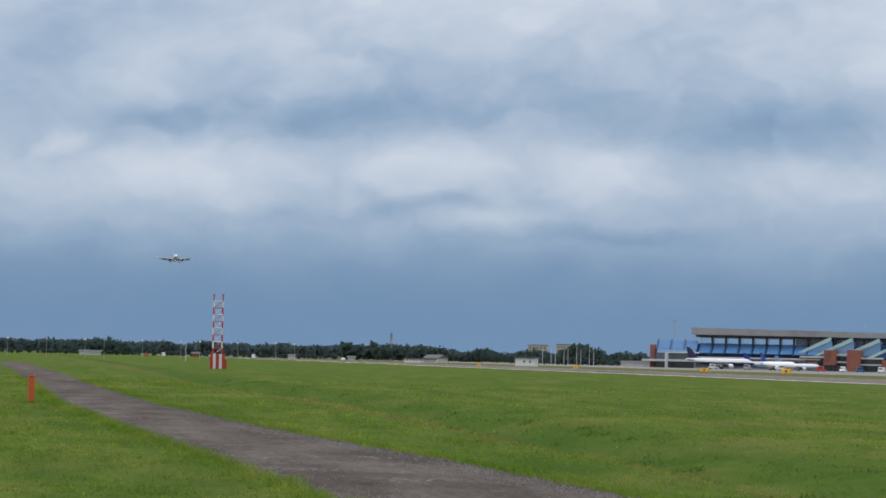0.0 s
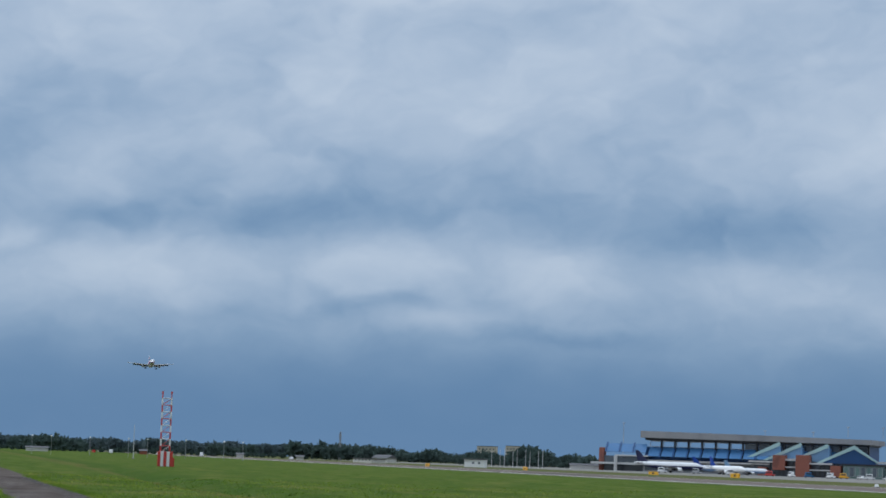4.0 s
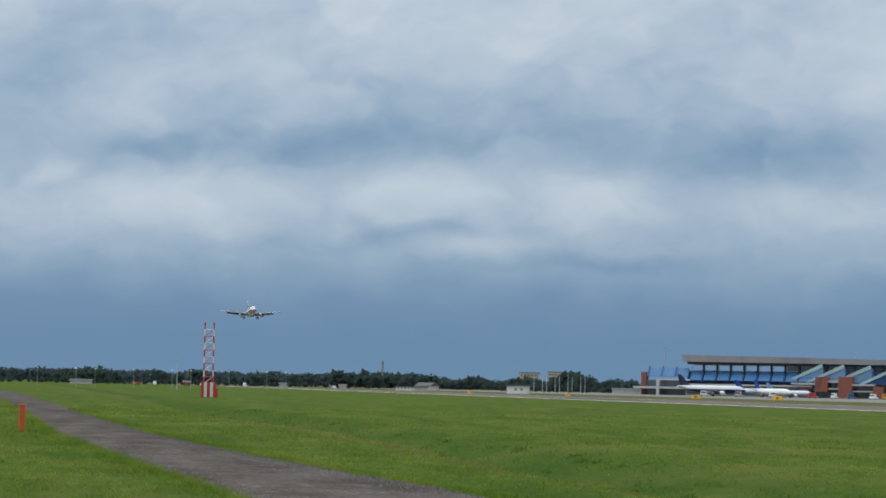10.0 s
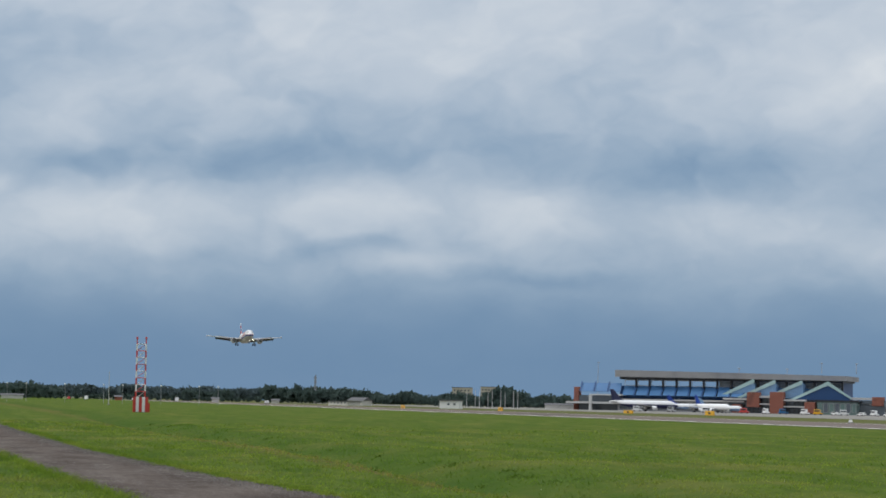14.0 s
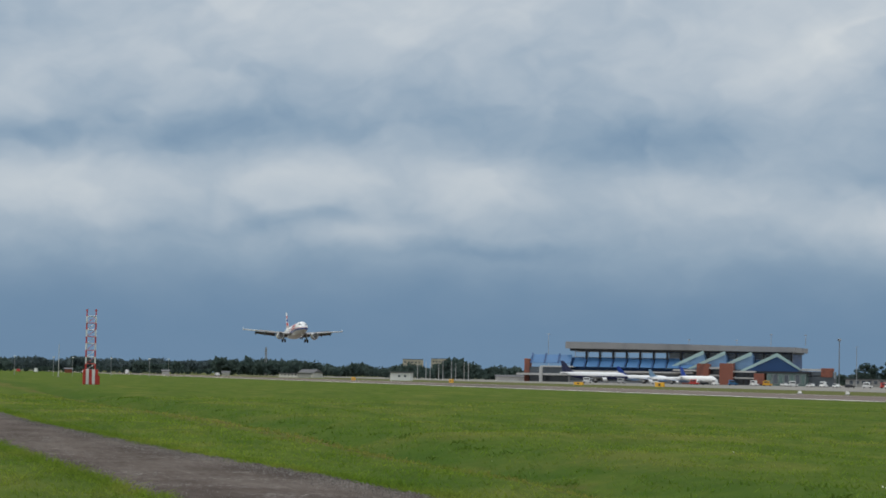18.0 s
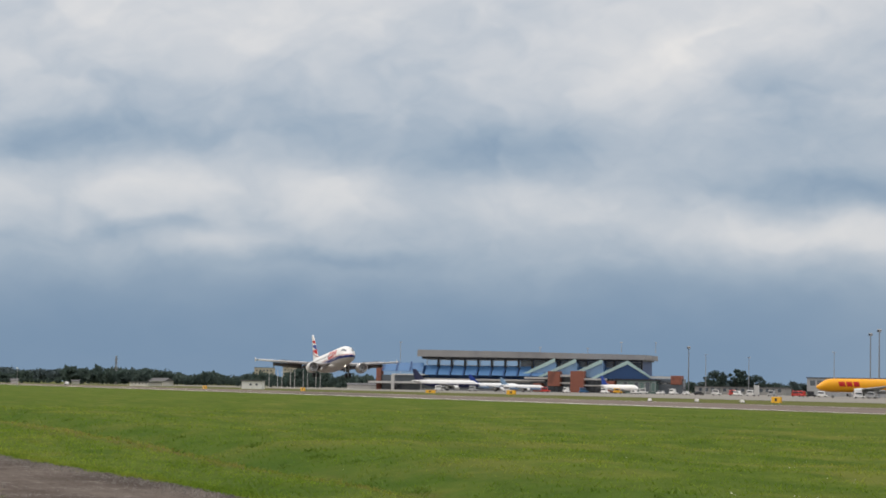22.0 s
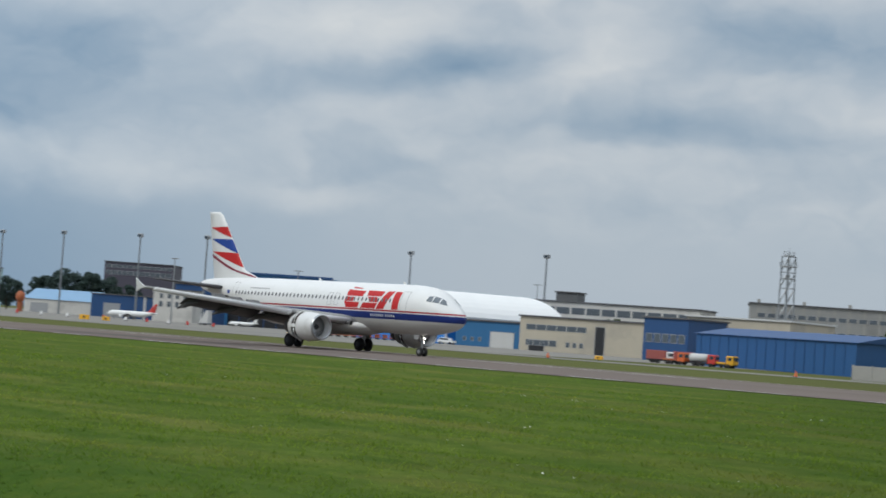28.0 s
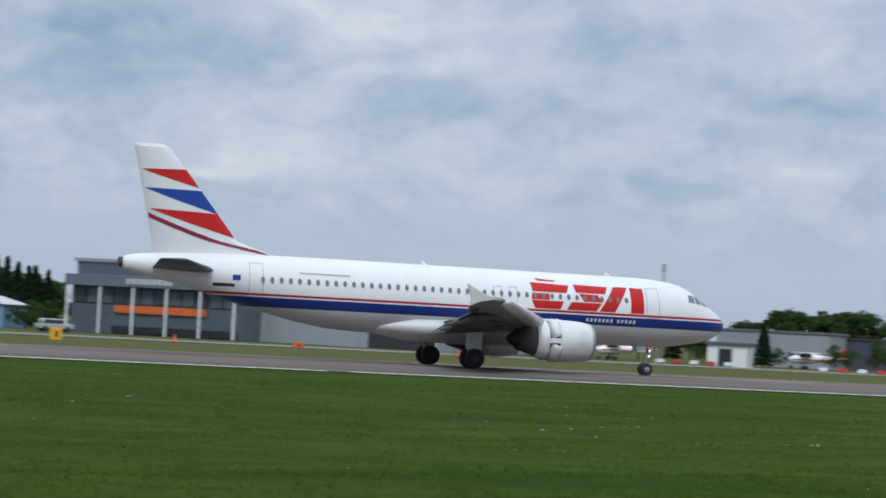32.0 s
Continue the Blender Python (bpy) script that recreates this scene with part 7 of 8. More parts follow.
wire_fence("grey wire fence with barbed strands close beside the track", (-5.5, -0.81, 0), (-33.0, -0.87, 0), 2.55, 2.5, 0.06, 0.012)
wire_fence("long grey wire fence with barbed strands along the track", (-330, -6.5, 0), (-62, -3.45, 0), 2.6, 3.0, 0.12, 0.03)
# heaps of gravel and rubble
for tn, ds, wd, h in ((-12.6, 300, 9, 3.6), (-14.4, 305, 7, 2.4), (-10.9, 298, 6, 1.8)):
    bm = bmesh.new()
    bmesh.ops.create_icosphere(bm, subdivisions=4, radius=1.0)
    for v in bm.verts:
        k = 0.75 + 0.4 * noise.noise(v.co * 2.2 + Vector((tn, 0, 0))) + 0.12 * noise.noise(v.co * 7)
        v.co = Vector((v.co.x * wd / 2 * k, v.co.y * wd / 2.6 * k, max(-0.1, v.co.z) * h * k))
    heap = new("gravel_heap", mesh_of(bm, "gravel_heap", True))
    heap.data.materials.append(material("rubble", (0.3, 0.25, 0.2), (0.22, 0.18, 0.15), 0.95, scale=1.2, bump=0.8, bump_scale=6, stain=(0.35, 0.13, 0.08)))
    heap.location = at(tn, ds)
    tagged(heap, "heap of grey-brown gravel and brick rubble", "rubble heap")
for t0, t1, h in ((-78.05, -77.6, 16), (-77.38, -76.98, 17)):
    building("far_flats", "pale block of flats far beyond the trees", t0, t1, 2200, 2198, h, 12, M_CREAM, windows=((h - 3.2, h - 1.7, 5, 0.04, 0.96, 0.5), (h - 6.2, h - 4.7, 5, 0.04, 0.96, 0.5), (h - 9.2, h - 7.7, 5, 0.04, 0.96, 0.5)), category="flats")
slim = thing("slim_mast", "slim pale mast standing in the far meadow", "mast", at(-86.08, 600))
part("pole", tubes(((0, 0, 0), (0, 0, 8.2), 0.1, 0.05), n=8), M_LEAFTRIM, slim)
part("foot", boxes((-0.3, 0.3, -0.3, 0.3, 0, 0.25), bevel=0.03), M_CONCRETE, slim)
for k in range(10):
    root = thing("approach_lamp", "small white lamp on a slim post far along the airfield", "lamp", at(-90.2 + 0.74 * k + 0.15 * (k % 3), 720), 0, "approach lamps")
    part("post", tubes(((0, 0, 0), (0, 0, 5.2), 0.07, 0.05), n=6), M_GREY, root)
    part("head", boxes((-0.35, 0.35, -0.25, 0.25, 5.2, 5.55), bevel=0.06), M_WHITE, root)
hut = building("portable_cabin", "white portable cabin by the runway end", -78.34, -77.87, 905, 902, 2.8, 3, M_WHITE, windows=((1.2, 2.0, 2, 0.3, 0.9, 0.4),))
building("low_store", "low weathered grey store far along the airfield", -80.95, -80.5, 1120, 1110, 1.6, 8, M_OFFWHITE, windows=((0.8, 1.6, 5, 0.05, 0.95, 0.4),))
building("far_cottage", "far low building with a dark roof and white gable", -80.5, -80.15, 1180, 1175, 2.4, 8, M_OFFWHITE, roof="gable_x", rise=1.5)
for tn, ds, wd, hh, lb in ((-88.3, 1250, 11, 1.7, "far white low building before trees"), (-85.85, 1300, 4, 1.9, "small far reddish hut"), (-83.6, 1350, 4, 1.8, "small far white hut"), (-82.2, 1300, 4, 1.6, "small far white hut"), (-75.4, 1250, 20, 2.2, "far white low shed")):
    w2 = math.degrees(wd / ds) / 2
    building("far_hut", lb, tn - w2, tn + w2, ds, ds, hh, 5, M_BRICK if "reddish" in lb else M_OFFWHITE, roof="gable_x", rise=0.8)
for i in range(9):
    root = thing("flagpole", "slim white flagpole by the terminal road", "flagpole", at(-77.7 + i * 0.15 + (0.05 if i % 2 else 0), 1150), 0, "flagpoles")
    part("pole", tubes(((0, 0, 0), (0, 0, 7.6 + 0.5 * (i % 3)), 0.14, 0.08), n=6), M_LEAFTRIM, root)
    part("finial", tubes(((0, 0, 7.6 + 0.5 * (i % 3)), (0, 0, 7.8 + 0.5 * (i % 3)), 0.16), n=6), M_METAL, root)
ball = thing("radar_dome", "orange-red round tank beside the trees", "tank", at(-58.4, 800))
part("dome", ring_skin([(3.0, 0.1), (3.2, 1.0), (4.6, 1.6), (6.2, 1.2), (6.7, 0.2)], 16), M_RUSTORANGE, ball, "", True, pose(0, 0, 0, 0, -90, 0))
part("stand", tubes(((0, 0, 0), (0, 0, 3.2), 0.8, 0.9)), M_RUSTORANGE, ball)


# ---- trees, bushes, woods, grass ----
def leaf_material(name, a, b):
    m = bpy.data.materials.new(name)
    m.use_nodes = True
    n = Nodes(m.node_tree)
    g = n.add("ShaderNodeNewGeometry")
    rnd = g.outputs["Random Per Island"]
    c = n.mix(rnd, a, b)
    bs = n.add("ShaderNodeBsdfPrincipled")
    n.link(c, bs.inputs["Base Color"])
    bs.inputs["Roughness"].default_value, bs.inputs["Specular IOR Level"].default_value = 0.8, 0.15
    o = n.add("ShaderNodeOutputMaterial")
    tr = n.add("ShaderNodeBsdfTranslucent")
    n.link(c, tr.inputs[0])
    mx = n.add("ShaderNodeMixShader")
    mx.inputs[0].default_value = 0.4
    n.link(bs.outputs[0], mx.inputs[1])
    n.link(tr.outputs[0], mx.inputs[2])
    n.link(mx.outputs[0], o.inputs[0])
    return m


M_LEAF = leaf_material("broad_leaves", (0.035, 0.06, 0.018), (0.07, 0.105, 0.03))
M_NEEDLE = leaf_material("fir_needles", (0.014, 0.028, 0.014), (0.03, 0.05, 0.022))
# Blue-green paled to put distance haze into the leaves.
M_FARLEAF = leaf_material("hazed_foliage", (0.052, 0.080, 0.072), (0.074, 0.106, 0.090))
M_BARK = material("bark", (0.09, 0.07, 0.05), (0.06, 0.045, 0.035), 0.95, scale=2)
rng = np.random.default_rng(7)


def quads_mesh(name, centres, sizes, mat, flat=0.35):
    """Small crossed leaf sheets at the centres."""
    n = len(centres)
    u = rng.normal(size=(n, 3))
    u /= np.linalg.norm(u, axis=1)[:, None]
    v = rng.normal(size=(n, 3))
    v -= (v * u).sum(1)[:, None] * u
    v /= np.linalg.norm(v, axis=1)[:, None]
    s = np.asarray(sizes)[:, None]
    p = np.stack([centres - u * s, centres - v * s * 0.6, centres + u * s, centres + v * s * 0.6], 1).reshape(-1, 3)
    me = bpy.data.meshes.new(name)
    me.vertices.add(4 * n)
    me.vertices.foreach_set("co", p.astype(np.float32).ravel())
    me.loops.add(4 * n)
    me.loops.foreach_set("vertex_index", np.arange(4 * n, dtype=np.int32))
    me.polygons.add(n)
    me.polygons.foreach_set("loop_start", np.arange(0, 4 * n, 4, dtype=np.int32))
    me.update(calc_edges=True)
    me.materials.append(mat)
    return me


def crown_points(h, spread, lumps, per):
    """Leaf places in uneven lumps round a broad-leaved tree's limbs."""
    pts = []
    for _ in range(lumps):
        z = h * rng.uniform(0.3, 0.95)
        lim = spread * math.sqrt(max(0.08, 1 - ((z / h - 0.55) / 0.5) ** 2))
        a = rng.uniform(0, 2 * math.pi)
        rr = lim * math.sqrt(rng.uniform(0, 1))
        c = np.array([rr * math.cos(a), rr * math.sin(a), z])
        d = rng.normal(size=(per, 3))
        d /= np.linalg.norm(d, axis=1)[:, None]
        pts.append(c + d * (rng.uniform(0.5, 1.0, (per, 1)) * spread * rng.uniform(0.22, 0.4)) * [1, 1, 0.75])
    return np.concatenate(pts)


def broad_tree(name, label, h, spread, place, lumps=58, per=90, leaf=0.24, category="tree", mat=None):
    mat = mat or M_LEAF
    root = thing(name, label, category, place, random.uniform(0, 360), "trees")
    limbs = [((0, 0, 0), (0.05 * h, 0, h * 0.45), h * 0.022, h * 0.014)]
    for i in range(6):
        a = i * 1.05 + random.uniform(0, 0.6)
        limbs.append(((0.02 * h, 0, h * (0.2 + 0.04 * i)), (spread * 0.7 * math.cos(a), spread * 0.7 * math.sin(a), h * random.uniform(0.55, 0.85)), h * 0.011, h * 0.003))
    part("trunk", tubes(*limbs, n=7), M_BARK, root)
    pts = crown_points(h, spread, lumps, per)
    part("crown", quads_mesh("crown", pts, rng.uniform(0.6, 1.3, len(pts)) * leaf * (h / 10 + 0.4), mat), mat, root)
    return root


def fir_tree(h, spread, place, label="dark narrow fir tree"):
    root = thing("fir_tree", label, "tree", place, random.uniform(0, 360), "fir trees")
    part("trunk", tubes(((0, 0, 0), (0, 0, h * 0.97), h * 0.016, 0.02), n=7), M_BARK, root)
    n = 3000
    f = rng.uniform(0.08, 1, n) ** 0.8
    tier = (np.floor(f * 11) + rng.uniform(0, 1, n) ** 2 * 0.7) / 11
    r = spread * (1 - tier) * np.sqrt(rng.uniform(0.1, 1, n)) * (0.75 + 0.35 * rng.uniform(0, 1, n))
    a = rng.uniform(0, 2 * math.pi, n)
    pts = np.stack([r * np.cos(a), r * np.sin(a), h * tier - 0.25 * r], 1)
    part("crown", quads_mesh("crown", pts, rng.uniform(0.5, 1.1, n) * 0.042 * h, M_NEEDLE), M_NEEDLE, root)
    return root


oak = broad_tree("deciduous_tree", "broad green tree with a rounded uneven crown", 10, 4.6, at(3.2, 345))
copy_thing(oak, Matrix.Translation(at(4.5, 348)) @ Matrix.Scale(0.82, 4))
oak.scale = (1.15, 1.15, 1.15)
lime = broad_tree("deciduous_tree", "tall green tree with an uneven crown", 10, 3.6, at(26.45, 320))
lime.scale = (0.82, 0.82, 0.8)
bush = broad_tree("bush", "dense green bush by the fence", 4, 2.6, at(-36.6, 320), 26, 70, 0.2, "bush")
# The far trees carry the haze in their leaf colour.
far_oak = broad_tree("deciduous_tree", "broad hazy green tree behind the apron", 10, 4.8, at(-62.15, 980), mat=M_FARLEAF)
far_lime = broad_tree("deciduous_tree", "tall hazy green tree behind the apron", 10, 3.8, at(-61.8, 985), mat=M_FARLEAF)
for tn, ds, s, who in ((25.8, 325, 0.75, lime), (27.1, 322, 0.7, oak), (-37.65, 420, 0.95, oak), (-67.2, 1340, 1.25, oak), (-66.7, 1345, 1.35, lime), (-66.3, 1350, 1.05, oak), (-66.0, 1300, 0.6, lime),
                       (-59.7, 1010, 1.15, oak), (-59.2, 1000, 1.25, lime), (-58.7, 1000, 1.3, oak), (-57.9, 1010, 1.45, lime), (-57.4, 1005, 1.75, oak), (-56.9, 1000, 1.7, lime), (-56.4, 1005, 1.55, oak), (-55.9, 1000, 1.3, lime),
                       (-62.0, 1150, 1.0, oak), (-61.6, 1150, 0.95, lime), (-61.2, 1155, 0.9, oak), (-60.7, 1100, 0.9, lime), (-53.95, 1000, 1.5, lime), (-43.3, 620, 1.2, oak), (-30.1, 400, 0.72, lime), (-29.6, 395, 0.8, oak), (-28.9, 390, 0.7, lime),
                       (-22.2, 430, 1.1, lime), (-21.5, 440, 1.0, oak), (-19.0, 380, 0.75, oak), (-17.4, 385, 0.8, lime), (-16.6, 390, 0.6, oak), (-14.2, 380, 0.62, lime), (-22.9, 470, 1.05, lime), (-22.4, 480, 1.2, lime), (-23.4, 475, 0.95, oak), (-20.9, 400, 0.8, oak), (-20.2, 395, 0.75, lime), (-0.4, 350, 0.7, oak), (5.0, 345, 0.7, oak), (5.8, 350, 0.62, lime), (6.6, 348, 0.66, oak), (7.4, 350, 0.6, lime), (8.2, 350, 0.62, oak), (0.6, 352, 0.75, lime), (1.6, 350, 0.65, oak), (-18.2, 350, 0.7, oak), (-7.4, 330, 0.55, oak), (-6.9, 335, 0.62, lime), (-6.3, 340, 0.5, oak),
                       (30.6, 340, 0.78, oak), (31.4, 345, 0.8, lime), (32.2, 350, 0.82, oak), (33.0, 345, 0.7, lime), (29.6, 345, 0.6, oak), (28.3, 350, 0.7, lime), (12.5, 360, 0.75, oak), (11.8, 362, 0.8, lime), (13.2, 365, 0.7, oak), (12.2, 366, 0.85, lime), (-44.5, 600, 0.9, lime), (-27.5, 420, 0.7, oak)):
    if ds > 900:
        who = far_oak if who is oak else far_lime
    k = copy_thing(who, pose(*at(tn, ds), 0, 0, random.uniform(0, 360)))
    k.scale = (s, s, s)
for tn, ds, s in ((-36.0, 318, 0.9), (-35.4, 316, 1.0), (-35.0, 312, 0.8), (-34.5, 310, 0.9), (-34.0, 312, 1.0), (-28.4, 340, 1.0), (-29.9, 350, 0.9), (-31.0, 420, 1.3), (13.1, 310, 0.9), (12.7, 305, 0.8), (-7.6, 300, 0.8), (-8.6, 305, 0.9), (-9.5, 306, 0.8),
                  (-9.9, 302, 1.0), (-9.1, 304, 1.1), (-8.1, 300, 1.0), (-7.1, 303, 1.1), (-6.5, 299, 0.9), (-5.9, 302, 0.8), (28.6, 300, 0.7), (30.2, 305, 0.7), (31.8, 300, 0.8), (32.8, 305, 0.9), (-12.0, 320, 0.9), (-19.6, 330, 1.0)):
    k = copy_thing(bush, pose(*at(tn, ds), 0, 0, random.uniform(0, 360)))
    k.scale = (s, s, s * random.uniform(0.8, 1.1))
k = copy_thing(lime, pose(*at(-91.3, 300), 0, 0, 40))
k.scale = (0.5, 0.5, 0.9)
for x, y, s in ((-120, -8, 1.0), (-150, -7.5, 1.25), (-158, -8.5, 1.0), (-185, -8.5, 1.1), (-215, -9, 1.2), (-250, -9, 1.0), (-95, -7.5, 0.8)):
    k = copy_thing(bush, pose(x, y, 0, 0, 0, random.uniform(0, 360)))
    k.scale = (s, s, s)
for tn, ds, h, sp in ((8.63, 400, 11.5, 2.2), (9.65, 405, 12.0, 2.6), (9.1, 410, 9, 2.0), (9.95, 400, 10, 2.4), (12.25, 330, 9.5, 1.8), (12.75, 335, 8.5, 1.7), (13.2, 332, 8.0, 1.8), (11.9, 335, 8.6, 2.2), (12.0, 345, 9.8, 2.6), (11.55, 338, 9.4, 2.6), (12.5, 340, 9.0, 2.4), (13.0, 345, 7.6, 2.2), (12.9, 350, 8.8, 2.6), (30.0, 300, 5.9, 1.6), (27.9, 330, 8, 1.5), (-28.75, 570, 12, 2), (-32.05, 500, 12.5, 0.9)):
    fir_tree(h, sp, at(tn, ds))


# Bluish leaf colour holds the haze over the far horizon.
M_HAZELEAF = leaf_material("hazed_forest_leaves", (0.075, 0.105, 0.112), (0.085, 0.116, 0.12))


def far_woods(name, label, runs, leaf, mat):
    """Woods too far to count: many low clumps along arcs."""
    cs, ss = [], []
    for t0, t1, d0, d1, h0, h1, count in runs:
        for i in range(count):
            f = (i + rng.uniform(0, 1)) / count
            tn, ds = t0 + (t1 - t0) * f, rng.uniform(d0, d1)
            h = (h0 + (h1 - h0) * rng.uniform(0, 1)) * (0.85 + 0.3 * noise.noise(Vector((tn * 1.7, 0, d0))))
            p = at(tn, ds)
            # big sheets fill the core, small ones fray the outline
            for k, size, reach in ((22, 0.34, 0.6), (90, 0.085, 1.0)):
                d = rng.normal(size=(k, 3))
                d *= (rng.uniform(0.45, 1.0, (k, 1)) ** 0.5 * reach / np.linalg.norm(d, axis=1)[:, None]) * [h * 0.55, h * 0.55, h * 0.48]
                c = np.array([p.x, p.y, h * 0.5]) + d
                c[:, 2] = np.clip(c[:, 2], 0.3, h)
                cs.append(c)
                ss.append(rng.uniform(0.7, 1.3, k) * size * h)
    ob = new(name, quads_mesh(name, np.concatenate(cs), np.concatenate(ss), mat))
    return tagged(ob, label, "woods", kind="stuff")


far_woods("far_forest", "blue-green forest on the horizon with haze in its colour", ((-110, -80, 2500, 3000, 15.5, 17.5, 520), (-82, -60, 2700, 3200, 10, 16, 260), (-60, 60, 1500, 2000, 7, 12, 500), (60, 110, 1800, 2500, 10, 16, 120)), 1, M_HAZELEAF)
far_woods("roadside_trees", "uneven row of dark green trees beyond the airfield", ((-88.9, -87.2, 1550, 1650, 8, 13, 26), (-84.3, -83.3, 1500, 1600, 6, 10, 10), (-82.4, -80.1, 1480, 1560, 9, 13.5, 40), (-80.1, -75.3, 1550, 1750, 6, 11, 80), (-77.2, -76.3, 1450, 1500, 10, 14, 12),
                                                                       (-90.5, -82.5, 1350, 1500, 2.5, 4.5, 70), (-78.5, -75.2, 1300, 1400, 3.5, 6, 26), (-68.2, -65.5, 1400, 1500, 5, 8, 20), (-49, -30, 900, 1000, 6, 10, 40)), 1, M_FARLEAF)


def blades(name, label, x, y, h, wide, mats, category="grass"):
    """Leaning three-sided blades, shaded like the sward they stand in."""
    x, y = np.asarray(x), np.asarray(y)
    z = np.array([swell(p, q) for p, q in zip(x, y)])
    lean = rng.normal(0, 1.7, (len(x), 2)) * h[:, None]
    a = np.arctan2(lean[:, 1], lean[:, 0]) + math.pi / 2
    p = np.stack([np.stack([x - wide * np.cos(a), y - wide * np.sin(a), z - 0.02], 1), np.stack([x + wide * np.cos(a), y + wide * np.sin(a), z - 0.02], 1),
                  np.stack([x + lean[:, 0], y + lean[:, 1], z + h], 1)], 1).reshape(-1, 3).astype(np.float32)
    n = len(x)
    me = bpy.data.meshes.new(name)
    me.vertices.add(3 * n)
    me.vertices.foreach_set("co", p.ravel())
    me.loops.add(3 * n)
    me.loops.foreach_set("vertex_index", np.arange(3 * n, dtype=np.int32))
    me.polygons.add(n)
    me.polygons.foreach_set("loop_start", np.arange(0, 3 * n, 3, dtype=np.int32))
    me.update(calc_edges=True)
    me.materials.append(mats)
    return tagged(new(name, me), label, category, kind="stuff")


def grass_tufts():
    """Blades over the meadow, thinning out evenly with the distance from the fence."""
    n = 300000
    r = 9.0 * (115.0 / 9.0) ** (rng.uniform(0, 1, n) ** 0.9)
    a = np.radians(rng.uniform(-94, 38, n))
    x, y = r * np.sin(a), r * np.cos(a)
    x = np.where(rng.uniform(0, 1, n) < 0.12, -rng.uniform(20, 200, n), x)
    side = rng.uniform(0, 1, n)
    y = np.where((x < -20) & (side < 0.1), rng.uniform(-4, 6, n), y)
    # more and longer grass in some spots than in others
    thick = np.array([noise.noise(Vector((p / 2.6, q / 1.5, 4.0))) for p, q in zip(x, y)])
    keep = (y < 108.5) & (y > -4) & (np.array([near_track(p, q) for p, q in zip(x, y)]) < 0.93) & (thick > rng.uniform(-0.75, 0.25, n))
    x, y, thick = x[keep], y[keep], thick[keep]
    r = np.hypot(x, y)
    h = rng.uniform(0.03, 0.085, len(x)) * (1 + 0.9 * np.clip(thick, 0, 1)) * np.clip(0.9 + r / 160, 0.9, 1.5)
    wide = rng.uniform(0.006, 0.014, len(x)) * (1 + r / 50)
    blades("grass", "uneven green meadow grass with yellowish tips", x, y, h, wide, M_BLADE)
    # ragged fringe along both edges of the track
    n = 26000
    fx = -18 - 160 * rng.uniform(0, 1, n) ** 1.5
    edge = np.array([track_edges(p) for p in fx])
    far_side = rng.uniform(0, 1, n) < 0.5
    rag = np.array([0.5 * noise.noise(Vector((p / 1.3, 1.0 if q else 8.0, 0))) for p, q in zip(fx, far_side)])
    fy = np.where(far_side, edge[:, 1] + rag + np.abs(rng.normal(0, 0.3, n)) - 0.12, edge[:, 0] + rag - np.abs(rng.normal(0, 0.3, n)) + 0.12)
    blades("edge_grass", "longer ragged grass along the edges of the track", fx, fy, rng.uniform(0.06, 0.17, n), rng.uniform(0.008, 0.02, n), M_BLADE)
    # darker leafy weeds along the ditch and in the field
    cx, cy = [], []
    for _ in range(130):
        x0 = -210 + 290 * rng.uniform()
        y0 = 17.3 + rng.normal(0, 1.5)
        k = int(rng.uniform(14, 50))
        s = rng.uniform(0.15, 0.5)
        cx.append(x0 + rng.normal(0, s * 1.0, k))
        cy.append(y0 + rng.normal(0, s * 0.6, k))
    cx, cy = np.concatenate(cx), np.concatenate(cy)
    ok = cy > 12.5
    cx, cy = cx[ok], cy[ok]
    blades("weeds", "dark green leafy weeds in the meadow", cx, cy, rng.uniform(0.05, 0.15, len(cx)), rng.uniform(0.02, 0.045, len(cx)), M_WEED, "weeds")
    fx, fy = [], []
    for _ in range(120):
        x0, y0 = rng.uniform(-70, 45), rng.uniform(15, 70)
        k = int(rng.uniform(1, 5))
        fx.append(x0 + rng.normal(0, 0.5, k))
        fy.append(y0 + rng.normal(0, 0.2, k))
    fx, fy = np.concatenate(fx), np.concatenate(fy)
    c = np.stack([fx, fy, np.array([swell(p, q) for p, q in zip(fx, fy)]) + 0.1], 1)
    tagged(new("wild_flowers", quads_mesh("wild_flowers", c, rng.uniform(0.015, 0.03, len(c)), M_PETAL)), "small white wild flowers in the grass", "flowers", kind="stuff")




def blade_material():
    """The sward's colours, all brightened to offset the blades' shaded undersides, varied from blade to blade, and
    see-through.
    """
    m = bpy.data.materials.new("grass_blades")
    m.use_nodes = True
    n = Nodes(m.node_tree)
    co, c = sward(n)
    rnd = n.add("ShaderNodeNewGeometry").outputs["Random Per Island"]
    # Brightening makes up in colour for the shade on the blades.
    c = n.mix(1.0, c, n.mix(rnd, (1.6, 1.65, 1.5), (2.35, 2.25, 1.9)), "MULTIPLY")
    df = n.add("ShaderNodeBsdfDiffuse")
    tr = n.add("ShaderNodeBsdfTranslucent")
    n.link(c, df.inputs[0])
    n.link(c, tr.inputs[0])
    mx = n.add("ShaderNodeMixShader")
    mx.inputs[0].default_value = 0.58
    n.link(df.outputs[0], mx.inputs[1])
    n.link(tr.outputs[0], mx.inputs[2])
    o = n.add("ShaderNodeOutputMaterial")
    n.link(mx.outputs[0], o.inputs[0])
    return m


M_BLADE = blade_material()
M_WEED = leaf_material("weed_leaves", (0.085, 0.15, 0.02), (0.12, 0.19, 0.03))
M_PETAL = material("white_petals", (0.75, 0.75, 0.68), (0.65, 0.65, 0.55), 0.8)
grass_tufts()


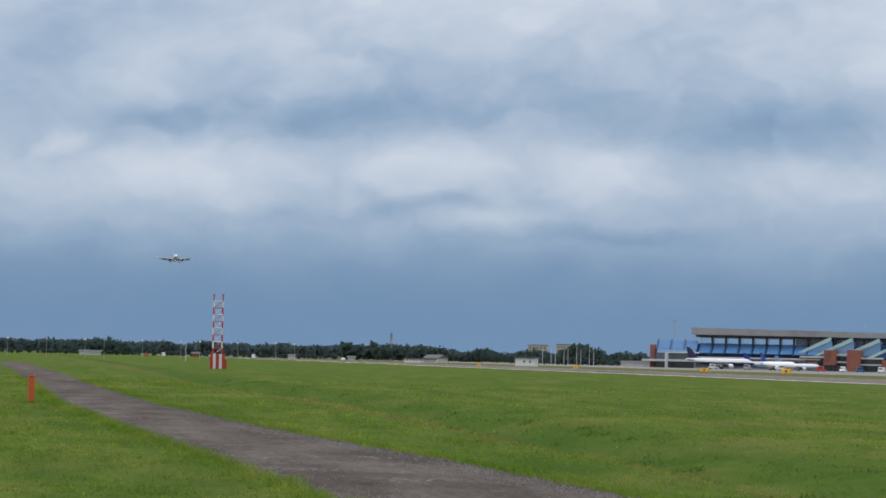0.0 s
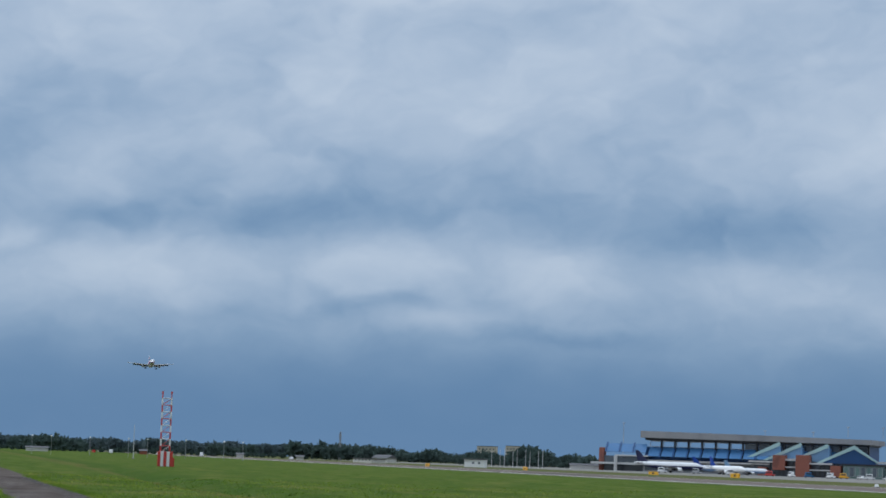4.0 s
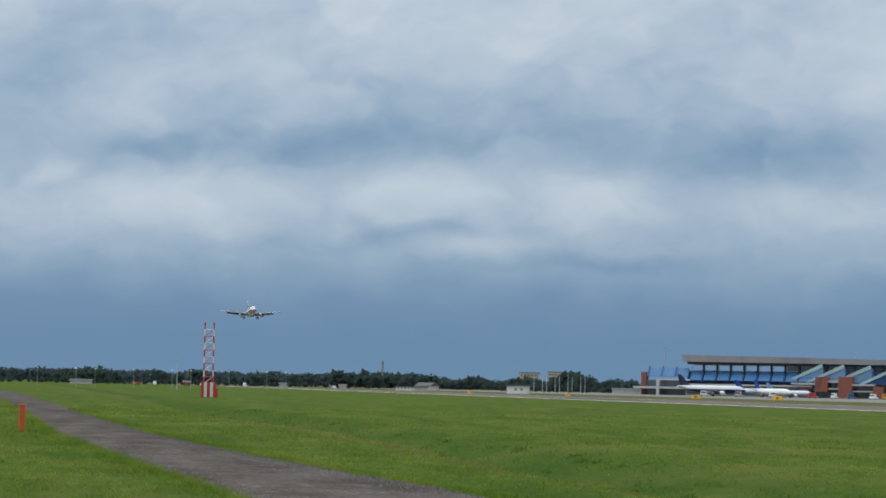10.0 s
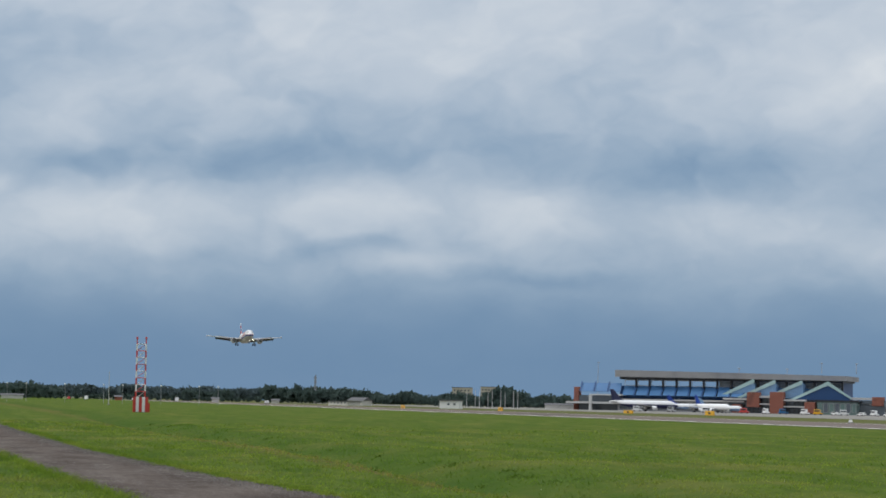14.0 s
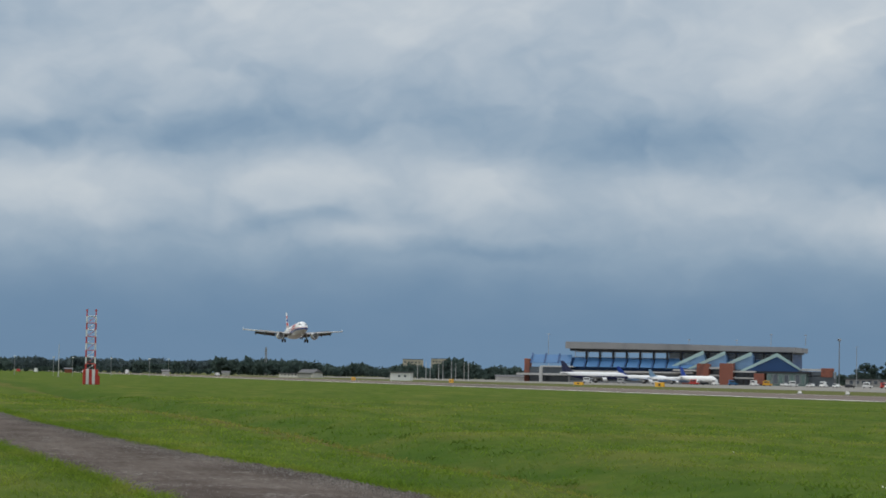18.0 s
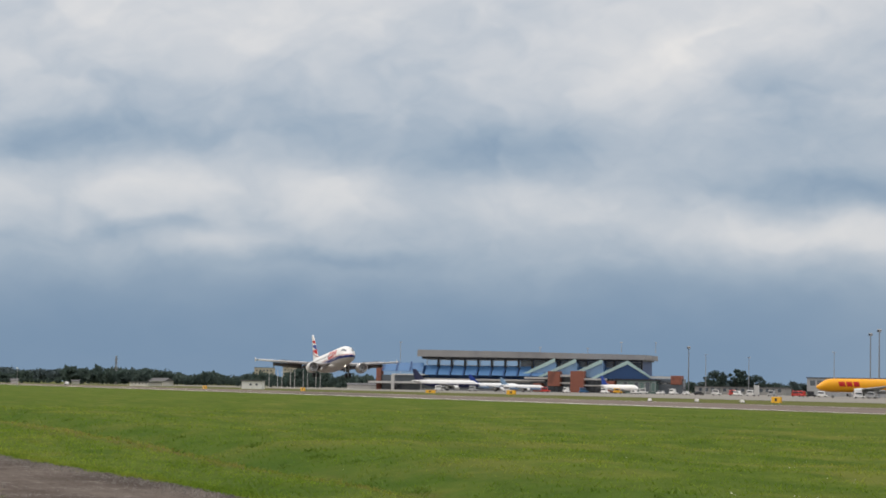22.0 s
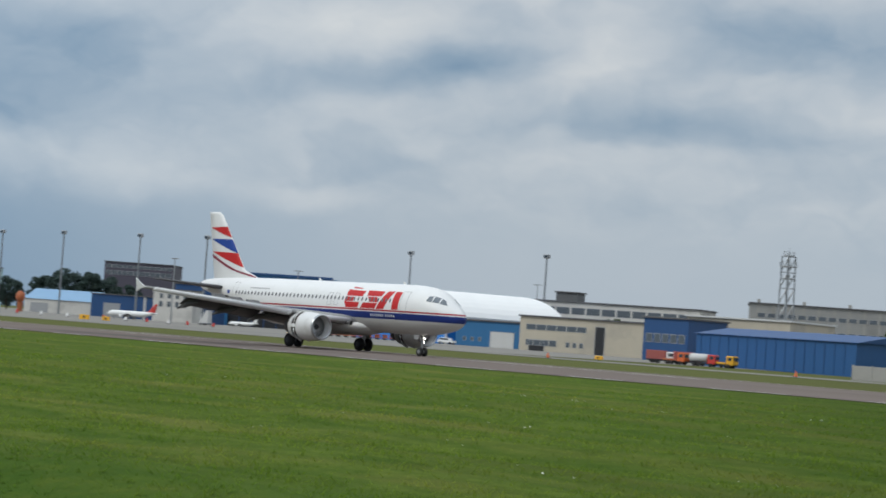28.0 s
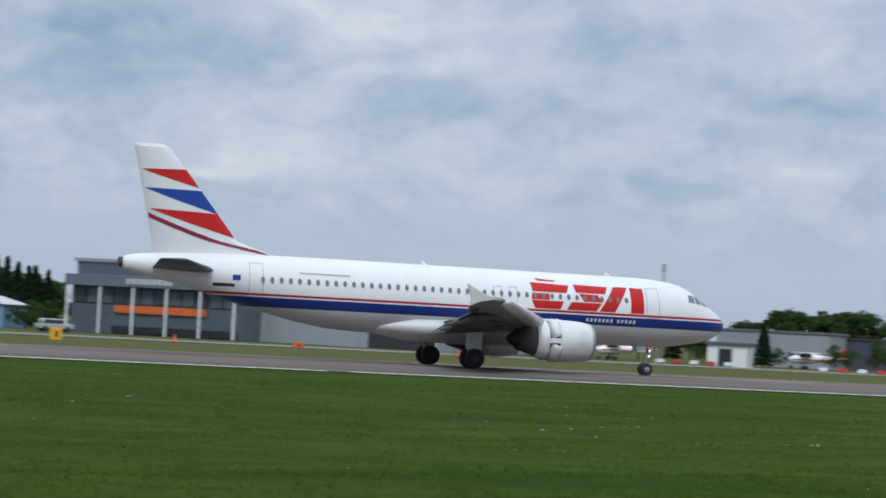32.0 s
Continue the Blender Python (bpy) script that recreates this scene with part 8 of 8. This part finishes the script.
def loose_gravel():
    """Small stones strewn over the track, thickest along its edges."""
    n = 30000
    x = -20 - 150 * rng.uniform(0, 1, n) ** 1.6
    lo_hi = np.array([track_edges(p) for p in x])
    f = np.where(rng.uniform(0, 1, n) < 0.6, 1 - np.abs(rng.normal(0, 0.14, n)), rng.uniform(0, 1, n))
    f = np.where(rng.uniform(0, 1, n) < 0.15, np.abs(rng.normal(0, 0.06, n)), f)
    y = lo_hi[:, 0] + (lo_hi[:, 1] - lo_hi[:, 0]) * np.clip(f, -0.05, 1.05)
    c = np.stack([x, y, np.full(n, 0.0)], 1)
    r = rng.uniform(0.006, 0.018, n)[:, None]
    a = rng.uniform(0, 6.28, n)
    base = [np.stack([c[:, 0] + r[:, 0] * np.cos(a + k), c[:, 1] + r[:, 0] * np.sin(a + k), np.full(n, -0.02)], 1) for k in (0, 1.6, 3.1, 4.7)]
    top = c + np.stack([np.zeros(n), np.zeros(n), r[:, 0] * rng.uniform(0.4, 1.0, n)], 1)
    p = np.stack(base + [top], 1).reshape(-1, 3)
    k = np.arange(n)[:, None] * 5
    faces = np.concatenate([k + np.array(t) for t in ((0, 1, 4), (1, 2, 4), (2, 3, 4), (3, 0, 4))], 0)
    me = bpy.data.meshes.new("gravel")
    me.from_pydata(p.tolist(), [], faces.tolist())
    me.materials.append(stone_material("loose_stone", (0.08, 0.072, 0.066), (0.26, 0.245, 0.23)))
    tagged(new("gravel", me), "loose grey gravel on the track", "gravel", kind="stuff")


def stone_material(name, a, b):
    """Dull stone, each piece of its own grey."""
    m = bpy.data.materials.new(name)
    m.use_nodes = True
    n = Nodes(m.node_tree)
    d = n.add("ShaderNodeBsdfDiffuse")
    n.link(n.mix(n.add("ShaderNodeNewGeometry").outputs["Random Per Island"], a, b), d.inputs[0])
    o = n.add("ShaderNodeOutputMaterial")
    n.link(d.outputs[0], o.inputs[0])
    return m


loose_gravel()


# ---- motion ----
def motions():
    flight = [(0, -2093, 82.8, 4), (1, -2022, 78.4, 4), (2, -1938, 74.4, 4), (3, -1860, 69.6, 4), (6, -1634, 57.0, 4), (7, -1562, 52.8, 4), (8, -1488, 48.2, 4),
              (9, -1413, 44.4, 4), (10, -1346, 41.2, 4), (11, -1276, 38.2, 4), (12, -1205, 35.4, 4), (13, -1135, 32.5, 4), (14, -1066, 29.0, 4), (15, -995, 24.9, 4),
              (17.5, -830, 17.3, 4.2), (19, -735, 13.0, 4.5), (20, -671.5, 11.0, 5), (21, -604, 9.1, 5.5), (22, -540, 7.3, 5.5), (23, -474.4, 5.4, 5.5), (24, -410.5, 4.3, 5.2),
              (24.5, -378, 4.05, 5.0), (25.5, -315, 4.0, 4.0), (26.5, -253.8, 4.0, 2.9), (27, -224.2, 4.0, 1.7), (27.6, -188, 4.0, 0.3), (28, -165, 4.0, 0), (28.5, -135.6, 4.0, 0),
              (29, -107.2, 4.0, 0), (29.5, -79.6, 4.0, 0), (30, -51.8, 4.0, 0), (30.5, -25.2, 4.0, 0), (31, 0.3, 4.0, 0), (31.5, 27.1, 4.0, 0), (32, 54.0, 4.0, 0)]
    def roll_yaw(t):
        """Yaw towards the camera's side in the roll-out, fitted to the body's apparent length in its view."""
        return -2.6 * max(0.0, min(1.0, (t - 27.2) / 1.5))
    walk(landing_jet, [(t, pose(x, 132.0, z, 0, -p, roll_yaw(t))) for t, x, z, p in flight])
    taxi = [(0, -71.9), (12, -71.8), (13, -71.75), (15, -71.5), (17.5, -70.98), (19, -70.4), (20, -69.93), (21, -69.6), (22, -69.17), (23, -68.8), (24, -68.3), (24.5, -68.1), (26.5, -67.6), (29, -67.1), (32, -66.7)]
    rows = []
    for t, tn in taxi:
        p = at(tn - 0.3, 1100)
        rows.append((t, pose(p.x, p.y, 3.81 * 0.68, 0, 0, 22)))
    walk(taxiing, rows)
    for wing, s in WINGS:
        hinge = Vector((0, s * 1.6, -1.2))
        def bent(angle):
            return Matrix.Translation(hinge) @ Matrix.Rotation(radians(s * angle), 4, "X") @ Matrix.Translation(-hinge)
        walk(wing, [(0, bent(3.0)), (19, bent(2.2)), (22, bent(1.6)), (24, bent(1.2)), (25.5, bent(0.6)), (27, bent(-0.2)), (28, bent(1.2)), (29.5, bent(2.4)), (30.5, bent(1.6)), (31.5, bent(0.6)), (32, bent(0))])
    for door, a in DOORS:
        rest = pose(-2.62, 1.13 * math.cos(a), 1.13 * math.sin(a))
        tilt = Matrix.Rotation(radians(32), 4, Vector((0, -math.sin(a), math.cos(a))))
        walk(door, [(0, rest), (26.4, rest), (27.6, rest @ tilt), (32, rest @ tilt)])


motions()
